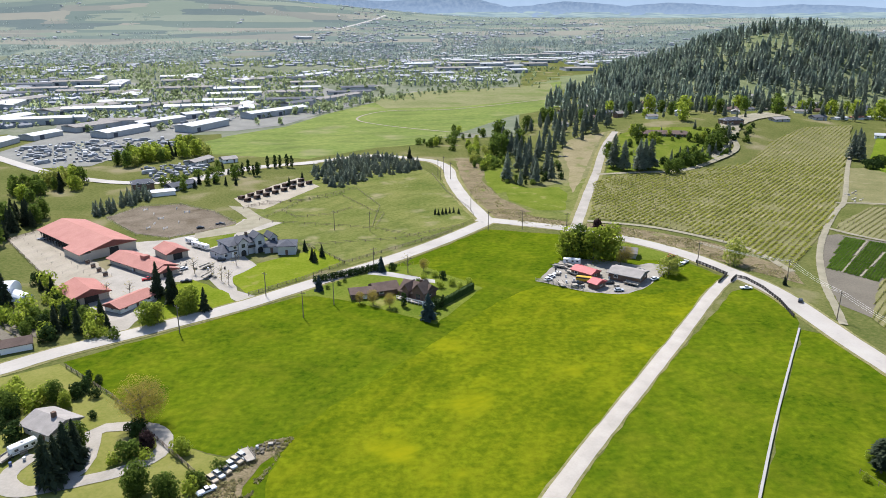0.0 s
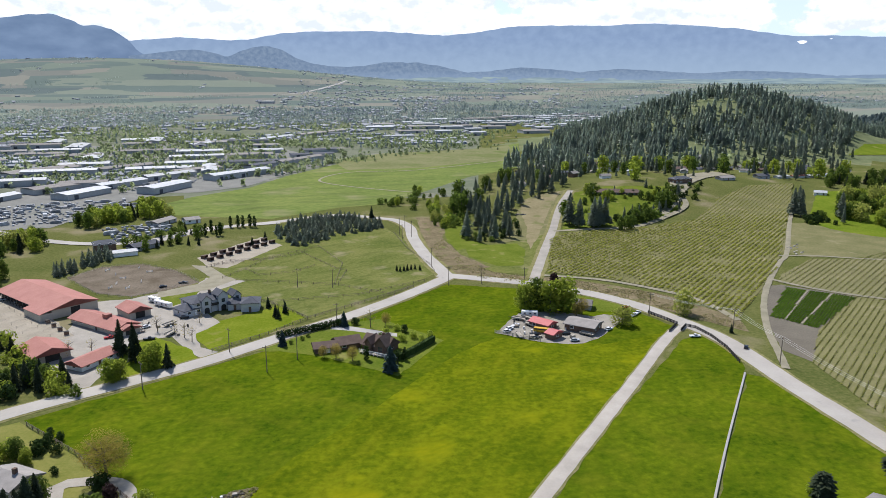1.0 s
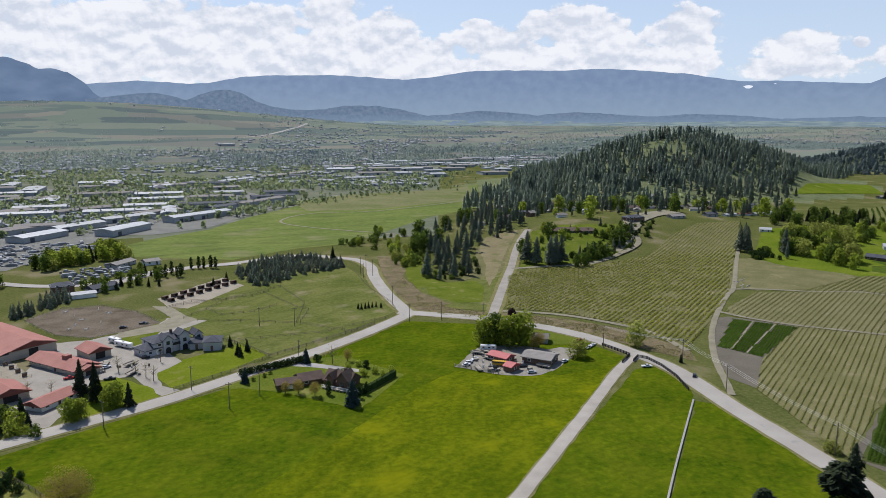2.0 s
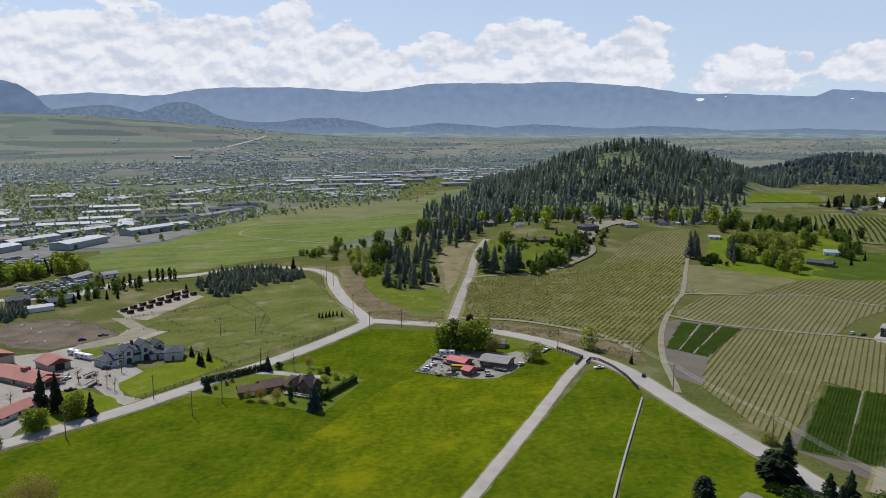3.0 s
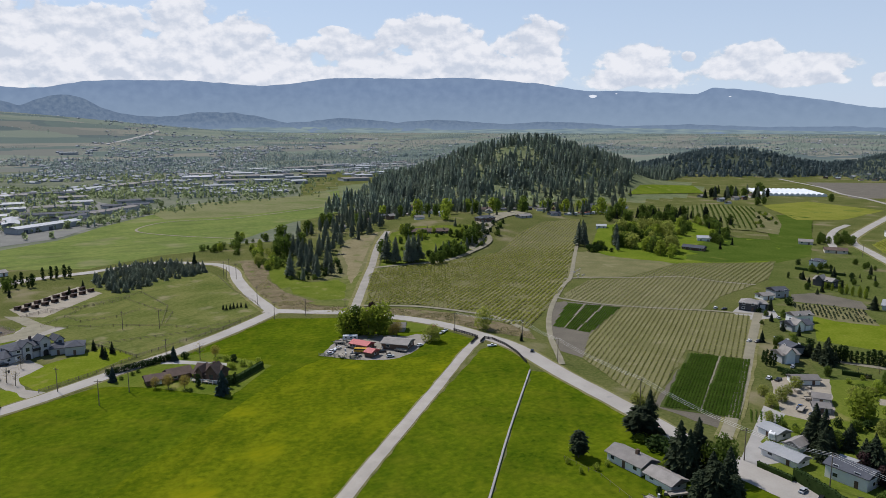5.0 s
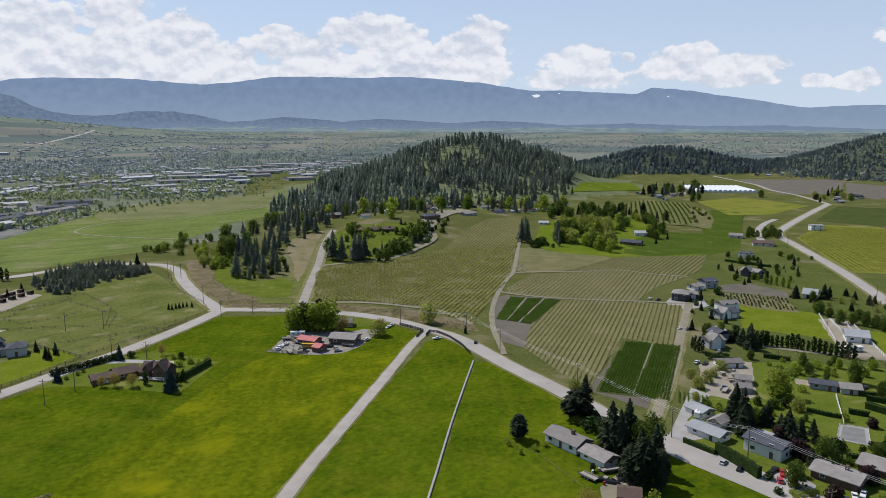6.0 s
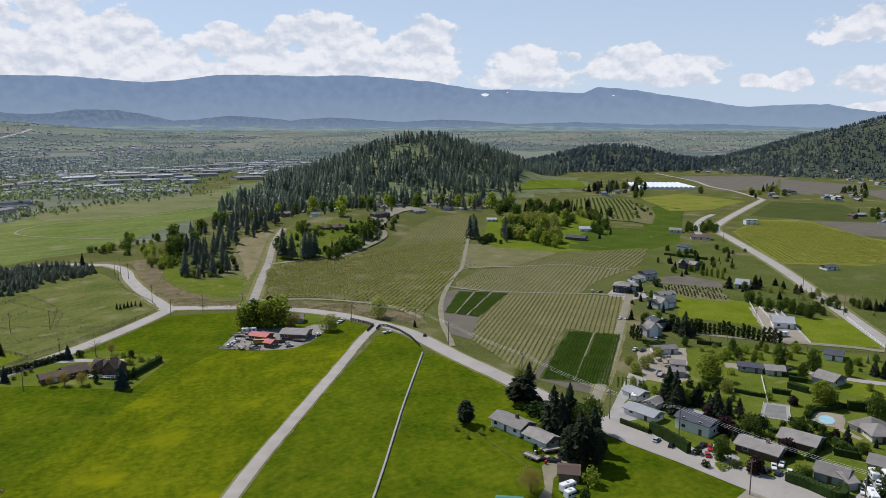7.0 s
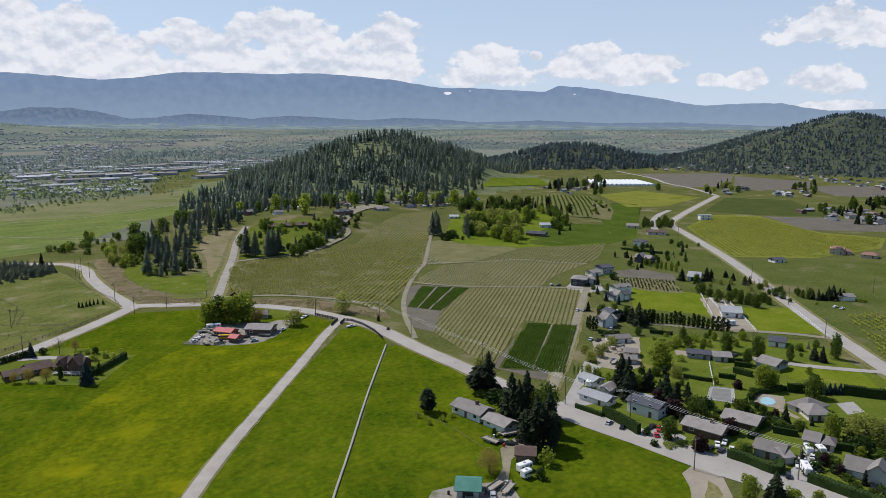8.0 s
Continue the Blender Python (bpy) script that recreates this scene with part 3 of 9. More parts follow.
for a, e, w, h in [(28.65, 2.6, 0.3, 0.12), (30.4, 2.78, 0.08, 0.03), (38.5, 2.5, 0.1, 0.03)]:
    snow_patch(a, e, w, h)


def clouds():
    """Cumulus bank: a glowing dome strip outside everything, with a pale haze veil painted between the clouds."""
    heaps = list(zip([(-13.8, 6.32), (-8.9, 7.05), (-2.3, 7.69), (0.3, 6.36), (-5.3, 5.22), (-12.6, 4.24), (10.3, 5.99), (16.4, 6.6), (13.4, 4.97), (23.7, 6.21), (19.9, 4.92), (31.6, 5.36), (32, 3.94), (38.9, 4.63), (43.7, 4.56), (43.5, 3.57), (35.4, 5.33), (8.6, 7.37), (-2.2, 8.86), (2.7, 5.33), (-5.4, 3.79), (15.5, 4.34), (48.3, 3.45), (50.9, 3.39), (55.5, 3.27), (56.8, 6.71), (56.6, 1.48), (39.5, 5.24), (-19.1, 6.62), (-19.6, 4.28), (-13.8, 9.13), (-25.1, 5.59)],
                     [(7, 2.6), (9, 1.5), (3.2, 2.2), (6, 2.2), (16, 2.8), (10, 2.1), (3.6, 1.6), (5.2, 2.1), (7, 1.7), (4, 1.9), (8, 1.7), (3.8, 1.6), (6, 1.2), (3, 1.3), (3.2, 1.2), (3.5, 0.6), (0.7, 0.5), (1.4, 0.4), (1.6, 1.5), (6, 1.8), (22, 1.3), (15, 1.1),
                      (1.2, 0.6), (1.6, 0.8), (2.6, 1.1), (5, 1.5), (3.2, 0.4), (3, 1.2), (6.5, 2.6), (9, 2.4), (2.2, 0.35), (9, 3.2)]))
    m = bpy.data.materials.new("cumulus")
    m.use_nodes = True
    nt = m.node_tree
    N, L = nt.nodes.new, nt.links.new
    nt.nodes.remove(nt.nodes["Principled BSDF"])
    uv, sep = N("ShaderNodeUVMap"), N("ShaderNodeSeparateXYZ")
    L(uv.outputs[0], sep.inputs[0])

    def maths(kind, a, b):
        n = N("ShaderNodeMath")
        n.operation = kind
        for slot, v in zip(n.inputs, (a, b)):
            if isinstance(v, (int, float)):
                slot.default_value = v
            else:
                L(v, slot)
        return n.outputs[0]

    heap = None
    for (az, el), (w, h) in heaps:
        sub, mul, ln = N("ShaderNodeVectorMath"), N("ShaderNodeVectorMath"), N("ShaderNodeVectorMath")
        sub.operation, mul.operation, ln.operation = "SUBTRACT", "MULTIPLY", "LENGTH"
        L(uv.outputs[0], sub.inputs[0])
        sub.inputs[1].default_value = ((az + 75) / 190, el / 32, 0)
        L(sub.outputs[0], mul.inputs[0])
        mul.inputs[1].default_value = (190 / w, 32 / h, 0)
        L(mul.outputs[0], ln.inputs[0])
        here = maths("SUBTRACT", 1.0, ln.outputs["Value"])
        heap = here if heap is None else maths("MAXIMUM", heap, here)
    fac = []
    for shift in ((0, 0, 0), (0.05, 0.2, 0)):
        mp, no = N("ShaderNodeMapping"), N("ShaderNodeTexNoise")
        mp.inputs["Scale"].default_value, mp.inputs["Location"].default_value = (58.0, 13.5, 1), shift
        L(uv.outputs[0], mp.inputs["Vector"])
        no.inputs["Scale"].default_value, no.inputs["Detail"].default_value, no.inputs["Roughness"].default_value = 1.0, 9, 0.56
        L(mp.outputs[0], no.inputs["Vector"])
        fac.append(no.outputs["Fac"])
    dens = maths("ADD", heap, maths("MULTIPLY", maths("SUBTRACT", fac[0], 0.5), 2.4))
    mask = N("ShaderNodeMapRange")
    mask.interpolation_type = "SMOOTHSTEP"
    mask.inputs["From Min"].default_value, mask.inputs["From Max"].default_value = 0.06, 0.26
    L(dens, mask.inputs["Value"])
    # bright and grey sides of the heaps: shading painted from the shifted noise
    tone = N("ShaderNodeMapRange")
    tone.inputs["From Min"].default_value, tone.inputs["From Max"].default_value = -0.09, 0.06
    L(maths("SUBTRACT", fac[0], fac[1]), tone.inputs["Value"])
    mix, sky = N("ShaderNodeMix"), N("ShaderNodeMix")
    mix.data_type = sky.data_type = "RGBA"
    L(tone.outputs[0], mix.inputs["Factor"])
    mix.inputs["A"].default_value, mix.inputs["B"].default_value = (0.60, 0.65, 0.72, 1), (0.835, 0.845, 0.86, 1)
    L(mask.outputs[0], sky.inputs["Factor"])
    sky.inputs["A"].default_value = (0.585, 0.69, 0.83, 1)
    L(mix.outputs["Result"], sky.inputs["B"])
    em, tr, ms = N("ShaderNodeEmission"), N("ShaderNodeBsdfTransparent"), N("ShaderNodeMixShader")
    L(sky.outputs["Result"], em.inputs["Color"])
    # glowing haze veil over the sky, denser towards the horizon
    low = N("ShaderNodeMapRange")
    low.inputs["From Max"].default_value, low.inputs["To Min"].default_value, low.inputs["To Max"].default_value = 0.6, 0.85, 0.4
    L(sep.outputs["Y"], low.inputs["Value"])
    L(maths("MAXIMUM", mask.outputs[0], low.outputs[0]), ms.inputs[0])
    L(tr.outputs[0], ms.inputs[1])
    L(em.outputs[0], ms.inputs[2])
    L(ms.outputs[0], nt.nodes["Material Output"].inputs["Surface"])
    bm = bmesh.new()
    lay = bm.loops.layers.uv.new("UVMap")
    az, el = [-75 + 5 * i for i in range(39)], [0.5 + 2.25 * k for k in range(15)]
    grid = [[bm.verts.new((4840 * math.sin(radians(a)) * math.cos(radians(e)), 4840 * math.cos(radians(a)) * math.cos(radians(e)), 90 + 4840 * math.sin(radians(e)))) for e in el] for a in az]
    for i in range(len(az) - 1):
        for k in range(len(el) - 1):
            f = bm.faces.new((grid[i][k], grid[i + 1][k], grid[i + 1][k + 1], grid[i][k + 1]))
            for loop, (p, q) in zip(f.loops, ((i, k), (i + 1, k), (i + 1, k + 1), (i, k + 1))):
                loop[lay].uv = ((az[p] + 75) / 190, el[q] / 32)
    ob = obj("backdrop_clouds", bm, m, "white cumulus clouds above the mountains", "clouds", kind="structure", smooth=True)
    ob.visible_shadow = False
    return ob


clouds()


# ---- plants ----
def mesh_of(name, verts, polys, material, smooth=False):
    me = bpy.data.meshes.new(name)
    me.from_pydata(verts, [], polys)
    for m in (material if isinstance(material, (list, tuple)) else [material]):
        me.materials.append(m)
    return me


def stuff(name, verts, polys, material, label, category):
    return tagged(new(name, mesh_of(name, verts, polys, material)), label, category, kind="stuff")


def add_conifer(V, P, x, y, z, h, r, rnd, layers=4, n=7):
    """A small far conifer: ragged stacked whorls."""
    for k in range(layers):
        f = k / layers
        z0, z1 = z + h * (0.10 + 0.80 * f), z + h * min(1.0, 0.42 + 0.72 * f)
        rr, a0, b = r * (1 - f) ** 0.55 * rnd.uniform(0.75, 1.1) + 0.2, rnd.uniform(0, 6), len(V)
        V.append((x + rnd.uniform(-0.1, 0.1) * r, y + rnd.uniform(-0.1, 0.1) * r, z1))
        for i in range(n):
            a = a0 + 2 * math.pi * i / n
            q = rr * (1.0 if i % 2 else 0.55) * rnd.uniform(0.75, 1.2)
            V.append((x + q * math.cos(a), y + q * math.sin(a), z0 + h * rnd.uniform(-0.05, 0.05)))
        for i in range(n):
            P.append((b, b + 1 + i, b + 1 + (i + 1) % n))


def add_clump(V, P, x, y, z, r, rnd, n=10, size=0.8):
    """A few leaf sprays round a point."""
    for _ in range(n):
        d = Vector((rnd.gauss(0, 1), rnd.gauss(0, 1), rnd.gauss(0, 1))).normalized()
        c = Vector((x, y, z)) + d * r * rnd.uniform(0.6, 1.05)
        u = (d.cross(Vector((rnd.gauss(0, 1), rnd.gauss(0, 1), rnd.gauss(0, 1))))).normalized()
        w = (d + 0.6 * Vector((rnd.gauss(0, 1), rnd.gauss(0, 1), rnd.gauss(0, 1)))).cross(u).normalized()
        s, b = size * rnd.uniform(0.6, 1.3), len(V)
        V.extend([tuple(c - u * s), tuple(c + w * s * 0.7), tuple(c + u * s), tuple(c - w * s * 0.7)])
        P.append((b, b + 1, b + 2, b + 3))


def add_far_tree(V, P, x, y, z, h, rnd, n=14):
    r = h * 0.42
    for k in range(3):
        add_clump(V, P, x + rnd.uniform(-0.3, 0.3) * r, y + rnd.uniform(-0.3, 0.3) * r, z + h * (0.35 + 0.2 * k), r * (0.9 - 0.2 * k), rnd, n // 3 + 1, r * 0.62)


def trunk_mesh(name, h, r, rnd, limbs=5, spread=0.3):
    bm = bmesh.new()
    bend = Vector((rnd.uniform(-0.04, 0.04) * h, rnd.uniform(-0.04, 0.04) * h, h * 0.55))
    tube(bm, (0, 0, -0.2), bend, r, r * 0.6, 7)
    tube(bm, bend, (bend.x * 1.6, bend.y * 1.6, h * 0.9), r * 0.6, r * 0.15, 6)
    for i in range(limbs):
        a, f = 2.4 * i + rnd.uniform(-0.4, 0.4), rnd.uniform(0.3, 0.7)
        s = bend * (f / 0.55 if f < 0.55 else 1)
        s.z = h * f
        tube(bm, s, (s.x + math.cos(a) * h * spread, s.y + math.sin(a) * h * spread, s.z + h * rnd.uniform(0.12, 0.25)), r * 0.4, r * 0.08, 5)
    me = bpy.data.meshes.new(name)
    bm.to_mesh(me)
    bm.free()
    me.materials.append(M_BARK)
    return me


def conifer_crown(name, h, r, rnd, material, bare=0.06, whorls=18, n=13, droop=0.3, full=False):
    """Drooping sprays set at random heights and turns round the stem, with gaps; full: a rounded, broad outline."""
    V, P, total, seed = [], [], int(whorls * n * 3.4), rnd.uniform(0, 50)
    for i in range(total):
        f = min(0.99, max(0, (i + rnd.uniform(-8, 8)) / total))
        zc, a = h * (bare + (1 - bare) * f), rnd.uniform(0, 6.283)
        shape = math.sin(math.pi * (0.14 + 0.8 * f)) ** 0.7 if full else (1 - f) ** 0.75
        rr = r * shape * (1 + 0.55 * noise.noise(Vector((math.cos(a) * 1.3, math.sin(a) * 1.3, f * 5 + seed)))) + 0.15
        q, w = rr * rnd.uniform(0.35, 1.18), rr * 0.15 * rnd.uniform(0.6, 1.3) + 0.08
        c, s, b = math.cos(a), math.sin(a), len(V)
        tip = zc - q * droop * rnd.uniform(-0.6, 1.9) + h * rnd.uniform(-0.02, 0.02)
        k0, k1 = rnd.uniform(0.25, 0.5), rnd.uniform(0.66, 0.8)
        V.extend([(c * q * k0, s * q * k0, zc + h * 0.02), (c * q * k1 - s * w, s * q * k1 + c * w, zc + q * 0.02), (c * q, s * q, tip), (c * q * k1 + s * w, s * q * k1 - c * w, zc + q * 0.02),
                  (c * q * k1, s * q * k1, zc - w * 0.9)])
        P.extend([(b, b + 1, b + 2), (b, b + 2, b + 3), (b + 1, b + 4, b + 2), (b + 2, b + 4, b + 3)])
    b, k = len(V), 0.97 if full else 1.04
    V.extend([(0.25, 0, h * 0.86), (-0.12, 0.2, h * 0.86), (-0.12, -0.2, h * 0.86), (0, 0, h * k)])
    P.extend([(b, b + 1, b + 3), (b + 1, b + 2, b + 3), (b + 2, b, b + 3)])
    return mesh_of(name, V, P, material)


def leafy_crown(name, h, r, rnd, material, lobes=15, per=92, size=0.44, low=0.10, thin=1.0):
    V, P = [], []
    for k in range(lobes):
        a, f = 2.4 * k + rnd.uniform(-0.5, 0.5), (k + 0.5) / lobes
        q = r * 0.62 * math.sin(math.pi * (0.18 + 0.72 * f)) * rnd.uniform(0.6, 1.1)
        add_clump(V, P, q * math.cos(a), q * math.sin(a), h * (low + (0.92 - low) * f), r * rnd.uniform(0.42, 0.6), rnd, int(per * thin), size)
    return mesh_of(name, V, P, material)


PROTO = {}


def plant_kind(key, name, label, category, crown, trunk=None, variants=3):
    PROTO[key] = (name, label, category, [(crown(random.Random(k * 7 + len(PROTO))), trunk(random.Random(k * 3 + 1)) if trunk else None) for k in range(variants)])


plant_kind("spruce", "conifer_tree", "tall dark green conifer tree", "tree", lambda g: conifer_crown("crown", 14, 3.0, g, M_CONIFER), lambda g: trunk_mesh("trunk", 12, 0.28, g, 0))
plant_kind("pine", "pine_tree", "tall dark pine tree with a ragged crown", "tree", lambda g: conifer_crown("crown", 18, 3.4, g, M_CONIFER, bare=0.12, whorls=20, n=15, droop=0.15, full=True), lambda g: trunk_mesh("trunk", 17, 0.32, g, 3, 0.12))
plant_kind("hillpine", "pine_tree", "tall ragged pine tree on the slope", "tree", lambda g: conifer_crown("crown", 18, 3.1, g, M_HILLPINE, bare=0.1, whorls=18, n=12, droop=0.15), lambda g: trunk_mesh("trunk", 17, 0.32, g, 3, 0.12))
plant_kind("blue", "blue_spruce_tree", "blue-green conical spruce tree", "tree", lambda g: conifer_crown("crown", 9, 2.5, g, M_BLUESPRUCE, bare=0.03), lambda g: trunk_mesh("trunk", 7, 0.2, g, 0))
plant_kind("leaf", "broadleaf_tree", "full green broadleaf tree", "tree", lambda g: leafy_crown("crown", 10, 4.2, g, M_LEAF), lambda g: trunk_mesh("trunk", 9, 0.3, g))
plant_kind("spring", "leafy_tree", "bright spring-green broadleaf tree", "tree", lambda g: leafy_crown("crown", 10, 4.0, g, M_SPRING), lambda g: trunk_mesh("trunk", 9, 0.3, g))
plant_kind("willow", "willow_tree", "pale yellow-green willow tree", "tree", lambda g: leafy_crown("crown", 10, 5.0, g, M_WILLOW, thin=0.8), lambda g: trunk_mesh("trunk", 9, 0.35, g, 7))
plant_kind("bud", "budding_tree", "thinly budding yellowish tree with bare limbs", "tree", lambda g: leafy_crown("crown", 10, 4.6, g, M_BUD, per=420, size=0.13, low=0.32), lambda g: trunk_mesh("trunk", 9.4, 0.3, g, 16, 0.42))
plant_kind("bare", "bare_tree", "almost leafless grey-brown tree", "tree", lambda g: leafy_crown("crown", 10, 3.6, g, M_BUD, per=8, size=0.2), lambda g: trunk_mesh("trunk", 9.8, 0.22, g, 14, 0.3))
plant_kind("purple", "plum_tree", "dark purple-leaved ornamental tree", "tree", lambda g: leafy_crown("crown", 7, 3.2, g, M_PURPLE), lambda g: trunk_mesh("trunk", 6, 0.2, g))
plant_kind("poplar", "columnar_tree", "dark columnar evergreen tree", "tree", lambda g: leafy_crown("crown", 9, 1.5, g, M_HEDGE, lobes=14, per=30, size=0.4, low=0.08), lambda g: trunk_mesh("trunk", 6, 0.16, g, 0))
plant_kind("bush", "shrub", "dark green rounded shrub", "shrub", lambda g: leafy_crown("foliage", 2.2, 1.6, g, M_LEAF, lobes=7, per=46, size=0.24, low=0.06))
plant_kind("darkbush", "shrub", "dark green evergreen garden shrub", "shrub", lambda g: leafy_crown("foliage", 2.4, 1.5, g, M_HEDGE, lobes=7, per=50, size=0.24, low=0.06))
plant_kind("springbush", "shrub", "yellow-green spring garden shrub", "shrub", lambda g: leafy_crown("foliage", 2.4, 1.7, g, M_SPRING, lobes=7, per=46, size=0.24, low=0.06))
plant_kind("young", "young_conifer", "young dark green plantation conifer", "tree", lambda g: conifer_crown("crown", 14, 3.6, g, M_HILLPINE, bare=0.02, whorls=12, n=10))
for _k, _m in (("leaf", M_LEAF), ("spring", M_SPRING), ("willow", M_WILLOW)):
    plant_kind(_k + "_far", *PROTO[_k][:3], lambda g: leafy_crown("crown", 10, 5.0 if _k == "willow" else 4.2, g, _m, per=34, size=0.68), lambda g: trunk_mesh("trunk", 9, 0.3, g, 3))
BASE = {"young": 14, "hillpine": 18, "spruce": 14, "pine": 18, "blue": 9, "leaf": 10, "spring": 10, "willow": 10, "bud": 10, "bare": 10, "purple": 7, "poplar": 9, "bush": 2.6, "darkbush": 2.6, "springbush": 2.6}
_rp = random.Random(11)


def plant(key, x, y, height=None, group="", wide=1.0, label=""):
    name, text, category, variants = PROTO[key + "_far" if y > 345 and key + "_far" in PROTO else key]
    crown, trunk = _rp.choice(variants)
    s = (height or BASE[key] * _rp.uniform(0.8, 1.15)) / BASE[key]
    e = new(name, None if trunk else crown)
    e.empty_display_size = 0.3
    e.matrix_world = Matrix.LocRotScale((x, y, ground_height(x, y)), Euler((0, 0, _rp.uniform(0, 6.28))), (s * wide, s * wide, s))
    tagged(e, label or text, category, group)
    for me in (trunk, crown) if trunk else ():
        c = new(me.name.split(".")[0], me)
        c.parent = e
    return e


def inside(x, y, poly):
    hit = False
    for (x0, y0), (x1, y1) in zip(poly, poly[1:] + poly[:1]):
        if (y0 > y) != (y1 > y) and x < (x1 - x0) * (y - y0) / (y1 - y0) + x0:
            hit = not hit
    return hit


def scatter(poly, count, gap, rnd):
    xs, ys, out = [p[0] for p in poly], [p[1] for p in poly], []
    for _ in range(count * 40):
        x, y = rnd.uniform(min(xs), max(xs)), rnd.uniform(min(ys), max(ys))
        if inside(x, y, poly) and all((x - a) ** 2 + (y - b) ** 2 > gap * gap for a, b in out):
            out.append((x, y))
            if len(out) == count:
                break
    return out


def grove(poly, count, keys, low, high, gap, group, seed, wide=1.0):
    g = random.Random(seed)
    for x, y in scatter(poly, count, gap, g):
        plant(g.choice(keys), x, y, g.uniform(low, high), group, wide * g.uniform(0.85, 1.15))


# wooded hills and far trees
HILL_WOOD = [(100, 722), (138, 830), (188, 955), (250, 1085), (335, 1205), (480, 1300), (640, 1270), (735, 1180), (880, 1290), (900, 1220), (760, 1075), (665, 1030), (600, 935), (545, 862), (470, 800), (380, 762), (290, 728), (200, 700)]


def add_shrub(V, P, x, y, z, r, rnd):
    """A low far shrub of a few leaf sprays."""
    add_clump(V, P, x, y, z + r * 0.5, r * 0.7, rnd, 6, r * 0.75)


def woods():
    g = random.Random(3)
    V, P, VS, PS, VD, PD = [], [], [], [], [], []
    made = 0
    while made < 4400:
        x, y = g.uniform(100, 900), g.uniform(700, 1300)
        if not inside(x, y, HILL_WOOD):
            continue
        made += 1
        front = y < 830 + 0.25 * max(0, x - 300)
        if ((x - 452) / 44) ** 2 + ((y - 990) / 22) ** 2 < 1 and g.random() < 0.75:
            continue
        gap = noise.noise(Vector((x / 75, y / 75, 3))) * 0.7 + noise.noise(Vector((x / 24, y / 24, 7))) * 0.6
        if gap > (0.16 if front else 0.26) or front and g.random() < 0.35:
            if g.random() < 0.3:
                add_shrub(VS, PS, x, y, ground_height(x, y), g.uniform(1.2, 3.2), g)
            continue
        h = g.uniform(11, 24) if g.random() < 0.75 else g.uniform(5, 11)
        add_conifer(V, P, x, y, ground_height(x, y) - 0.5, h, h * g.uniform(0.15, 0.23), g, 7, 8)
    for cx, cy, ax, ay, turn, n, lo, hi in [(1090, 1330, 270, 225, 10, 1900, 9, 17), (1584, 970, 478, 405, -22, 9000, 5, 11)]:
        c, s = math.cos(radians(turn)), math.sin(radians(turn))
        made = 0
        while made < n:
            u, v = g.uniform(-1, 1), g.uniform(-1, 1)
            if u * u + v * v > 0.97:
                continue
            x, y = cx + c * ax * u - s * ay * v, cy + s * ax * u + c * ay * v
            made += 1
            if noise.noise(Vector((x / 90, y / 90, 3))) > 0.3 or noise.noise(Vector((x / 28, y / 28, 7))) > 0.33:
                if g.random() < 0.6:
                    add_shrub(VD, PD, x, y, ground_height(x, y), g.uniform(1.5, 4), g)
                continue
            h = g.uniform(lo, hi)
            add_conifer(VD, PD, x, y, ground_height(x, y) - 0.5, h, h * g.uniform(0.28, 0.44), g, 4, 7)
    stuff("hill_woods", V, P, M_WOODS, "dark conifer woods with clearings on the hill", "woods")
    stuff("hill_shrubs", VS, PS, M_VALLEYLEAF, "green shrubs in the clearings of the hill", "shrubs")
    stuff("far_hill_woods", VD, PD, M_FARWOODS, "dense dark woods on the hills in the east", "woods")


# ---- ground covers, west of the country road ----
patch("meadow_valley", [(-192, 491.7), (-165.7, 563.4), (-132, 611.5), (-110, 694), (-80.7, 769.6), (-37.4, 870.3), (47.3, 929.3), (162.1, 1014.2), (121, 749.5), (61.9, 675.8), (10.6, 572.4), (-15.7, 524.8), (-47.7, 510.2), (-87.7, 468.2)], M_MEADOW, 0.04, "broad green valley meadow")
patch("meadow_dry", [(-84, 825), (-28, 905), (52, 942), (150, 1002), (128, 820), (76, 800), (18, 752), (-58, 736)], M_DRYMEADOW, 0.08, "dry tan part of the valley meadow")
patch("pasture", [(-113, 306.4), (-92.2, 322.2), (-81.9, 389.3), (-68.9, 426.9), (-11.5, 435.5), (2.1, 396.7), (16.4, 327.5), (-18.7, 273.2), (-34.7, 257.5), (-60.1, 278.2), (-87.1, 293.7)], M_PASTURE, 0.03, "fenced olive-green horse pasture")
patch("riding_arena", [(-156.6, 324.9), (-148.1, 344.7), (-130.2, 349.2), (-109.2, 335.2), (-92.8, 314.6), (-96.3, 309.1), (-115.6, 292.8), (-132.2, 298.5)], M_ARENA, 0.07, "bare brown riding arena", category="arena")
patch("stable_yard", [(-123.1, 247.9), (-130.5, 285.5), (-114.4, 289.5), (-93, 310.9), (-92.2, 322.2), (-72.5, 315.6), (-78.1, 306.5), (-94.3, 285.7), (-81.9, 274.4), (-69.9, 257.4), (-75.6, 245), (-70.2, 231), (-59.9, 224.3), (-64.9, 218.4), (-74.3, 228.4), (-83.3, 242.1), (-94.3, 239.2), (-93.4, 215.9), (-95.2, 192.4), (-99.4, 196.3), (-109.4, 209), (-121.1, 228.2)], M_STABLEYARD, 0.06, "pale gravel stable yard", category="yard")
patch("paddock_yard", [(-182.9, 290.1), (-176.1, 307), (-136.3, 265.1), (-118.7, 244.9), (-127.8, 227.2)], M_SAND, 0.08, "sandy horse paddocks", category="yard")
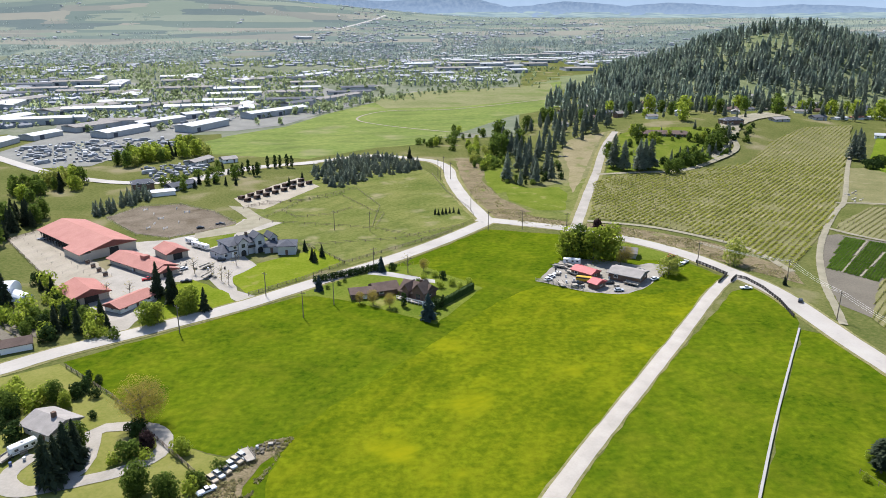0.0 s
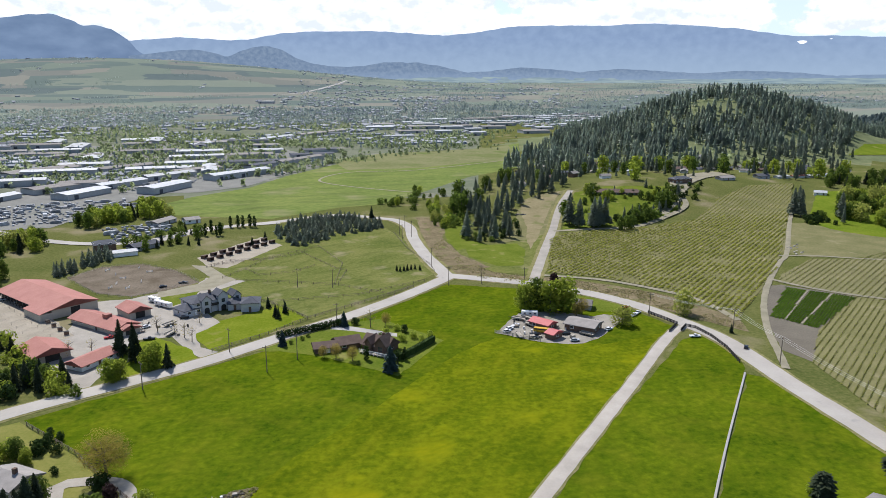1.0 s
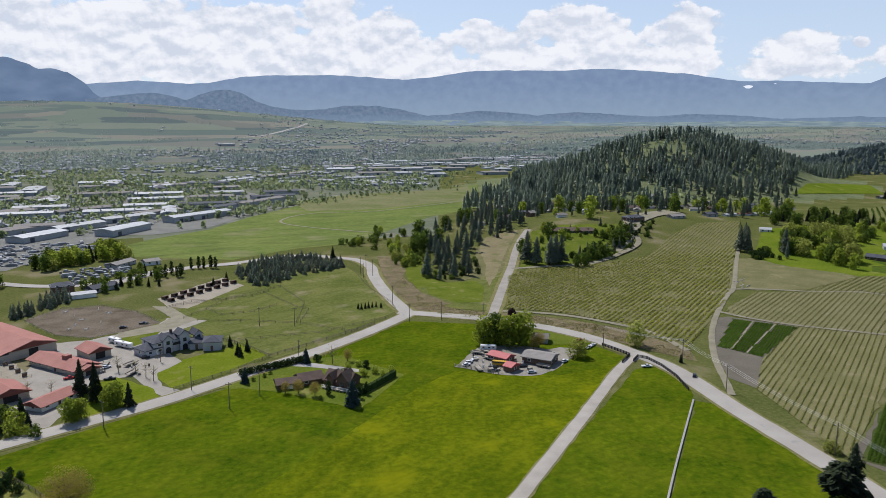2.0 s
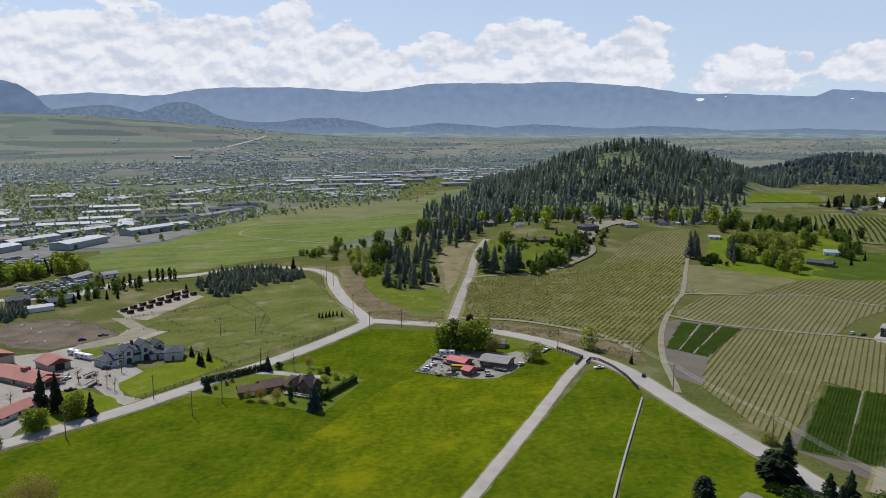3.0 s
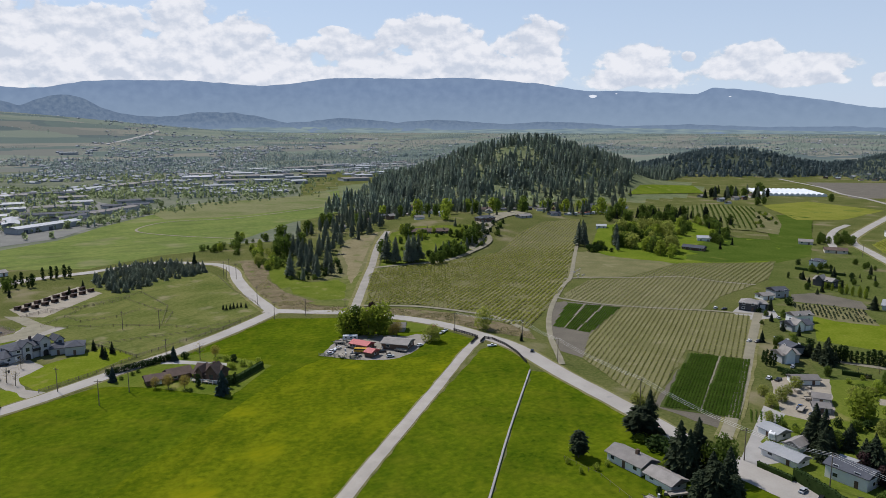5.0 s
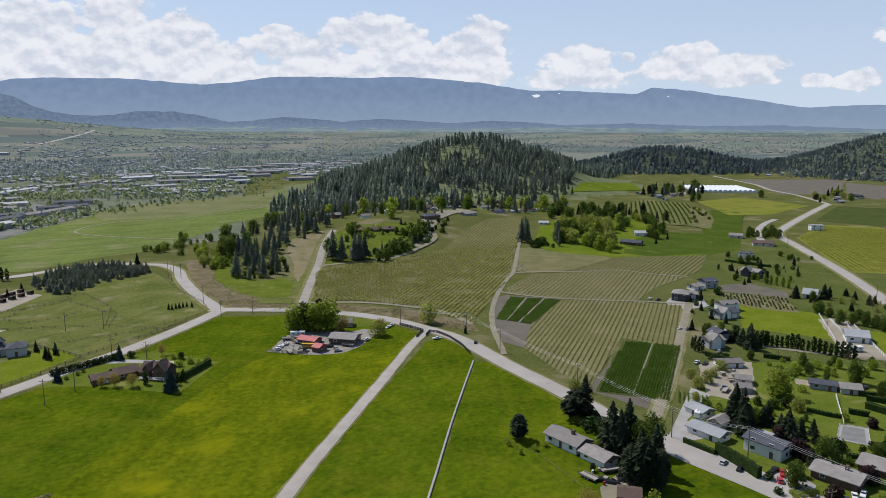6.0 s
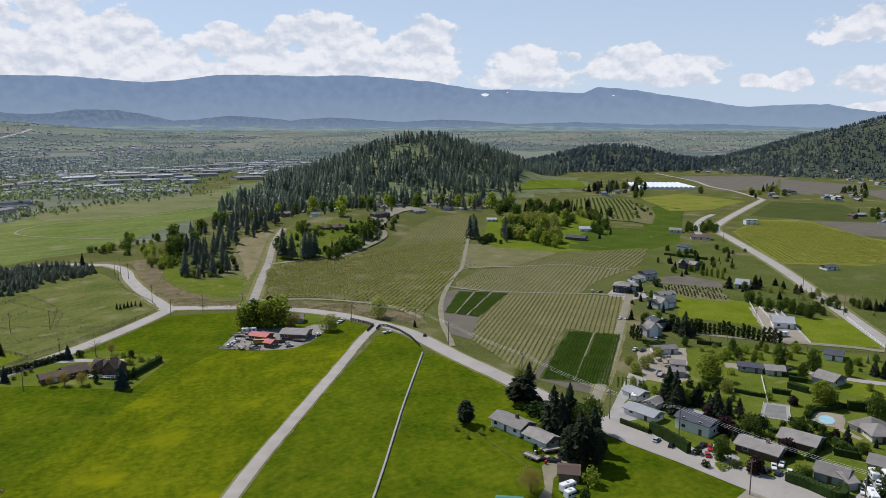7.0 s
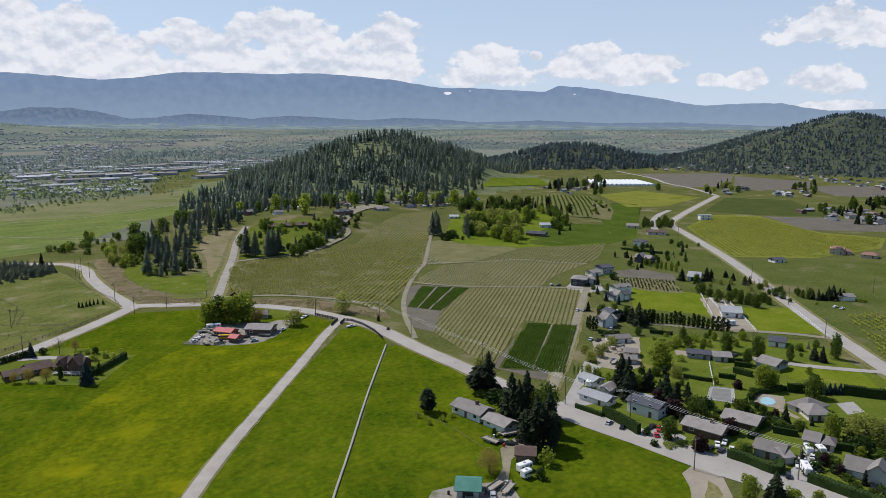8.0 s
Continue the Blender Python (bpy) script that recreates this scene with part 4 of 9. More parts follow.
patch("lawn_villa", [(-78, 252.3), (-66.8, 262.6), (-53.7, 274.5), (-51.2, 279.7), (-37.2, 260.1), (-49.3, 243.9), (-65.4, 227.3), (-74, 239.2)], M_BRIGHTLAWN, 0.05, "lawn in front of a villa", category="lawn")
patch("lawn_upper", [(-105, 289.6), (-96, 303.8), (-88.5, 308.2), (-89.6, 285.7), (-94.3, 278.1)], M_LAWN, 0.085, "strip of mown lawn", category="lawn")
patch("lawn_stable", [(-94.7, 234.7), (-89.3, 242), (-72.3, 228.4), (-68.4, 220.8), (-80.3, 206.8), (-87.5, 202.5), (-94.3, 215.9)], M_BRIGHTLAWN, 0.085, "lawn beside the country road", category="lawn")
patch("lawn_garden", [(-61.2, 227.3), (-47.3, 238.2), (-27.7, 251.2), (-9.2, 258.8), (14.1, 233.9), (-1.9, 202.7), (-26.4, 219.4), (-42.3, 225.9)], M_LAWN, 0.09, "garden lawn round a brown house", category="lawn")
patch("drive_garden", [(-26.8, 252.4), (-19.3, 250), (-2.6, 241.7), (-2.6, 238.3), (-19, 245.2), (-27.4, 247.5)], M_CONCRETE, 0.12, "pale concrete garden drive", category="drive")
patch("hut_yard", [(-107, 361.1), (-83.7, 411.2), (-67.6, 388.6), (-86.7, 339.5), (-97.9, 344.6)], M_SAND, 0.08, "bare sandy yard with rows of huts", category="yard")
patch("track_pasture", [(-105.9, 346.6), (-96.6, 344.2), (-83.6, 324.6), (-77.4, 317.9), (-86.5, 301.2), (-104.3, 290.3), (-106.9, 299.4), (-92.5, 312), (-90.5, 323.3)], M_TRACK, 0.09, "pale dirt track past the arena", category="track")
patch("field_corner", [(-46.6, 116.4), (-46.5, 123), (-44.8, 127.5), (-42.5, 134), (-39.1, 139.2), (-35.1, 140.7), (-34.9, 135.7), (-38.1, 130.7), (-39.9, 123), (-39, 115.6)], M_BANK, 0.065, "rough stony field corner beside old vehicles")
patch("homestead_ground", [(-122.8, 162.3), (-103.5, 176.3), (-78.7, 156.3), (-61.4, 138.5), (-46, 132.7), (-35.2, 101.5), (-83.7, 101.4)], M_ROUGH, 0.06, "rough grass round a homestead", category="yard")
road("drive_loop", [(-94.6, 121.9), (-88.1, 122.3), (-83, 121.2), (-77.2, 123), (-69.6, 126.2), (-65, 129.1), (-61.9, 132.1), (-60.6, 136.1), (-61.9, 140.5), (-64.8, 143.7), (-68.5, 145.1)], 3.6, M_STABLEYARD, 0.1, "pale looping gravel drive", "drive")
road("drive_inner", [(-65.4, 144.2), (-69, 145.1), (-72.9, 145.1), (-76.8, 144.6), (-78.6, 142.3), (-77.3, 137.8), (-75.6, 132.7), (-75.4, 128.3), (-76.8, 124.8), (-79.1, 122.3)], 4.0, M_STABLEYARD, 0.1, "pale looping gravel drive", "drive")
road("drive_spur", [(-83, 121.2), (-86.4, 123), (-88.8, 126), (-89, 128.3), (-88.2, 131.4), (-87.6, 133.9)], 3.6, M_STABLEYARD, 0.1, "pale gravel drive beside a camper", "drive")
patch("yard_red", [(33.1, 240.6), (38.4, 250.1), (45.4, 263), (60.7, 265.7), (73.6, 257.8), (79, 260.4), (86.9, 256.5), (81.7, 249), (76, 241.9), (69.2, 233), (63.1, 228.7), (56.8, 228.2), (50.4, 229.7), (42.5, 234.5), (37.2, 238.4)], M_YARD, 0.08, "gravel farmyard crowded with vehicles", category="yard")
patch("lawn_red", [(69.3, 290.2), (96.1, 270), (89.5, 263.1), (73.5, 264.4), (67.1, 274.9)], M_LAWN, 0.075, "strip of lawn behind the farmyard", category="lawn")

# ---- ground covers, east ----
patch("creek_bed", [(16.4, 448), (23.1, 463.4), (22.5, 400.8), (26.4, 361.7), (29.8, 344), (42.8, 326.4), (58.3, 317.5), (55.7, 308.6), (39, 309.5), (23.5, 322.8), (17.1, 349.9), (14.2, 379.9)], M_BANK, 0.05, "dry brown creek bed")
patch("creek_bed_upper", [(11.4, 453.2), (20, 462.5), (27.2, 435.7), (19.2, 389.8), (22.9, 361.5), (18, 356.7), (12.1, 389.7)], M_BANK, 0.05, "dry brown creek bed")
patch("creek_green", [(25.3, 454.3), (42.4, 490.2), (33.8, 397.9), (45.3, 384.8), (28.8, 373), (24.6, 396.8)], M_LAWN, 0.06, "green grass at the knoll's foot")
patch("knoll_green", [(25.3, 367.9), (35, 380.9), (55, 387.4), (71, 400.9), (85, 414.4), (70.8, 353.3), (61.8, 320.3), (43.9, 326.1), (28.8, 345.6)], M_PASTURE, 0.055, "olive-green grass slope above the road")
patch("knoll_dry", [(54.6, 389.2), (70, 441.4), (79.3, 481.3), (87, 497.5), (129.2, 538.7), (107.1, 482.6), (90.1, 421.1), (84.7, 412.5), (70.7, 399.2)], M_DRY, 0.06, "dry golden grass slope")
patch("weedy_slope", [(246.7, 440.3), (268.2, 439.2), (286.7, 415.6), (301.5, 382.2), (241.9, 348.5), (212.9, 348.9), (204.3, 361.6)], M_DRY, 0.05, "dry weedy slope above the vines")
patch("knoll_garden", [(97.8, 425.2), (124.7, 518.8), (155.6, 538.2), (203, 538.7), (204.3, 514.3), (191.6, 473.4), (153.3, 438.5), (114.7, 430.9)], M_LAWN, 0.06, "terraced garden on the knoll", category="lawn")
patch("bank", [(53.7, 313.8), (68.6, 316.1), (94.4, 301), (112.8, 284.9), (129.8, 252.9), (127, 237.4), (114.3, 251.3), (100.1, 272.3), (80.8, 293.1), (60.2, 301.8)], M_BANK, 0.055, "scraped earth bank above the road")
road("path_nursery", [(188.0, 193.6), (166, 170), (144.0, 146.4)], 0.7, M_TRACK, 0.13, "pale dirt path between nursery beds", "path")
patch("nursery_soil", [(160.5, 296.2), (170.7, 298.7), (193, 279.3), (153.3, 237.6), (134.1, 208), (129.7, 218.8), (141.8, 256.6)], M_SOIL, 0.07, "bare grey-brown nursery soil")
patch("nursery_soil_lower", [(179.8, 201.3), (196.3, 187.2), (142.5, 128.3), (132.3, 155.6)], M_SOIL, 0.07, "soil under dark crop rows")
patch("lawn_park", [(259.9, 436.7), (322.3, 535.2), (408.4, 545.3), (430.2, 494.9), (365.1, 415.6), (300.4, 363.7), (290.7, 387.1), (270, 410.4)], M_PARK, 0.07, "bright parkland lawn among trees", category="lawn")
patch("field_green", [(394.9, 460.4), (440.2, 440), (368.5, 363.1), (310.4, 371.4), (367.2, 415.1)], M_PARK, 0.06, "flat green field")
patch("field_park", [(342, 432), (400, 463), (419, 454), (438, 441), (370, 368), (322, 374), (312, 391)], M_DEEPGRASS, 0.10, "deep green grass field beside the park")
patch("field_below_orchard", [(428, 440), (452, 472), (504, 514), (560, 585), (612, 588), (504, 477), (470, 440), (406, 375), (379, 366), (362, 360)], M_DEEPGRASS, 0.08, "deep green grass field below the orchard")
patch("scrub_bank", [(449, 482), (458, 466), (504, 514), (568, 604), (556, 612), (488, 532)], M_DRY, 0.11, "dry scrubby bank beside the orchard", category="bank")
patch("field_orchard", [(502.5, 672.7), (574.6, 727.6), (606.5, 672.7), (451.2, 483.6), (427.5, 495.1), (419.6, 554.5)], M_ORCHARD, 0.06, "orchard floor")
patch("field_long", [(518, 812), (582, 883), (729, 963), (668, 851)], M_PARK, 0.06, "level green field below the woods")
patch("field_dark", [(604.3, 485.5), (754.9, 585.9), (797.5, 522.8), (682, 394.8), (632.7, 436.6)], M_DARKCROP, 0.06, "dark green crop field")
patch("field_orchard_east", [(495.8, 406), (588.3, 459.6), (624.5, 430), (570.7, 326.6), (589.7, 280.4), (535.8, 251.6), (451.2, 247.7), (404.3, 279.6)], M_YELLOWFIELD, 0.06, "yellow-green orchard")
patch("field_brown_east", [(627, 428.7), (670.8, 390.2), (701.6, 330.2), (636.1, 292.6), (574.6, 340.2)], M_SOIL, 0.06, "ploughed brown field")
patch("field_brown_far", [(990.6, 1000.7), (1161.9, 918.5), (906.2, 711.7), (820, 732.1)], M_SOIL, 0.06, "ploughed brown field")
patch("field_brown_right", [(1104.5, 869.5), (1109.9, 712.5), (968.6, 621.9), (877, 636.7), (914.1, 707.7)], M_SOIL, 0.06, "ploughed brown field")
patch("field_brown_edge", [(1008, 659.7), (1165.1, 579.2), (959.1, 463.9), (897.4, 529.9)], M_SOIL, 0.06, "ploughed brown field")
patch("field_far_green", [(634, 692.6), (724.9, 714.7), (725.5, 601.1), (610.9, 545.8), (549.7, 544.2)], M_YELLOWFIELD, 0.06, "yellow-green field")
patch("ground_lane", [(374.9, 382.2), (448.9, 417.8), (467.9, 395.7), (388.5, 266), (311, 161.1), (280.4, 119.7), (206.5, 160.4), (226.8, 190.4), (248.7, 233.1)], M_PASTURE_EAST, 0.03, "gardens and meadows between lane and road", category="lawn")
patch("pasture_east", [(391.9, 264.2), (454.1, 241.2), (481.4, 203.7), (285.4, 82.6), (271.4, 90), (292.8, 124.9)], M_PASTURE_EAST, 0.03, "rough pasture beside the far road")
patch("lawn_lane", [(274.4, 235.5), (298, 207.2), (265.9, 169.9), (243.2, 200.5)], M_BRIGHTLAWN, 0.06, "mown bright lawn", category="lawn")
patch("lawn_ranch", [(291.3, 175.3), (314, 163.3), (285.1, 125), (257.2, 146.7), (273.7, 154.2)], M_BRIGHTLAWN, 0.06, "mown green paddock")
patch("ground_village", [(201, 161.4), (228, 152.1), (270.5, 120.2), (254.2, 87.8), (236.4, 45.8), (161.1, 7.7), (152.7, 40.2), (143.6, 62.8), (139.5, 84.9), (134, 110.3), (160.1, 133.8), (195.6, 164.3)], M_LAWN, 0.045, "village gardens and lawns", category="lawn")
patch("lawn_green_strip", [(226.9, 113.4), (252.3, 88.8), (239.1, 72.3), (221.5, 94.5)], M_BRIGHTLAWN, 0.08, "mown green strip", category="lawn")
patch("corral_yard", [(288.2, 198.9), (296.7, 197.4), (298.5, 187.8), (279.5, 162.8), (262.3, 143.1), (252.7, 146), (254.5, 157.7)], M_SAND, 0.08, "sandy horse corral", category="yard")
patch("soil_strip", [(299.6, 277.4), (317.5, 276.4), (323.4, 252.9), (311.4, 236.7), (301.2, 249.3), (288.3, 263.6)], M_SOIL, 0.07, "bare soil strip above a small nursery")
patch("nursery_floor", [(284.8, 261.6), (309.7, 239.4), (290.4, 211.2), (277.3, 224.3), (272.2, 243.3)], M_DRY, 0.07, "dry nursery floor")
patch("sand_yard", [(187.1, 164), (199, 166.3), (209.1, 159.1), (182, 129.5), (173, 128.4), (168, 136.9)], M_SAND, 0.08, "sandy backyard", category="yard")
patch("drive_white", [(133, 113.5), (167.5, 144.7), (168.9, 136.4), (146.2, 121.3), (147.8, 108.5), (135, 108.7)], M_CONCRETE, 0.13, "pale concrete forecourt", category="drive")
patch("drive_home", [(96.7, 94.4), (102.6, 97.6), (108.9, 101), (115.3, 99.9), (108, 92.6), (102.3, 91.4), (95.6, 87), (88.8, 77.9), (83.4, 77.4), (90.9, 83.9)], M_TRACK, 0.09, "sandy house drive", category="drive")
patch("yard_barn", [(68.7, 81.9), (74.2, 81.6), (89.5, 77.6), (86.2, 68.9), (69.8, 46.6), (48, 58.1)], M_YARD, 0.09, "gravel barnyard", category="yard")
patch("drive_fork", [(141, 63), (142, 57), (137, 50.5), (133, 45), (127, 38), (109.5, 33), (105, 37.3), (122, 47.6), (127, 53), (131, 59.5)], M_SAND, 0.11, "sandy field entrance", category="drive")
patch("grass_island", [(134, 53.6), (133.8, 50.2), (128, 44.2), (117, 39.6), (125, 46.4)], M_VERGE, 0.15, "dry grass island in a field entrance", category="verge")
patch("drive_villa", [(253.7, 263.3), (240.9, 253), (237.7, 238.8), (256, 237), (267.9, 255.9), (267.1, 265.3)], M_CONCRETE, 0.12, "round pale drive", category="drive")
for pts in [[(149.2, 79.7), (149.1, 75.3), (140.6, 69.2), (137.6, 74.9)], [(149.7, 64.4), (154, 64.2), (150.5, 59.2), (146.2, 60.3)], [(152.7, 45.9), (166.1, 49.8), (178.4, 53.4), (178.5, 49.2), (158.5, 41.1), (152.7, 40.2)], [(139.1, 99.6), (139.2, 94.5), (133.5, 91.8)], [(212.9, 71.4), (219.3, 69.7), (214.2, 62.6), (207.2, 63.7)], [(145.4, 86.4), (146.1, 80), (139.7, 75.9), (137.3, 80.2)]]:
    patch("driveway", pts, M_CONCRETE, 0.14, "pale concrete driveway", category="drive")
patch("patio", [(209, 139), (213, 135), (208, 131), (205, 134)], M_SAND, 0.09, "tan garden patio", category="patio")
patch("patio_pool", [(200.5, 86), (201.5, 82), (193.5, 76.6), (191.8, 69), (190, 69.2), (191, 77.5)], M_SAND, 0.085, "tan paved path beside a pool", category="patio")
patch("tennis_court", [(178, 94), (188.6, 102), (194, 96.5), (183.4, 87)], M_CONCRETE, 0.11, "pale kerb round a sports court", category="court")
patch("court_surface", [(179.6, 94), (188.4, 100.6), (192.4, 96.5), (183.5, 88.6)], M_COURT, 0.16, "worn grey sports court", category="court")
patch("slope_bare", [(84, 505), (102, 522), (119, 529), (104, 490), (91, 448), (77, 398), (69, 374), (71, 400), (77, 432), (79, 468)], M_TANSLOPE, 0.07, "bare tan slope beside the knoll lane", category="bank")
patch("creek_bed", [(8, 470), (17, 468), (21, 445), (22, 405), (30, 362), (43, 336), (36, 331), (24, 340), (17, 366), (13, 385), (10, 425)], M_BANK, 0.07, "eroded brown creek bank", category="bank")
patch("creek_green", [(33, 403), (48, 385), (64, 388), (66, 371), (59, 338), (46, 338), (34, 358)], M_LAWN, 0.07, "green grass above the creek")
road("lane_knoll_top", [(91.2, 420.8), (113.3, 425.5), (142.7, 430.8), (171.3, 454.1), (198.8, 486.5), (206.2, 519.6), (212, 545), (242, 589)], 4.0, M_TRACK, 0.1, "pale gravel garden lane", "lane")
patch("gravel_bank", [(176, 462), (196, 492), (212, 520), (226, 548), (250, 575), (282, 600), (276, 622), (246, 596), (216, 566), (203, 530), (190, 497), (170, 468)], M_TRACK, 0.08, "bare gravel bank beside the knoll lane", category="bank")
road("track_vines", [(122.4, 202.6), (127.5, 217.8), (134.9, 239.7), (148.6, 270.3), (166.1, 301.2), (190.3, 338.1), (205.5, 359.5), (252, 443.6), (287.6, 504.7)], 2.6, M_TRACK, 0.09, "pale dirt vineyard track", "track")
road("track_cross", [(169.5, 309.6), (178.8, 295.4), (193.7, 281.6), (216.8, 267.3), (233.1, 258.5), (248, 246.9)], 2.6, M_TRACK, 0.11, "pale dirt vineyard track", "track")
road("track_upper", [(197.6, 352.8), (215.9, 351.6), (241.8, 343.3), (269.6, 337.9), (283.3, 319.3), (298.3, 304.3)], 2.4, M_TRACK, 0.11, "pale dirt vineyard track", "track")
road("track_bank", [(66.3, 319.1), (91, 310.3), (110.2, 294.7), (124.1, 276.5), (128.7, 250.3)], 3.0, M_TRACK, 0.1, "dirt track above the road bank", "track")
road("lane_cross", [(224.5, 180.1), (237.4, 164.5), (254.9, 147.9), (271.8, 132), (280.8, 119.5)], 3.6, M_TRACK, 0.1, "pale lane between gardens", "lane")
road("lane_cross_lower", [(227.9, 116.8), (237.6, 101.7), (251.1, 88), (256.7, 82.9)], 4, M_ASPHALT, 0.1, "pale lane to a villa", "lane")
road("meadow_path", [(107.1, 811.4), (13.9, 731.9), (-53.5, 715), (-77.6, 659.3), (-46.9, 616.4), (28.9, 568.1)], 2.2, M_TRACK, 0.12, "pale dirt path over the meadow", "path")
road("road_industrial", [(-328.6, 501.7), (-249, 434.3), (-204.7, 405.9), (-171.6, 395.9), (-145.6, 403.2), (-125.3, 434.9), (-80.3, 454.6)], 7, M_ASPHALT, 0.12, "pale road past the works yards")
road("road_village_far", [(579.2, 510.3), (534.9, 481.3), (489.5, 442), (447.9, 395.1)], 6, M_ASPHALT, 0.1, "pale road bend")
road("road_hillside", [(-455, 2760), (-400, 2850), (-362, 2996), (-317, 3178), (-288, 3299), (-263, 3480)], 15, M_CONCRETE, 3.0, "pale road cut into the far hillside")
road("road_ridge", [(763.8, 607.6), (827.4, 716.8), (862.4, 797.7), (933, 909.8), (1003.8, 1080.9)], 6, M_ASPHALT, 0.1, "pale asphalt road between fields")


woods()


# ---- vine rows ----
def row_floor(name, dark, light, p, q, spacing, start, strip, width=0.5):
    """Vineyard ground: grassy alleys, with a bare strip along each row."""
    m = mat(name, dark, light, 16, fine=1.2, grain=1.9, spots=((light[0] * 1.15, light[1] * 1.1, light[2] * 1.3), 9, 0.6), spec=0.0)
    nt = m.node_tree
    b = nt.nodes["Principled BSDF"]
    src = b.inputs["Base Color"].links[0].from_socket
    d = (Vector(q) - Vector(p)).normalized()
    geo, dot, wob, ad = nt.nodes.new("ShaderNodeNewGeometry"), nt.nodes.new("ShaderNodeVectorMath"), nt.nodes.new("ShaderNodeTexNoise"), nt.nodes.new("ShaderNodeMath")
    dot.operation = "DOT_PRODUCT"
    nt.links.new(geo.outputs["Position"], dot.inputs[0])
    dot.inputs[1].default_value = (-d.y * 2 * math.pi / spacing, d.x * 2 * math.pi / spacing, 0)
    wob.inputs["Scale"].default_value, wob.inputs["Detail"].default_value = 0.5, 4
    nt.links.new(geo.outputs["Position"], wob.inputs["Vector"])
    ad.operation, ad.inputs[1].default_value = "SUBTRACT", 2 * math.pi * start / spacing
    nt.links.new(dot.outputs["Value"], ad.inputs[0])
    co, mu, rg, mx = nt.nodes.new("ShaderNodeMath"), nt.nodes.new("ShaderNodeMath"), nt.nodes.new("ShaderNodeMapRange"), nt.nodes.new("ShaderNodeMix")
    co.operation = "COSINE"
    nt.links.new(ad.outputs[0], co.inputs[0])
    mu.operation, mu.inputs[1].default_value = "MULTIPLY_ADD", 3.2
    nt.links.new(wob.outputs["Fac"], mu.inputs[0])
    nt.links.new(co.outputs[0], mu.inputs[2])
    rg.inputs["From Min"].default_value, rg.inputs["From Max"].default_value = 1.9 - width, 3.1 - width
    nt.links.new(mu.outputs[0], rg.inputs["Value"])
    mx.data_type = "RGBA"
    nt.links.new(rg.outputs[0], mx.inputs["Factor"])
    nt.links.new(src, mx.inputs["A"])
    mx.inputs["B"].default_value = (*strip, 1)
    nt.links.new(mx.outputs["Result"], b.inputs["Base Color"])
    return m


def row_start(poly, p, q, spacing):
    """Where the first row of a block lies across its rows."""
    d = (Vector(q) - Vector(p)).normalized()
    return min(-d.y * x + d.x * y for x, y in poly) + spacing * 0.5


def vine_block(name, poly, p, q, spacing, step, material, label, low=0.45, high=1.2, width=0.34, posts=True, seed=0, dense=3, gaps=1.1):
    """Rows along the line p-q: leaf clumps on wires, with posts."""
    g = random.Random(seed)
    d = (Vector(q) - Vector(p)).normalized()
    n = Vector((-d.y, d.x))
    us, vs = [Vector(c).dot(d) for c in poly], [Vector(c).dot(n) for c in poly]
    V, P, VP, PP = [], [], [], []
    v = min(vs) + spacing * 0.5
    while v < max(vs):
        u, k = min(us), 0
        while u < max(us):
            c = d * u + n * v
            if inside(c.x, c.y, poly):
                z = ground_height(c.x, c.y)
                if g.random() < (0.8 if gaps else 1.0) + gaps * min(0, noise.noise(Vector((c.x / 14, c.y / 14, seed)))):
                    for _ in range(dense):
                        a, b = len(V), g.uniform(low, high)
                        jit = g.uniform(-0.9, 0.9) * step
                        x, y = c.x + d.x * jit + g.gauss(0, 0.35) * width, c.y + d.y * jit + g.gauss(0, 0.35) * width
                        w, h = width * g.uniform(0.35, 1.35), g.uniform(0.4, 1.1) * (high - low)
                        V.extend([(x - d.x * step * 0.5 - n.x * w * 0.3, y - d.y * step * 0.5 - n.y * w * 0.3, z + b), (x + n.x * w, y + n.y * w, z + b - h * 0.6),
                                  (x + d.x * step * 0.5, y + d.y * step * 0.5, z + b + h * 0.2), (x - n.x * w, y - n.y * w, z + b - h * 0.4), (x, y, z + b + h * 0.55)])
                        P.extend([(a, a + 1, a + 4), (a + 1, a + 2, a + 4), (a + 2, a + 3, a + 4), (a + 3, a, a + 4)])
                if posts and k % 7 == 0:
                    a = len(VP)
                    for dx, dy in ((-0.045, -0.045), (0.045, -0.045), (0.045, 0.045), (-0.045, 0.045)):
                        VP.extend([(c.x + dx, c.y + dy, z), (c.x + dx, c.y + dy, z + 1.2)])
                    PP.extend([(a, a + 2, a + 3, a + 1), (a + 2, a + 4, a + 5, a + 3), (a + 4, a + 6, a + 7, a + 5), (a + 6, a, a + 1, a + 7), (a + 1, a + 3, a + 5, a + 7)])
            u += step
            k += 1
        v += spacing
    stuff(name, V, P, material, label, "crop rows")
    if posts:
        stuff(name + "_posts", VP, PP, M_WOOD, "rows of weathered wooden trellis posts", "posts")


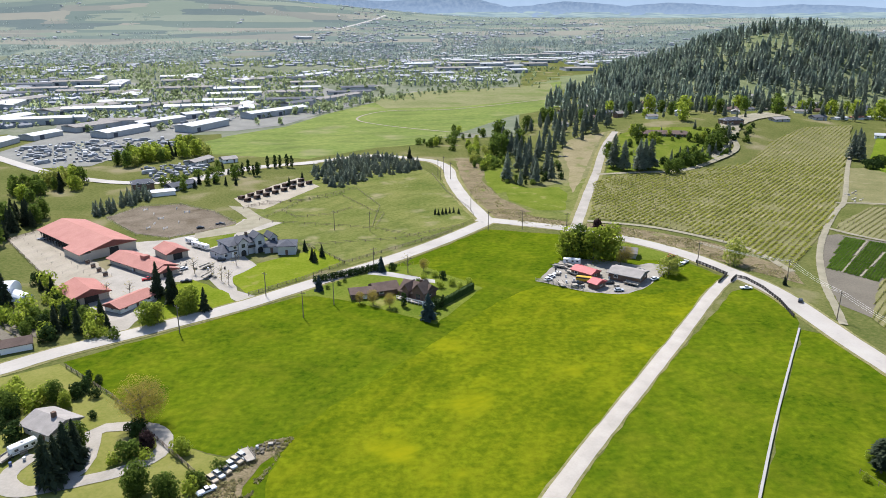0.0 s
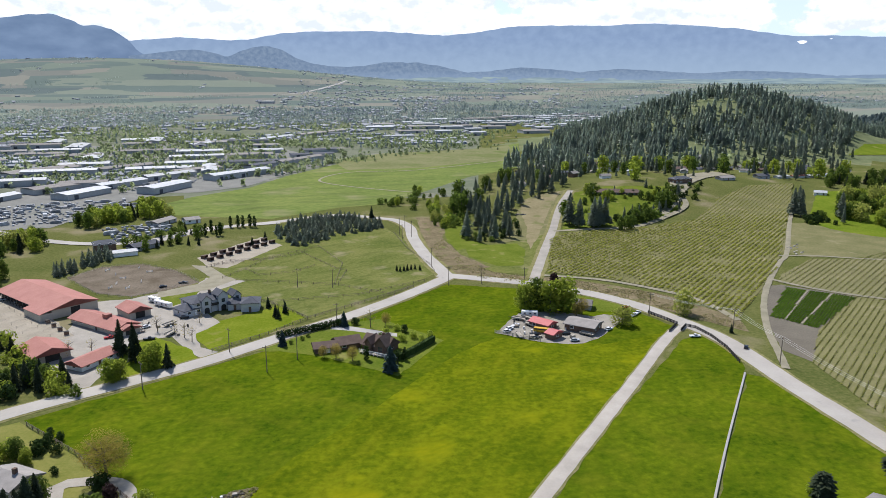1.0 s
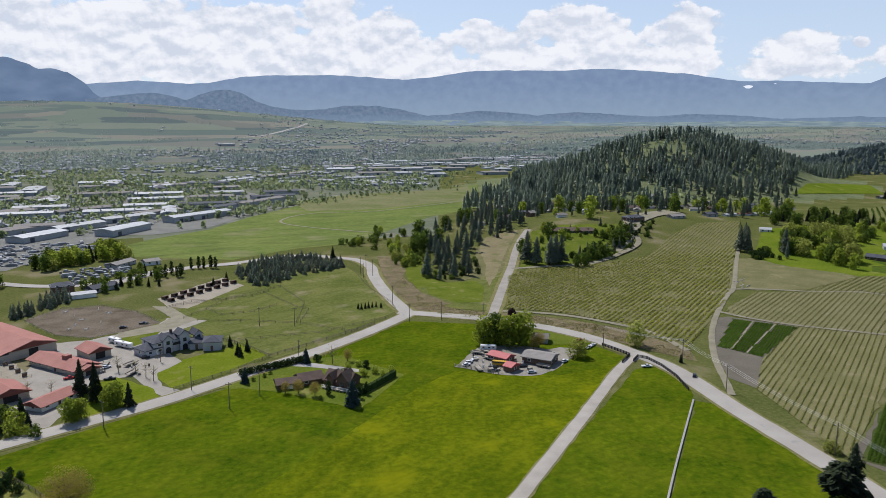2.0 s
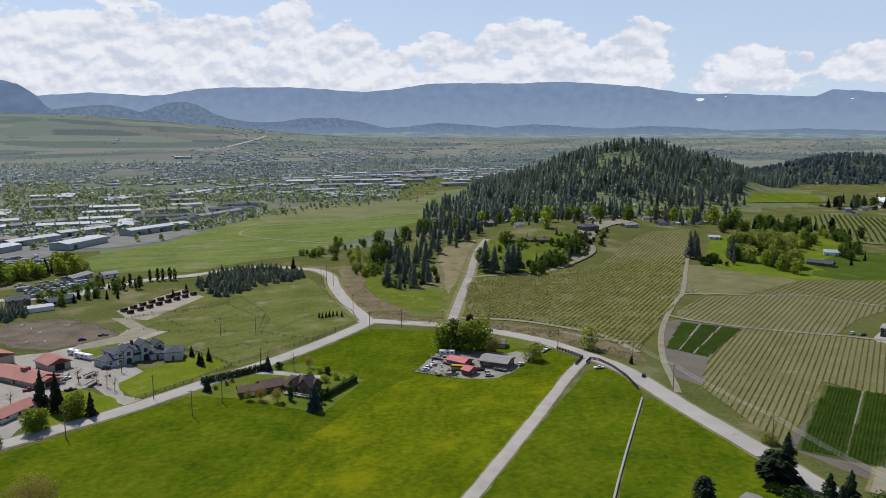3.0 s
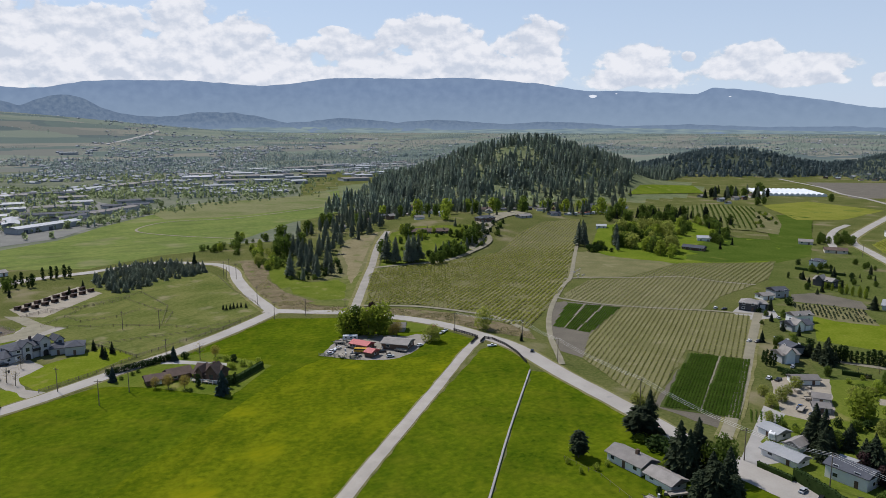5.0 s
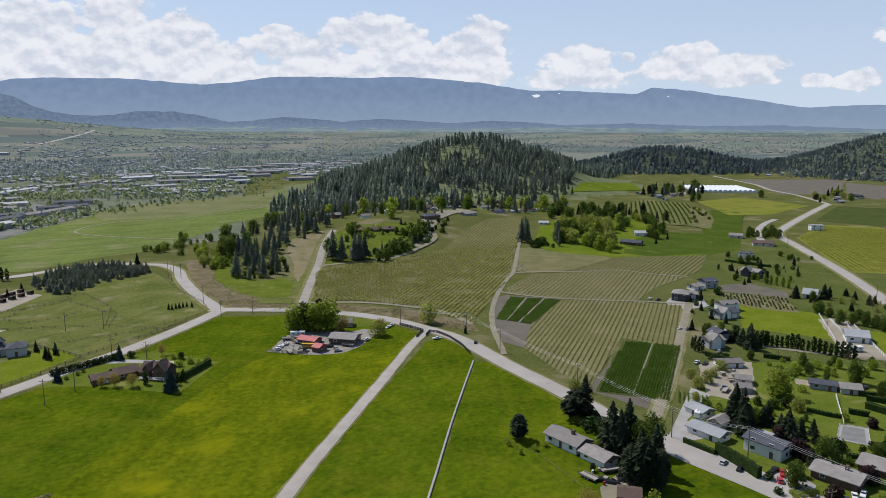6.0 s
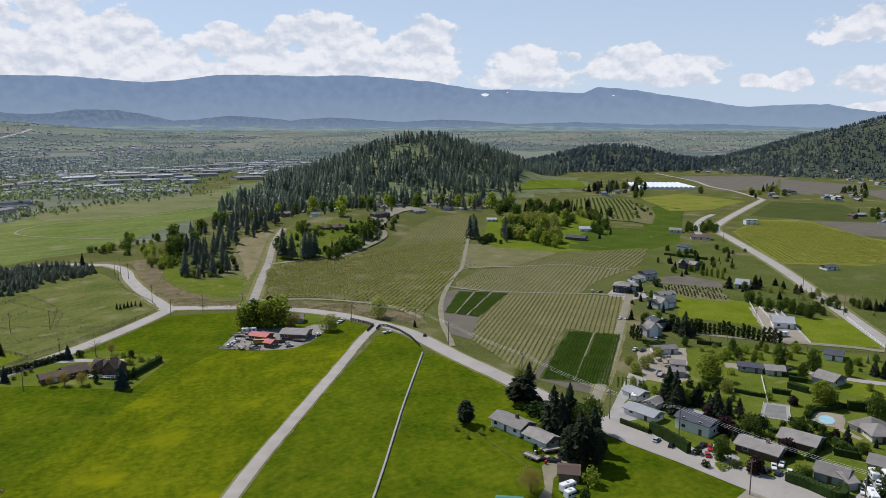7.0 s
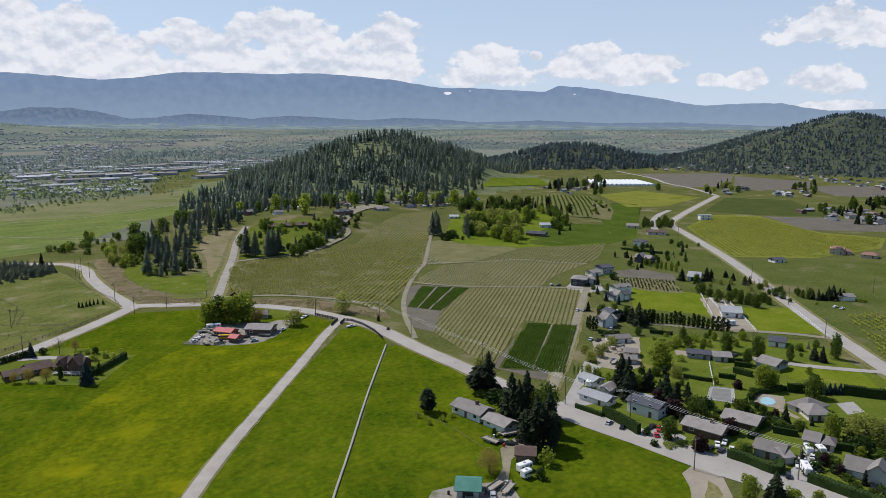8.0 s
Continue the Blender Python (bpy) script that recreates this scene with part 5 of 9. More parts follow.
for _n, _poly, _p, _q, _gap, _step, _tone, _wide, _leaves, _text, _seed in [
        ("west", [(69.4, 324.7), (85, 399.2), (100.9, 418.4), (154.8, 430.3), (192.6, 452.3), (230.9, 506.6), (273.8, 550.8), (321.2, 569.2), (216.9, 384.9), (182, 324.9), (129.8, 252.9), (113.3, 295), (94.8, 313.1)], (0.0, 0.0), (0.6157, 0.7880), 2.5, 0.9, ((0.118, 0.122, 0.048), (0.205, 0.19, 0.092), (0.125, 0.118, 0.05)), 0.66, M_VINE, "rows of young yellow-green vines", 1),
        ("middle", [(179.1, 315.5), (210.2, 344.5), (268.3, 341.8), (296.7, 304.7), (258, 284.3), (228.4, 260.9), (193.7, 281.6), (171.6, 302.4)], (0.0, 0.0), (0.6997, 0.7145), 2.5, 0.9, ((0.132, 0.13, 0.06), (0.205, 0.19, 0.10), (0.135, 0.133, 0.058)), 0.26, M_VINEPALE, "rows of budding vines", 2),
        ("upper", [(236.8, 344.5), (298.2, 378.8), (363.3, 362.3), (318.9, 316.8), (296.8, 306.2), (271, 342.8)], (0.0, 0.0), (0.7815, 0.6239), 2.9, 0.9, ((0.122, 0.124, 0.05), (0.182, 0.172, 0.085), (0.10, 0.105, 0.04)), 0.34, M_VINEPALE, "rows of budding vines", 3),
        ("lower", [(192.4, 278.3), (229.7, 258.3), (245, 244.4), (193.2, 185.7), (180.8, 205.6), (131.1, 154.6), (134.1, 208), (153.1, 237.7)], (0.0, 0.0), (0.6600, 0.7513), 2.15, 0.8, ((0.132, 0.13, 0.054), (0.20, 0.186, 0.092), (0.13, 0.132, 0.05)), 0.26, M_VINEPALE, "rows of young yellow-green vines", 4)]:
    patch("vineyard_floor_" + _n, _poly, row_floor("vineyard_floor_" + _n, *_tone[:2], _p, _q, _gap, row_start(_poly, _p, _q, _gap), _tone[2]), 0.05, "dry grassy vineyard floor")
    vine_block("vine_rows_" + _n, _poly, _p, _q, _gap, _step, _leaves, _text, low=0.2, high=0.85 if _n == "west" else 0.55, width=_wide, seed=_seed, dense=2)
_rows = (0.0, 0.0), (math.cos(radians(50.5)), math.sin(radians(50.5)))
for _n, _a, _b2 in (("nursery_rows", 0.0, 0.30), ("nursery_rows_second", 0.345, 0.64), ("nursery_rows_third", 0.685, 1.0)):
    _far, _near = [Vector(p) for p in ((170.5, 294), (192.5, 277.5))], [Vector(p) for p in ((143.5, 255), (154.5, 240))]
    vine_block(_n, [tuple(_far[0].lerp(_far[1], _a)), tuple(_far[0].lerp(_far[1], _b2)), tuple(_near[0].lerp(_near[1], _b2)), tuple(_near[0].lerp(_near[1], _a))], *_rows, 1.1, 0.45, M_CROP, "dense bright green nursery rows", low=0.12, high=0.5, width=0.55, posts=False, seed=5, dense=4, gaps=0)
for _k in (0.32, 0.66):
    road("path_nursery", [tuple(_near[0].lerp(_near[1], _k)), tuple(((_near[0] + _far[0]) / 2).lerp((_near[1] + _far[1]) / 2, _k)), tuple(_far[0].lerp(_far[1], _k))], 0.8, M_TRACK, 0.1, "pale dirt path between nursery beds", "path")
patch("nursery_soil", [(178.6, 201.5), (197.6, 186.3), (151.8, 136.6), (133.6, 153.4)], M_DARKCROP, 0.09, "weedy green floor of a nursery")
for _n, _poly in (("nursery_rows_lower", [(179, 200.5), (187.6, 193.9), (143.6, 146.7), (134.5, 153.5)]), ("nursery_rows_beside", [(188.5, 193.2), (196.6, 186.2), (151.5, 137.5), (144.4, 146.0)])):
    vine_block(_n, _poly, *[(140.1, 142.9), (185.8, 192.7)], 1.05, 0.45, M_CROP, "dense dark green nursery rows", low=0.15, high=0.6, width=0.52, posts=False, seed=6, dense=4, gaps=0)
vine_block("orchard_rows", [(489.7, 652.5), (565.3, 715.2), (596.3, 660.6), (454.2, 488.6), (430.5, 497.4), (423.2, 557.8)], *[(576, 694), (449, 517)], 5.0, 1.8, M_LEAF, "rows of small green orchard trees", low=0.6, high=2.0, width=0.9, posts=False, seed=7)
vine_block("vegetable_rows", [(161, 143), (167.5, 135.5), (160, 127.5), (154, 134.5)], *[(154, 134.5), (161, 143)], 1.5, 0.6, M_CROP, "low green rows in a kitchen garden", low=0.1, high=0.4, width=0.36, posts=False, seed=12)


def nursery_trees(poly, p, q):
    g = random.Random(8)
    V, P, d = [], [], (Vector(q) - Vector(p)).normalized()
    n = Vector((-d.y, d.x))
    for i in range(-40, 40):
        for k in range(-12, 12):
            c = Vector(p) + d * i * 2.2 + n * k * 3.4
            if inside(c.x, c.y, poly) and g.random() < 0.85:
                add_clump(V, P, c.x + g.uniform(-0.2, 0.2), c.y + g.uniform(-0.2, 0.2), 0.7, 0.55, g, 20, 0.34)
    stuff("nursery_trees", V, P, M_CONIFER, "rows of small dark nursery shrubs", "shrubs")


nursery_trees([(284.3, 260), (308.5, 238.2), (291.3, 213.8), (279.3, 226.4), (273.8, 244.2)], *[(279.6, 249.8), (289.5, 219.5)])
vine_block("orchard_rows_east", [(498.1, 404.8), (581.6, 452.2), (612.5, 420.4), (564.5, 322.3), (580.3, 278.5), (537.2, 256.7), (457.3, 252), (409.8, 281.9)], *[(565.1, 424.9), (453.4, 266.9)], 3.4, 1.1, M_VINE, "rows of yellow-green orchard trees", low=0.1, high=0.6, width=1.0, posts=False, seed=9)
vine_block("vine_rows_east", [(323.5, 139.7), (345.3, 134.2), (317.5, 100.1), (253.1, 65), (271.4, 90)], *[(323.5, 139.7), (302, 108.3)], 3.0, 1.5, M_VINE, "rows of vines beside the far road", seed=10)


# ---- buildings ----
def slab_roof(L, D, h, rise, over, ridge="x", hip=0.0, thick=0.22):
    """A pitched roof with eaves: ridge along x or y, its ends drawn in by hip."""
    bm = bmesh.new()
    a, b = (L, D) if ridge == "x" else (D, L)
    drop = rise * over / (b / 2)
    end = -over + hip if hip else -over
    top = [(-over, -over, h - drop), (a + over, -over, h - drop), (a + over, b + over, h - drop), (-over, b + over, h - drop), (end, b / 2, h + rise), (a - end, b / 2, h + rise)]
    if ridge == "y":
        top = [(L - y, x, z) for x, y, z in top]
    n = len(top)
    vs = [bm.verts.new(v) for v in top] + [bm.verts.new((x, y, z - thick)) for x, y, z in top]
    for f in ((0, 1, 5, 4), (2, 3, 4, 5), (3, 0, 4), (1, 2, 5)):
        bm.faces.new([vs[i] for i in f])
        bm.faces.new([vs[i + n] for i in reversed(f)])
    for i, j in ((0, 1), (1, 2), (2, 3), (3, 0)):
        bm.faces.new((vs[j], vs[i], vs[i + n], vs[j + n]))
    bmesh.ops.recalc_face_normals(bm, faces=bm.faces[:])
    return bm


def wall_body(L, D, h, rise, ridge="x", gable=True):
    bm = bmesh.new()
    a, b = (L, D) if ridge == "x" else (D, L)
    r = rise * 0.97 if gable else 0.0
    vs = [(0, 0, -0.3), (a, 0, -0.3), (a, b, -0.3), (0, b, -0.3), (0, 0, h), (a, 0, h), (a, b, h), (0, b, h), (0, b / 2, h + r), (a, b / 2, h + r)]
    if ridge == "y":
        vs = [(L - y, x, z) for x, y, z in vs]
    faces(bm, vs, [(0, 1, 5, 4), (2, 3, 7, 6), (1, 2, 6, 9, 5), (3, 0, 4, 8, 7), (3, 2, 1, 0)])
    bmesh.ops.recalc_face_normals(bm, faces=bm.faces[:])
    return bm


def opening(parent, x, y, z, w, h, side, kind="window"):
    """A framed window or a door standing 4 cm proud of a wall, or a dark panel for a doorway's shade; side: front,
    back, left, right.
    """
    def slab(u0, u1, z0, z1, out0, out1):
        if side == "front":
            return boxed(x + u0, x + u1, y - out1, y - out0, z0, z1)
        if side == "back":
            return boxed(x + u0, x + u1, y + out0, y + out1, z0, z1)
        if side == "left":
            return boxed(x - out1, x - out0, y + u0, y + u1, z0, z1)
        return boxed(x + out0, x + out1, y + u0, y + u1, z0, z1)
    if kind == "window":
        f = part("window", slab(-w / 2, w / 2, z, z + h, -0.05, 0.06), M_WHITE, parent)
        part("pane", slab(-w / 2 + 0.12, w / 2 - 0.12, z + 0.12, z + h - 0.12, 0.03, 0.075), M_GLASS, f, "dark window glass")
    elif kind == "garage":
        part("garage_door", slab(-w / 2, w / 2, 0, h, -0.05, 0.06), M_WHITE, parent, "white garage door")
    else:
        # kind dark: a flat slab coloured like the shade inside an open doorway
        part("door", slab(-w / 2, w / 2, 0, h, -0.05, 0.06), M_DARK if kind == "dark" else M_BROWNWALL, parent, "dark panel painted as the shade of an open doorway" if kind == "dark" else "")


TAKEN = [(Vector((186, 94)), 11.0), (Vector((195, 83)), 8.0), (Vector((178, 86)), 7.0)]


def house(pq, depth, h, rise, wall, roof, label, name="house", category="house", ridge="x", hip=0.0, over=0.6, win=True, chimney=False, garage=0, dark=0, group="", into=None, door=True, gap=3.9):
    """A building whose front wall runs from the first point to the second and which reaches back from it."""
    p, q = Vector(pq[0]), Vector(pq[1])
    if category in ("house", "shed", "garage", "villa"):
        depth, h, rise, over, mid = depth * 0.82, max(2.3, h * 0.86), rise * 0.78, over * 0.7, (p + q) / 2
        p, q = mid + (p - mid) * 0.95, mid + (q - mid) * 0.95
    L, D = (q - p).length, depth
    TAKEN.append(((p + q) / 2 + Vector((p.y - q.y, q.x - p.x)) * (0.5 * D / L), 0.5 * math.hypot(L, D) + 1.2))
    turn = math.atan2(q.y - p.y, q.x - p.x)
    z = min(ground_height(p.x, p.y), ground_height(q.x, q.y))
    m = Matrix.LocRotScale((p.x, p.y, z), Euler((0, 0, turn)), None)
    if into:
        t = into
        k = t.matrix_world.inverted() @ m
    else:
        t, k = thing(name, m, label, category, group), Matrix()
    before = set(t.children_recursive)
    part("wall", wall_body(L, D, h, rise, ridge, not hip), wall, t)
    part("roof", slab_roof(L, D, h, rise, over, ridge, hip), roof, t)
    floors = 2 if h > 3.9 else 1
    if win:
        for f in range(floors):
            z0 = min(1.0, h - 1.45) + 2.3 * f
            n = max(1, int(L / gap))
            for i in range(n):
                u = L * (i + 0.5) / n
                if f == 0 and garage and i >= n - garage:
                    opening(t, u, 0, 0, 2.6, 2.2, "front", "garage")
                elif f == 0 and door and i == n // 2:
                    opening(t, u, 0, 0, 1.0, 2.1, "front", "door")
                else:
                    opening(t, u, 0, z0, 1.5, 1.2, "front")
            for side, xx in (("left", 0), ("right", L)):
                k2 = max(1, int(D / 4.5))
                for i in range(k2):
                    opening(t, xx, D * (i + 0.5) / k2, z0, 1.3, 1.2, side)
    if dark:
        opening(t, L / 2, 0, 0, dark, min(h - 0.3, dark * 0.9), "front", "dark")
    if chimney:
        part("chimney", boxed(L * 0.62, L * 0.62 + 0.9, D * 0.42, D * 0.42 + 0.9, h, h + rise + 1.1, bevel=0.04), M_BROWNWALL, t, "brick-brown chimney")
    if into:
        for c in set(t.children_recursive) - before:
            if c.parent == t:
                c.matrix_basis = k
    return t


def front_gable(t, u, w, d, rise, wall, roof):
    """A small cross gable standing out of a front wall: its middle, width, ridge height and rise."""
    e = d - rise
    part("gable_wall", faces(bmesh.new(), [(u - w / 2, -0.9, -0.2), (u + w / 2, -0.9, -0.2), (u + w / 2, -0.9, e), (u, -0.9, d), (u - w / 2, -0.9, e),
                                           (u - w / 2, 1.0, -0.2), (u + w / 2, 1.0, -0.2), (u + w / 2, 1.0, e), (u, 1.0, d), (u - w / 2, 1.0, e)], [(0, 1, 2, 3, 4), (1, 6, 7, 2), (5, 0, 4, 9)]), wall, t)
    a, b = u - w / 2 - 0.4, u + w / 2 + 0.4
    e -= 0.4 * rise / (w / 2)
    part("gable_roof", faces(bmesh.new(), [(a, -1.4, e), (u, -1.4, d + 0.05), (b, -1.4, e), (a, 4.6, e), (u, 4.6, d + 0.05), (b, 4.6, e), (a, -1.4, e + 0.25), (u, -1.4, d + 0.3), (b, -1.4, e + 0.25), (a, 4.6, e + 0.25), (u, 4.6, d + 0.3), (b, 4.6, e + 0.25)],
                           [(6, 7, 10, 9), (7, 8, 11, 10), (0, 1, 7, 6), (1, 2, 8, 7), (0, 6, 9, 3), (2, 5, 11, 8), (3, 4, 1, 0), (4, 5, 2, 1)]), roof, t)


# homestead by the west road
_h = house([(-94.7, 142.7), (-86.1, 138.4)], 9.5, 3.0, 1.8, M_CREAM, M_GREYROOF, "cream bungalow with a broad grey shingle roof", chimney=True, over=1.0)
# stables with red roofs
_b = house([(-134.9, 263.7), (-123.2, 277.2)], 46, 4.0, 2.3, M_BEIGE, M_REDROOF, "huge beige riding hall with a red metal roof", "barn", "barn", ridge="y", win=False, dark=3.6, over=0.5)
part("lean_to_roof", faces(bmesh.new(), [(-4.8, -0.5, 3.0), (-0.4, -0.5, 4.02), (-0.4, 14, 4.02), (-4.8, 14, 3.0), (-4.8, -0.5, 2.85), (-0.4, -0.5, 3.87), (-0.4, 14, 3.87), (-4.8, 14, 2.85)],
                           [(0, 1, 2, 3), (7, 6, 5, 4), (0, 4, 5, 1), (1, 5, 6, 2), (2, 6, 7, 3), (3, 7, 4, 0)]), M_REDROOF, _b, "red lean-to roof")
part("lean_to_wall", boxed(-4.5, -0.05, -0.2, 13.8, -0.2, 2.85), M_BEIGE, _b)
for k in range(11):
    # flat dark boxes stand in for the shade inside the open stalls
    part("stall_opening", boxed(-0.06, 0.05, 14.6 + 2.85 * k, 17.1 + 2.85 * k, 0.1, 3.1), M_DARK, _b, "dark panel painted as the shade of an open horse stall")
    part("post", boxed(-1.5, -1.3, 14.3 + 2.85 * k, 14.5 + 2.85 * k, -0.2, 3.5), M_DARK, _b, "dark stall post")
part("stall_roof", faces(bmesh.new(), [(-1.9, 14, 3.5), (-0.4, 14, 3.9), (-0.4, 46.4, 3.9), (-1.9, 46.4, 3.5), (-1.9, 14, 3.38), (-0.4, 14, 3.78), (-0.4, 46.4, 3.78), (-1.9, 46.4, 3.38)],
                         [(0, 1, 2, 3), (7, 6, 5, 4), (0, 4, 5, 1), (1, 5, 6, 2), (2, 6, 7, 3), (3, 7, 4, 0)]), M_REDROOF, _b, "red eave over the stalls")
_b = house([(-126, 259.3), (-104, 244)], 9.5, 2.5, 1.6, M_BEIGE, M_REDROOF, "beige stable with crossing red metal roofs", "stable", "stable", over=1.0)
house([(-101.6, 242.2), (-96.4, 248.4)], 18, 2.5, 1.7, M_BEIGE, M_REDROOF, "", ridge="y", into=_b, dark=3.5, win=False, over=0.9)
part("cupola", boxed(14.5, 17, 3.6, 6.1, 3.4, 5.1, bevel=0.1), M_REDROOF, _b, "red roof cupola")
house([(-105.0, 261.5), (-99.0, 267.3)], 11, 3.2, 1.7, M_BEIGE, M_REDROOF, "small beige barn with an orange-red metal roof", "barn", "barn", ridge="y", win=False, dark=3.6)
house([(-119.0, 216.6), (-110.9, 224.4)], 14, 3.0, 1.9, M_BEIGE, M_REDROOF, "beige barn with an orange-red metal roof", "barn", "barn", ridge="y", win=False, dark=4.5, over=0.8)
house([(-101.4, 210.6), (-95.4, 223.0)], 7, 2.3, 1.2, M_WHITE, M_REDROOF, "long low white building with a red metal roof", "stable", "stable", over=0.8)
# villa and brown house
_v = house([(-82.7, 265.3), (-70.8, 275.2)], 13, 5.8, 2.2, M_VILLA, M_DARKROOF, "large white two-storey villa with charcoal hip roofs and dark arches", "villa", hip=6, chimney=True)
house([(-84.8, 262.6), (-79.3, 268.7)], 10, 3.4, 2.2, M_VILLA, M_DARKROOF, "", hip=4, into=_v, garage=1)
house([(-64.8, 269.5), (-57.6, 270.2)], 10, 4.4, 2.0, M_VILLA, M_DARKROOF, "", hip=4, into=_v)
house([(-70.4, 271.6), (-64.9, 273)], 9, 3.4, 2.0, M_VILLA, M_DARKROOF, "", hip=3, into=_v)
for u, w, d in ((5.5, 3.6, 7.2), (12.5, 4.2, 8.0), (18.5, 3.2, 6.8)):
    front_gable(_v, u, w, d, 1.6, M_VILLA, M_DARKROOF)
    # a flat dark face on the gable replaces the shade within the arch
    part("archway", faces(bmesh.new(), [(u + 1.05 * math.cos(math.pi * k / 8), -0.94, 1.5 + 1.0 * math.sin(math.pi * k / 8)) for k in range(9)] + [(u - 1.05, -0.94, 0), (u + 1.05, -0.94, 0)], [tuple(range(11))]), M_DARK, _v, "dark panel painted as the shade of an arched opening")
    part("upper_window", boxed(u - 0.7, u + 0.7, -0.97, -0.9, 3.4, 4.9), M_GLASS, _v, "dark upper window")
part("balcony", boxed(7.4, 10.4, -1.3, 0, 2.9, 3.1), M_DARK, _v, "dark balcony with a railing")
part("balcony_rail", boxed(7.4, 10.4, -1.32, -1.26, 3.1, 4.0), M_DARK, _v)
_v = house([(-14.6, 226.4), (-5.8, 220.9)], 9, 3.0, 3.2, M_BROWNWALL, M_BROWNROOF, "low brown house with steep brown shingle roofs", chimney=True, over=0.9)
front_gable(_v, 8.0, 4.4, 6.0, 2.6, M_BROWNWALL, M_BROWNROOF)
front_gable(_v, 3.0, 2.4, 5.0, 1.6, M_BROWNWALL, M_BROWNROOF)
part("window", boxed(7.2, 8.8, -0.97, -0.9, 1.0, 2.6), M_GLASS, _v, "dark window glass")
part("deck", boxed(1.0, 14.5, -3.4, -0.95, 0.5, 0.7), M_PALEWOOD, _v, "pale wooden deck")
for k in range(10):
    part("deck_post", boxed(1.0 + 1.48 * k, 1.12 + 1.48 * k, -3.4, -3.28, -0.1, 1.6), M_WHITE, _v, "white deck post")
part("deck_rail", boxed(1.0, 14.5, -3.4, -3.32, 1.55, 1.65), M_WHITE, _v, "white deck rail")
house([(-22.5, 225.4), (-14.8, 228.5)], 8, 2.6, 2.0, M_BROWNWALL, M_BROWNROOF, "", into=_v, over=0.9)
house([(-30.1, 222.4), (-22.4, 224.4)], 7, 2.4, 1.4, M_BROWNWALL, M_BROWNROOF, "", into=_v, over=0.9, garage=1)
# farmyard with red sheds
house([(46.7, 247.7), (52.9, 241.3)], 7, 2.8, 1.3, M_BROWNWALL, M_CRIMSON, "brown shed with a red metal roof", "shed", "shed")
house([(50.4, 234.5), (52.8, 231.8)], 6.5, 2.6, 1.2, M_BROWNWALL, M_CRIMSON, "small dark shed with a red metal roof", "shed", "shed")
house([(59.3, 243), (68.6, 236.8)], 9, 2.8, 1.0, M_BROWNWALL, M_GREYROOF, "long brown mobile home with a pale grey roof", "mobile_home", "mobile home")
house([(68.9, 267.1), (75, 265.1)], 8, 2.6, 1.8, M_GREYWALL, M_GREYROOF, "grey bungalow behind trees")
# houses south of the road
_v = house([(97.3, 124.3), (100.9, 112.3)], 8, 3.4, 1.7, M_WHITE, M_GREYROOF, "white split-level house with a grey-brown shingle roof", chimney=True, over=0.9)
house([(101.1, 111.2), (103.4, 102.5)], 7, 2.6, 1.4, M_WHITE, M_GREYROOF, "", into=_v, over=0.9, garage=1)
house([(96, 85.7), (100.5, 82.5)], 7, 2.6, 1.2, M_WOOD, M_BROWNROOF, "weathered wooden shed with a dark roof", "shed", "shed", win=False)
house([(72.4, 76.0), (77.0, 73.0)], 6.6, 2.6, 1.3, M_GREYWALL, M_GREENROOF, "grey barn with a green metal roof", "barn", "barn", win=False, dark=2.6)
# village north of the road
house([(150.4, 127.6), (151.4, 120.3)], 7, 2.6, 1.2, M_WHITE, M_WHITEROOF, "white garage with a pale metal roof", "garage_building", "garage")
_v = house([(140.5, 114.7), (143.4, 103.7)], 7, 2.8, 1.3, M_WHITE, M_WHITEROOF, "white bungalow with a pale grey roof", over=0.8)
house([(149.1, 115.5), (150.7, 111.1)], 8, 2.8, 1.4, M_WHITE, M_GREYROOF, "", into=_v, ridge="y", win=False)
_v = house([(147.4, 99.1), (150.7, 88.2)], 8, 4.7, 1.4, M_WHITE, M_DARKROOF, "white two-storey house with a dark grey roof", over=0.8)
house([(154.4, 101.7), (156.1, 97.5)], 6, 2.6, 1.4, M_WHITE, M_WHITEROOF, "white garden shed with gable roof", "shed", "shed")
_v = house([(151.4, 79.6), (155.6, 68.4)], 9, 3.0, 1.6, M_BROWNWALL, M_GREYROOF, "brown bungalow with a grey shingle roof", over=0.9, chimney=True)
house([(166.3, 77.8), (170.2, 68.2)], 10, 2.8, 1.8, M_BROWNWALL, M_GREYROOF, "bungalow with a grey-brown shingle roof", over=0.9)
_v = house([(156.6, 58.3), (159.7, 51.3)], 8.5, 3.2, 1.6, M_GREYWALL, M_GREYROOF, "blue-grey house with a grey shingle roof", over=0.9)
house([(158.9, 50.2), (161.8, 49.4)], 9, 2.8, 1.4, M_GREYWALL, M_GREYROOF, "", into=_v, garage=1, win=False)
house([(173.9, 55.7), (175.7, 51.9)], 9, 2.8, 1.8, M_GREYWALL, M_GREYROOF, "grey garage with a gable roof", "garage_building", "garage")
house([(176.4, 51.5), (178, 48.7)], 7, 2.4, 1.6, M_CREAM, M_GREYROOF, "cream shed with a hip roof", "shed", "shed", hip=2)
_v = house([(167.6, 39.1), (170.4, 32.8)], 10.5, 3.0, 2.4, M_CREAM, M_GREYROOF, "cream bungalow with a grey-brown roof", over=0.9, garage=1)
front_gable(_v, 7.5, 5.0, 5.4, 2.2, M_CREAM, M_GREYROOF)
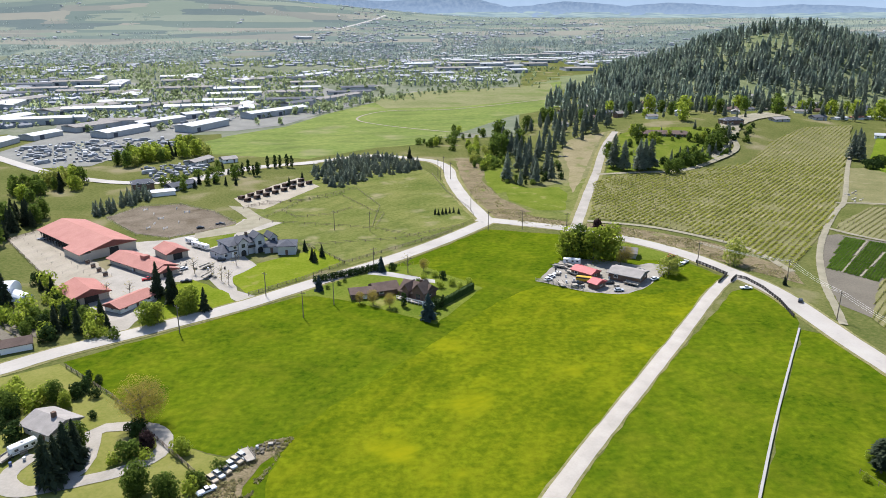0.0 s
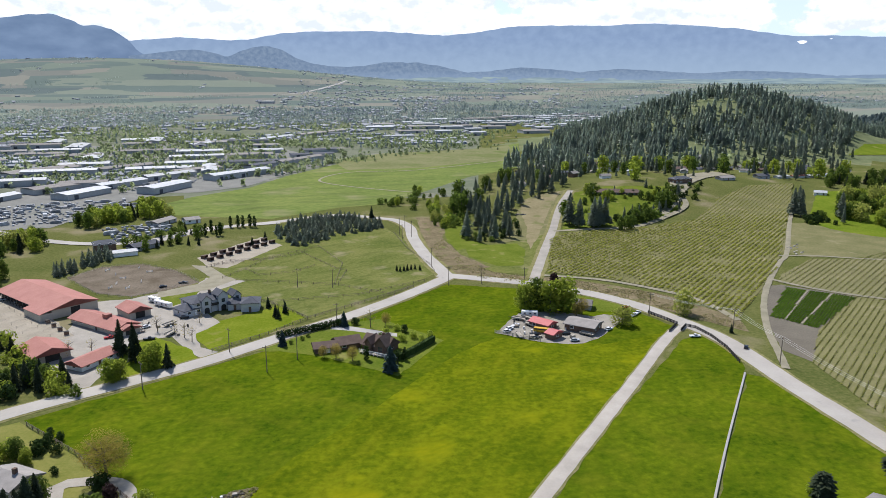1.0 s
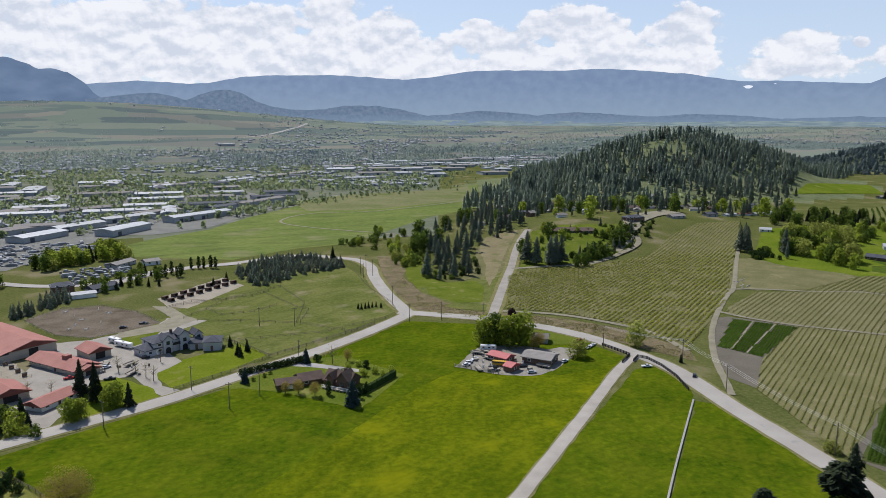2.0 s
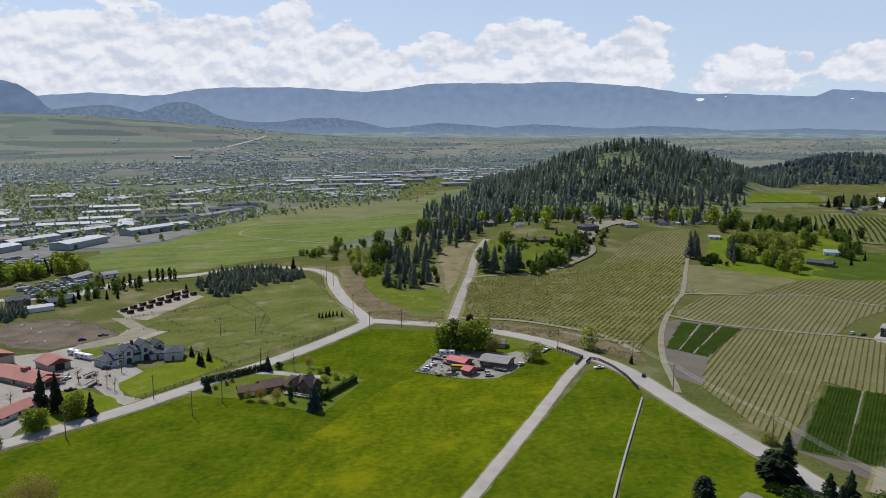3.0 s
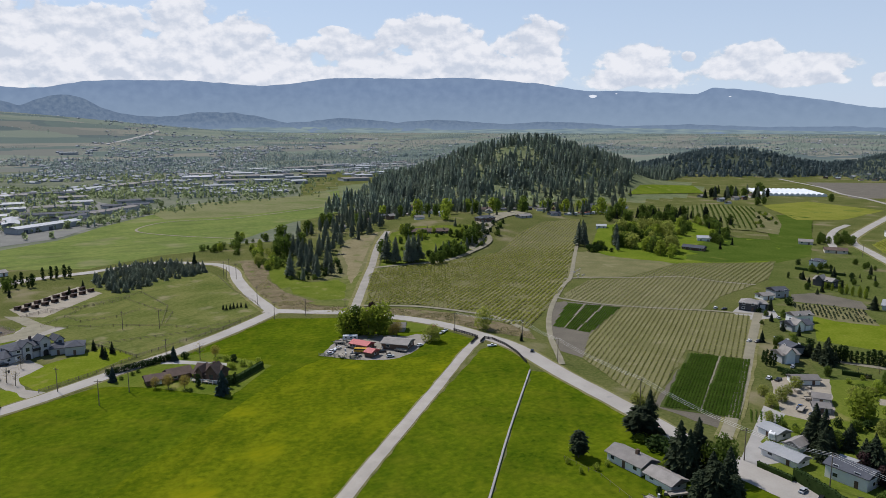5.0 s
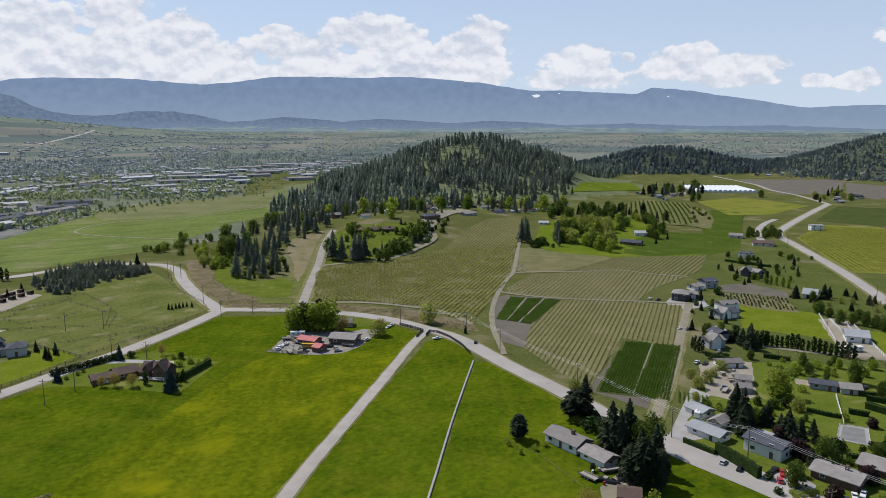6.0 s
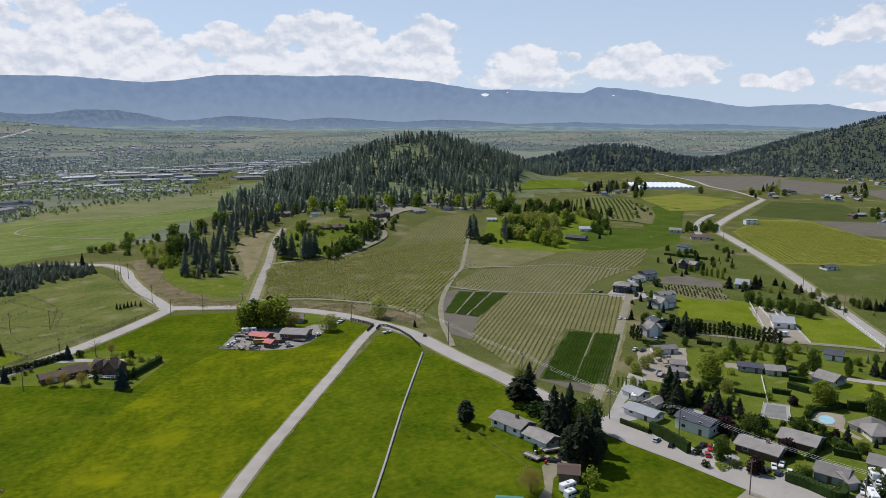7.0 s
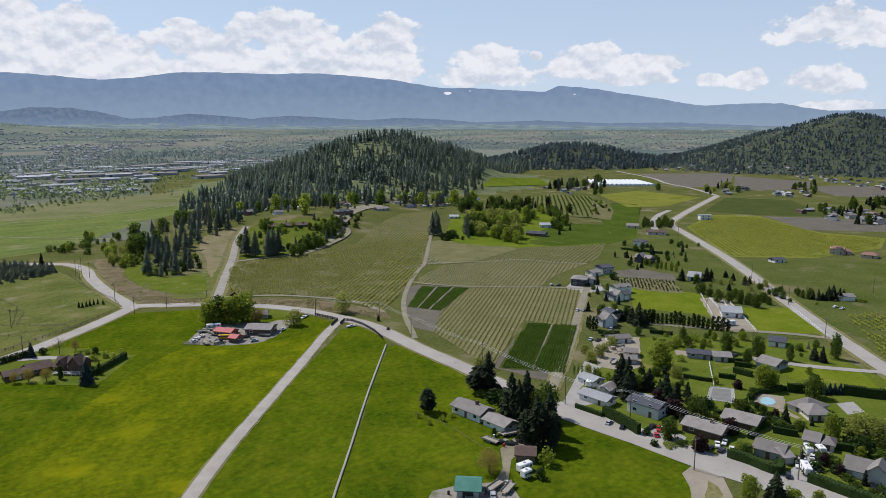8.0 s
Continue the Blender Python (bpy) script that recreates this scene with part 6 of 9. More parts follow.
_v = house([(194.7, 76.1), (194.5, 68.9)], 12, 2.8, 2.4, M_CREAM, M_GREYROOF, "broad cream bungalow with grey-brown hip roofs", hip=4, over=0.9)
house([(191.6, 66.4), (197.8, 63.1)], 10, 3.0, 2.4, M_CREAM, M_GREYROOF, "", hip=4, into=_v, over=0.9)
house([(205.8, 129.3), (212, 122.8)], 7, 2.6, 1.2, M_GREYWALL, M_DARKROOF, "long dark shed in a garden", "shed", "shed")
house([(211.7, 121.4), (217, 117.1)], 8, 2.6, 1.4, M_CREAM, M_GREYROOF, "cream shed with a grey roof", "shed", "shed")
house([(220.5, 109.2), (221.7, 101.3)], 11, 3.0, 2.2, M_GREYWALL, M_GREYROOF, "grey house with a pale grey roof")
house([(247.7, 124.9), (251.4, 119.4)], 10, 3.0, 1.6, M_WHITE, M_DARKROOF, "white house with a charcoal roof")
house([(191.7, 157.9), (200.9, 155)], 7, 2.6, 1.2, M_WHITE, M_GREYROOF, "white shed with a grey roof", "shed", "shed")
house([(184.6, 142), (188.6, 138.3)], 7, 2.6, 1.2, M_WHITE, M_GREYROOF, "white shed with a grey roof", "shed", "shed")
house([(178.4, 135.1), (182.8, 132.1)], 6, 2.6, 1.2, M_GREYWALL, M_GREYROOF, "grey shed beside a sandy yard", "shed", "shed")
# houses along the lane
_v = house([(247.4, 256.3), (253.6, 249.7)], 11, 5.0, 2.0, M_DARKWALL, M_GREYROOF, "dark charcoal two-storey villa with a grey roof", hip=4)
house([(258.4, 255.7), (263.1, 253.2)], 9, 3.4, 1.6, M_DARKWALL, M_GREYROOF, "", hip=3, into=_v, garage=1)
_v = house([(243.3, 215.4), (255.1, 214.8)], 10, 3.6, 1.8, M_GREYWALL, M_DARKROOF, "pale grey house with several dark gables and a garage", garage=2)
front_gable(_v, 3.5, 4.4, 5.4, 1.9, M_WHITE, M_GREYROOF)
house([(255.1, 226.7), (265.5, 225.8)], 8, 4.6, 1.6, M_WHITE, M_GREYROOF, "", into=_v)
_v = house([(205.4, 179.2), (213.3, 178.3)], 9, 4.2, 1.6, M_GREYWALL, M_GREYROOF, "pale grey gabled house with a grey roof", garage=1)
front_gable(_v, 3.0, 4.0, 6.2, 2.0, M_WHITE, M_GREYROOF)
house([(214.7, 185.3), (221.9, 184.9)], 8, 4.6, 1.8, M_GREYWALL, M_DARKROOF, "", into=_v, ridge="y")
house([(284.9, 273.1), (293.5, 272.5)], 10, 4.8, 1.8, M_GREYWALL, M_DARKROOF, "grey house with a charcoal roof")
house([(274.9, 270.6), (282, 270.7)], 8, 3, 1.4, M_WHITE, M_GREYROOF, "small white garage beside the lane", "garage_building", "garage")
_v = house([(331.5, 295.8), (335.1, 284.7)], 9, 4.6, 1.8, M_DARKWALL, M_GREYROOF, "dark house with grey gabled roofs")
front_gable(_v, 4.0, 4.0, 6.4, 1.8, M_DARKWALL, M_GREYROOF)
house([(376.8, 346.3), (380.7, 338.3)], 9, 4.6, 1.8, M_WHITE, M_DARKROOF, "pale house with a dark hip roof", hip=3)
house([(441.4, 425.7), (448.9, 417.8)], 10, 3.0, 2.0, M_CREAM, M_GREYROOF, "cream house with a grey roof")
house([(428.5, 385.7), (441, 375.5)], 12, 3.0, 2.0, M_CREAM, M_BROWNROOF, "low house with a brown roof")
house([(268.1, 166.4), (274.5, 160.6)], 10, 3.0, 1.8, M_WHITE, M_WHITEROOF, "white stable with a pale roof", "stable", "stable")
house([(317.7, 235.2), (321.5, 229.6)], 8, 3.0, 2.2, M_WHITE, M_WHITEROOF, "white barn with a dark doorway", "barn", "barn", win=False, dark=3)
house([(349, 161.3), (355.7, 156.4)], 10, 3.0, 1.2, M_WHITE, M_GREYROOF, "white metal shed with flat roof", "shed", "shed", win=False)
house([(412.1, 249), (420.6, 246.9)], 8, 2.6, 1.4, M_WHITE, M_DARKROOF, "small house with a dark roof")
_v = house([(477.9, 254.1), (482.9, 246.3)], 11, 5.0, 1.7, M_BEIGE, M_TERRA, "large terracotta-coloured villa with red roofs", "villa", hip=4)
house([(483, 248.9), (487.9, 243.7)], 9, 3.2, 1.6, M_BEIGE, M_TERRA, "", hip=3, into=_v)
part("tower", boxed(3.5, 6.5, -0.8, 2.2, -0.2, 5.6, bevel=0.05), M_BEIGE, _v, "square entrance tower")
part("tower_roof", faces(bmesh.new(), [(3.0, -1.3, 5.5), (7.0, -1.3, 5.5), (7.0, 2.7, 5.5), (3.0, 2.7, 5.5), (5.0, 0.7, 6.6)], [(0, 1, 4), (1, 2, 4), (2, 3, 4), (3, 0, 4), (3, 2, 1, 0)]), M_TERRA, _v)
house([(484.1, 235.4), (488.1, 225.9)], 11, 2.8, 2.0, M_BEIGE, M_TERRA, "low outbuilding with terracotta hip roofs", "garage_building", "garage", hip=3)
house([(545.5, 436), (556, 431)], 8, 5.6, 0.4, M_WHITE, M_WHITEROOF, "white flat-roofed house beside an orchard")
house([(366, 453.2), (375.6, 446.9)], 10, 4.0, 2.0, M_WHITE, M_WHITEROOF, "white house among parkland trees")
house([(334.1, 428.6), (344.4, 414.8)], 9, 3.0, 2.0, M_BROWNWALL, M_DARKROOF, "dark house with solar panels")
house([(313.9, 525.3), (321.8, 521)], 9, 3.0, 1.6, M_WHITE, M_WHITEROOF, "white house among parkland trees")
# knoll houses
house([(141.9, 513.4), (176, 509.3)], 12, 3.2, 2.4, M_BROWNWALL, M_BROWNROOF, "long low brown house on the knoll", hip=4)
house([(212.6, 547.1), (228.9, 551.6)], 11, 4.7, 2.2, M_BROWNWALL, M_DARKROOF, "dark villa with a charcoal roof on the knoll", hip=4)
house([(259.5, 568.4), (273.9, 573.1)], 9, 2.8, 1.8, M_GREYWALL, M_GREYROOF, "low grey house below the woods")
for _x, _y, _turn, _L, _wall, _roof in [(345, 717, 20, 12, M_WHITE, M_GREYROOF), (300, 588, 10, 12, M_GREYWALL, M_DARKROOF), (330, 792, 15, 12, M_CREAM, M_GREYROOF), (283, 809, 30, 11, M_WHITE, M_DARKROOF), (171, 785, 10, 12, M_GREYWALL, M_GREYROOF), (215, 829, 35, 12, M_WHITE, M_GREYROOF), (119, 600, 20, 10, M_BROWNWALL, M_BROWNROOF), (91, 568, 35, 11, M_WHITE, M_GREYROOF), (240, 620, 15, 13, M_CREAM, M_BROWNROOF), (190, 690, 25, 12, M_WHITE, M_GREYROOF)]:
    house([(_x, _y), (_x + _L * math.cos(radians(_turn)), _y + _L * math.sin(radians(_turn)))], 9, 3.4, 2.0, _wall, _roof, "house among conifers below the wooded hill", group="hillside houses")
for _x, _y, _roof in [(322, 596, M_WHITEROOF), (340, 604, M_REDROOF), (358, 611, M_WHITEROOF), (376, 618, M_WHITEROOF)]:
    house([(_x, _y), (_x + 13, _y + 5)], 7, 2.6, 0.8, M_WHITE, _roof, "long low white farm-stand shed", "shed", "shed", win=False, group="farm-stand sheds")
# works yard houses
house([(-164.9, 375.6), (-154.8, 380.9)], 12, 4.6, 2.0, M_BROWNWALL, M_DARKROOF, "dark two-storey house with a hip roof", hip=3)
house([(-143.9, 375.7), (-134.6, 389.1)], 9, 3.0, 1.8, M_GREYWALL, M_DARKROOF, "long dark single-storey house")
house([(-151.1, 363.2), (-139.5, 369.4)], 9, 2.6, 0.6, M_WHITE, M_WHITEROOF, "low shelters with white tent roofs", "shed", "shed", win=False)
house([(-153.9, 443.4), (-147.1, 461.7)], 10, 3.0, 1.6, M_GREYWALL, M_GREYROOF, "grey workshop beside the works yard", "shed", "shed")
house([(-138.9, 452.4), (-130.8, 458)], 10, 3.0, 1.6, M_WHITE, M_GREYROOF, "pale house beside the works road")

# far hamlets and hillside houses
_g = random.Random(44)
for poly, n, gap, text in [([(1069.6, 1086.2), (1216.6, 1039.5), (1242.4, 854.8), (1181.2, 634.3), (1042.9, 551.5), (1146.3, 782.2), (1127.1, 957)], 44, 20, "far house at the foot of the wooded hill"), ([(718.7, 457.1), (754.1, 408), (723.5, 342.7), (673.1, 313.8), (649.6, 352.6), (672.7, 410.4)], 26, 11, "house in a hamlet among trees"),
                           ([(811.5, 649.7), (921.9, 703.7), (854.2, 627.8), (745.9, 573.7)], 8, 12, "farmhouse by the far crossroads"), ([(853.3, 608.4), (947, 580.1), (856.4, 533.6), (803.9, 543.8)], 10, 14, "house among far fields"),
                           ([(95.5, 688.2), (207.9, 810.4), (301.3, 787.9), (403.7, 767.1), (438.9, 684), (371.2, 582), (318.1, 595.5), (223.1, 573.2), (149.9, 574.3)], 34, 16, "house among the hillside trees"), ([(618.3, 799.9), (764.2, 847.8), (665.9, 724.5), (562.8, 697.6)], 9, 10, "farm building beside the greenhouse")]:
    for x, y in scatter(poly, n, gap, _g):
        t, L = _g.choice((0.2, 0.5, 1.2, -0.3)) + _g.uniform(-0.1, 0.1), _g.uniform(7, 12)
        house([(x, y), (x + L * math.cos(t), y + L * math.sin(t))], _g.uniform(6, 8), _g.choice((2.6, 2.8, 4.2)), _g.uniform(1.2, 2.0), _g.choice((M_WHITE, M_CREAM, M_GREYWALL, M_BROWNWALL)),
              _g.choice((M_GREYROOF, M_GREYROOF, M_DARKROOF, M_BROWNROOF, M_WHITEROOF)), text, group="far houses", win=n < 12)


# white greenhouse on the plain
def greenhouse(pq, depth, bays, label, name="greenhouse"):
    p, q = Vector(pq[0]), Vector(pq[1])
    t = thing(name, Matrix.LocRotScale((p.x, p.y, ground_height(p.x, p.y)), Euler((0, 0, math.atan2(q.y - p.y, q.x - p.x))), None), label, "greenhouse")
    w = (q - p).length / bays
    for k in range(bays):
        bm, prev = bmesh.new(), None
        for i in range(9):
            a = math.pi * i / 8
            ring = [bm.verts.new((w * (k + 0.5) - w / 2 * math.cos(a), y, 1.2 + w * 0.4 * math.sin(a))) for y in (0, depth)]
            if prev:
                bm.faces.new((prev[0], ring[0], ring[1], prev[1]))
            else:
                first = ring
            prev = ring
        for y in (0, depth):
            bm.faces.new([v for v in bm.verts if v.co.y == y])
        part("bay", bm, M_PLASTIC, t)
        part("side_wall", boxed(w * k + 0.02, w * (k + 1) - 0.02, 0.05, depth - 0.05, -0.3, 1.2), M_WHITE, t)
    return t


greenhouse([(730, 803), (806, 765)], 96, 12, "large white plastic-covered greenhouse")
greenhouse([(-142, 220.6), (-143.5, 230.8)], 9, 1, "white plastic tunnel greenhouse")
greenhouse([(-136.9, 218.2), (-134.6, 222.1)], 8, 1, "white plastic tunnel greenhouse")
house([(-122.5, 181.4), (-115.4, 185.6)], 6, 2.4, 1.6, M_WHITE, M_BROWNROOF, "white shed with a brown roof beside seed beds", "shed", "shed", win=False)
for _k in range(3):
    _a, _b, _c, _d = [Vector(p) for p in ((-140, 203), (-128, 206), (-116.5, 195), (-126, 189))]
    _u, _w = _k / 3 + 0.03, (_k + 1) / 3 - 0.03
    patch("seed_bed", [tuple(_a.lerp(_b, _u)), tuple(_a.lerp(_b, _w)), tuple(_d.lerp(_c, _w)), tuple(_d.lerp(_c, _u))], M_SOIL, 0.12, "dark brown covered seed bed", category="bed")

# horse shelters in rows
def hut(x, y, turn):
    t = thing("horse_shelter", pose(x, y, 0, 0, 0, turn) @ Matrix.Scale(0.82, 4), "dark open horse shelter with a sloping roof", "shelter", "rows of horse shelters")
    bm = boxed(-1.6, 1.6, 1.3, 1.5, 0, 1.9)
    box(bm, -1.6, -1.45, -1.5, 1.3, 0, 2.1)
    box(bm, 1.45, 1.6, -1.5, 1.3, 0, 2.1)
    part("wall", bm, M_BROWNWALL, t)
    bm = bmesh.new()
    faces(bm, [(-1.9, -1.9, 2.5), (1.9, -1.9, 2.5), (1.9, 1.8, 1.95), (-1.9, 1.8, 1.95), (-1.9, -1.9, 2.35), (1.9, -1.9, 2.35), (1.9, 1.8, 1.8), (-1.9, 1.8, 1.8)],
          [(0, 1, 2, 3), (7, 6, 5, 4), (0, 4, 5, 1), (1, 5, 6, 2), (2, 6, 7, 3), (3, 7, 4, 0)])
    part("roof", bm, M_BROWNROOF, t)
    return t


_a, _b2 = [Vector(p) for p in [(-102.8, 360), (-79.9, 400.8)]]
_c, _d = [Vector(p) for p in [(-98.6, 355.3), (-74.4, 394.8)]]
for a, b in ((_a, _b2), (_c, _d)):
    for i in range(8):
        p = a.lerp(b, i / 7)
        hut(p.x, p.y, math.degrees(math.atan2((b - a).y, (b - a).x)))


# ---- industrial sheds in the valley ----
def works(pq, depth, h, roof, label):
    p, q = Vector(pq[0]), Vector(pq[1])
    L, depth, h = (q - p).length, depth * 0.8, h * 0.75
    t = thing("warehouse", Matrix.LocRotScale((p.x, p.y, ground_height(p.x, p.y)), Euler((0, 0, math.atan2(q.y - p.y, q.x - p.x))), None), label, "warehouse", "warehouses in the valley")
    part("wall", boxed(0, L, 0, depth, -0.3, h), M_GREYWALL, t)
    part("roof", slab_roof(L, depth, h, 1.2, 0.4), roof, t)
    for k in range(int(L / 26)):
        part("loading_door", boxed(6 + 26 * k, 10 + 26 * k, -0.08, 0.02, 0, 3.4), M_DARKROOF, t, "grey roller door")
    return t


for pq, d, h, r in [([(-198.9, 575.9), (-181.8, 619.2)], 22, 7, M_BRIGHTROOF),
                    ([(-171.3, 654.2), (-130.4, 710.2)], 20, 7, M_BRIGHTROOF),
                    ([(-293.6, 713.1), (-256.3, 759.6)], 24, 6, M_GREYROOF),
                    ([(-254, 548), (-237, 587.4)], 22, 6, M_BRIGHTROOF),
                    ([(-291.1, 575.2), (-266.9, 615.3)], 24, 6, M_GREYROOF),
                    ([(-249.1, 599.5), (-225.2, 639.4)], 20, 6, M_WHITEROOF),
                    ([(-359.8, 675.4), (-324.2, 739.8)], 34, 6, M_GREYROOF),
                    ([(-230, 653.7), (-197.6, 692.8)], 20, 6, M_WHITEROOF),
                    ([(-216.3, 692.6), (-182.9, 731.9)], 18, 6, M_GREYROOF),
                    ([(-152.7, 736.7), (-132.8, 770.6)], 18, 6, M_DARKROOF),
                    ([(-130, 775.7), (-92.9, 842.3)], 18, 6, M_GREYROOF),
                    ([(-376.5, 617.8), (-367.3, 660)], 26, 6, M_WHITEROOF),
                    ([(-449.6, 743.4), (-429.5, 804.6)], 30, 6, M_GREYROOF),
                    ([(-281.1, 986.5), (-259.7, 1038)], 20, 6, M_WHITEROOF),
                    ([(-211.4, 1075.8), (-170.8, 1159.1)], 20, 6, M_WHITEROOF),
                    ([(-163.5, 1170.4), (-100.9, 1282.8)], 20, 6, M_GREYROOF),
                    ([(-304.4, 537.4), (-295.8, 563.9)], 18, 5, M_WHITEROOF),
                    ([(-312.9, 508.5), (-311.7, 532.3)], 20, 5, M_WHITEROOF),
                    ([(-30.3, 1134.5), (18, 1149.4)], 24, 6, M_WHITEROOF), ([(197.2, 1516.5), (272, 1522.6)], 24, 7, M_WHITEROOF), ([(298.2, 1633.9), (343.5, 1626.1)], 26, 7, M_WHITEROOF), ([(-57.4, 1386), (-15.3, 1395.3)], 24, 6, M_WHITEROOF),
                    ([(-122, 1198), (-95.8, 1205.9)], 24, 6, M_DARKROOF), ([(69.5, 1365.6), (113.2, 1374.6)], 24, 6, M_WHITEROOF), ([(-260.5, 1052.2), (-194.1, 1059.1)], 24, 6, M_DARKROOF), ([(-443.7, 2269.4), (-395.9, 2270.3)], 30, 9, M_WHITEROOF),
                    ([(391.6, 1721), (460.2, 1708.3)], 26, 6, M_GREYROOF), ([(125.7, 1527.8), (187.4, 1536.5)], 24, 6, M_WHITEROOF), ([(-17, 1585), (31.8, 1596.9)], 22, 6, M_GREYROOF)]:
    works(pq, d, h, r, "long pale warehouse with a white metal roof" if r in (M_WHITEROOF, M_BRIGHTROOF) else "long warehouse with a grey roof")

_g = random.Random(23)
for x, y in scatter([(-90, 1300), (60, 1180), (190, 1160), (330, 1480), (470, 1690), (420, 1800), (200, 1720), (-60, 1500)], 30, 62, _g):
    L, d = _g.uniform(28, 80), _g.uniform(22, 44)
    works([(x, y), (x + L * 0.96, y + L * 0.2)], d, _g.uniform(5, 8), _g.choice((M_BRIGHTROOF, M_WHITEROOF, M_WHITEROOF, M_GREYROOF)), "warehouse with a pale flat-pitched roof")
_g = random.Random(19)
_sites = scatter([(-362.1, 577.6), (-608.7, 990.7), (-399.5, 1083), (-170.2, 996.1), (-95.5, 866.8), (-142, 755.7), (-186.4, 680.8), (-232.7, 618.8), (-272.8, 550.5)], 34, 52, _g)
for x, y in _sites:
    L, d, t = _g.uniform(30, 75), _g.uniform(18, 30), _g.choice((0.25, 0.25, 0.32, 1.8))
    works([(x, y), (x + L * math.cos(t), y + L * math.sin(t))], d, _g.uniform(5, 7.5), _g.choice((M_WHITEROOF, M_WHITEROOF, M_GREYROOF, M_GREYROOF, M_DARKROOF)), "warehouse with a pale flat-pitched roof")


# ---- trees and shrubs, place by place ----
def plants(key, height, points, group="", wide=1.0, label=""):
    for x, y in points:
        plant(key, x, y, height * _rp.uniform(0.9, 1.1), group, wide, label)


# stables and homestead
plants("spruce", 13, [(-94.5, 224.2), (-87.7, 218.3), (-139.7, 214.4)], wide=0.9)
plants("spruce", 8.5, [(-75.5, 212.7), (-104.6, 204.6), (-114.8, 197.1), (-113.4, 200.4), (-107.7, 196.3)])
plants("spring", 7.5, [(-89.2, 201.3), (-87.1, 203.8), (-80.8, 210.8), (-80.2, 214.5)])
plants("bare", 6.5, [(-104.9, 226.2), (-111.6, 224.2), (-74.6, 236.4), (-77.7, 257.3), (-83.1, 245), (-78.5, 240.9), (-90.2, 247.9)])
grove([(-192.3, 285.3), (-199, 321.8), (-185.4, 325.8), (-179.1, 308.8), (-186.6, 300), (-178.6, 277.8)], 16, ["spruce", "spruce", "leaf"], 8, 13, 4, "trees beside the paddocks", 21)
grove([(-144.1, 239), (-136.7, 236.3), (-109.9, 204.6), (-101.1, 200.4), (-95.2, 192.4), (-104.2, 192.4), (-118.6, 204.6)], 26, ["darkbush", "bush", "springbush", "spruce"], 3, 6, 3, "shrubs behind the barns", 22)
grove([(-142, 208.9), (-130.8, 214.4), (-112.7, 196.3), (-110.5, 188.6), (-122.3, 192.4)], 14, ["bush", "darkbush", "springbush", "leaf"], 3, 6, 3, "shrubs behind the barns", 23)
plants("bud", 10.5, [(-68.9, 146.8)], wide=1.35, label="large budding yellowish tree beside a field")
plants("spruce", 12, [(-78.9, 123.7), (-77.7, 129.1)], wide=1.25)
plants("spruce", 10, [(-78.3, 126.2), (-76.9, 131.4)], wide=1.1)
plants("leaf", 6.5, [(-79, 136.3)])
plants("darkbush", 4.0, [(-69, 141.4), (-68.6, 143.2)])
plants("purple", 4.6, [(-63.9, 136.1)])
plants("bush", 4.0, [(-67.4, 132.7), (-66.3, 133.9)])
plants("springbush", 2.4, [(-69.2, 130.7), (-62.9, 132.1)])
plants("leaf", 6.5, [(-60.1, 121.2), (-60.5, 119.8)])
plants("leaf", 5.5, [(-53.1, 118.9), (-54.5, 119.8)])
plants("springbush", 3.6, [(-55.5, 133.9), (-56.8, 135.2), (-49.6, 120.9), (-107.1, 162.4)])
plants("bush", 3.2, [(-46.2, 128.3), (-48.7, 123), (-49.7, 123.8)])
plants("leaf", 5.5, [(-94.1, 156.2), (-104.7, 152.8), (-101.4, 150.2)])
plants("spring", 4, [(-90.4, 153.6)])
plants("darkbush", 3.0, [(-91.4, 160.1), (-90.5, 161), (-89.8, 161.8), (-85.8, 158.7), (-90.3, 164.7), (-89.9, 158.4)])
plants("darkbush", 2.2, [(-88.1, 165.9), (-92, 169), (-81.7, 149)])
plants("springbush", 4.2, [(-105.1, 156.2), (-102.3, 156.2), (-98.3, 152.5), (-97, 157.9), (-98.4, 154.6)])
plants("darkbush", 3.4, [(-101.6, 147.7), (-100.6, 149.5), (-100.8, 144.1), (-95.6, 141.8), (-95.4, 139.5)])
# brown house garden
plants("blue", 9, [(-4.4, 206.6)], wide=1.1)
plants("poplar", 5, [(-2.3, 212.9), (-12.4, 217), (0, 216.1)], wide=1.3)
for k in range(15):
    a, b = [Vector(p) for p in [(-44.5, 239.2), (-24.5, 252.2)]]
    p = a.lerp(b, k / 14)
    plant("darkbush", p.x, p.y, 2.6, "clipped shrubs along the garden")
plants("bare", 9, [(-12.6, 248.8)])
plants("blue", 5.5, [(-22.5, 250.6), (-42.2, 231.1)])
plants("darkbush", 3, [(0.2, 242.9), (-24.2, 251.2), (-18.4, 252.4), (-11.4, 234.9)])
plants("bud", 4.5, [(-27, 219.4), (-17, 216.1), (-22.6, 218.5), (-6.9, 251.2)])
plants("springbush", 2.5, [(-6.7, 242.3), (-2.7, 245.2), (3.4, 236.6), (6.2, 232.8), (9.3, 236.6), (-0.6, 233.9)])
plants("bush", 1.6, [(-36.1, 236.5), (-34.5, 239.3), (-39.5, 232.7), (-8.6, 239.4), (-14.9, 212.8)])
# farmyard
plants("spring", 11, [(48.6, 266.5)], wide=1.1, label="massive bright green broadleaf tree beside a farmyard")
plants("leaf", 11.5, [(53.5, 269.5)], wide=1.1, label="massive bright green broadleaf tree beside a farmyard")
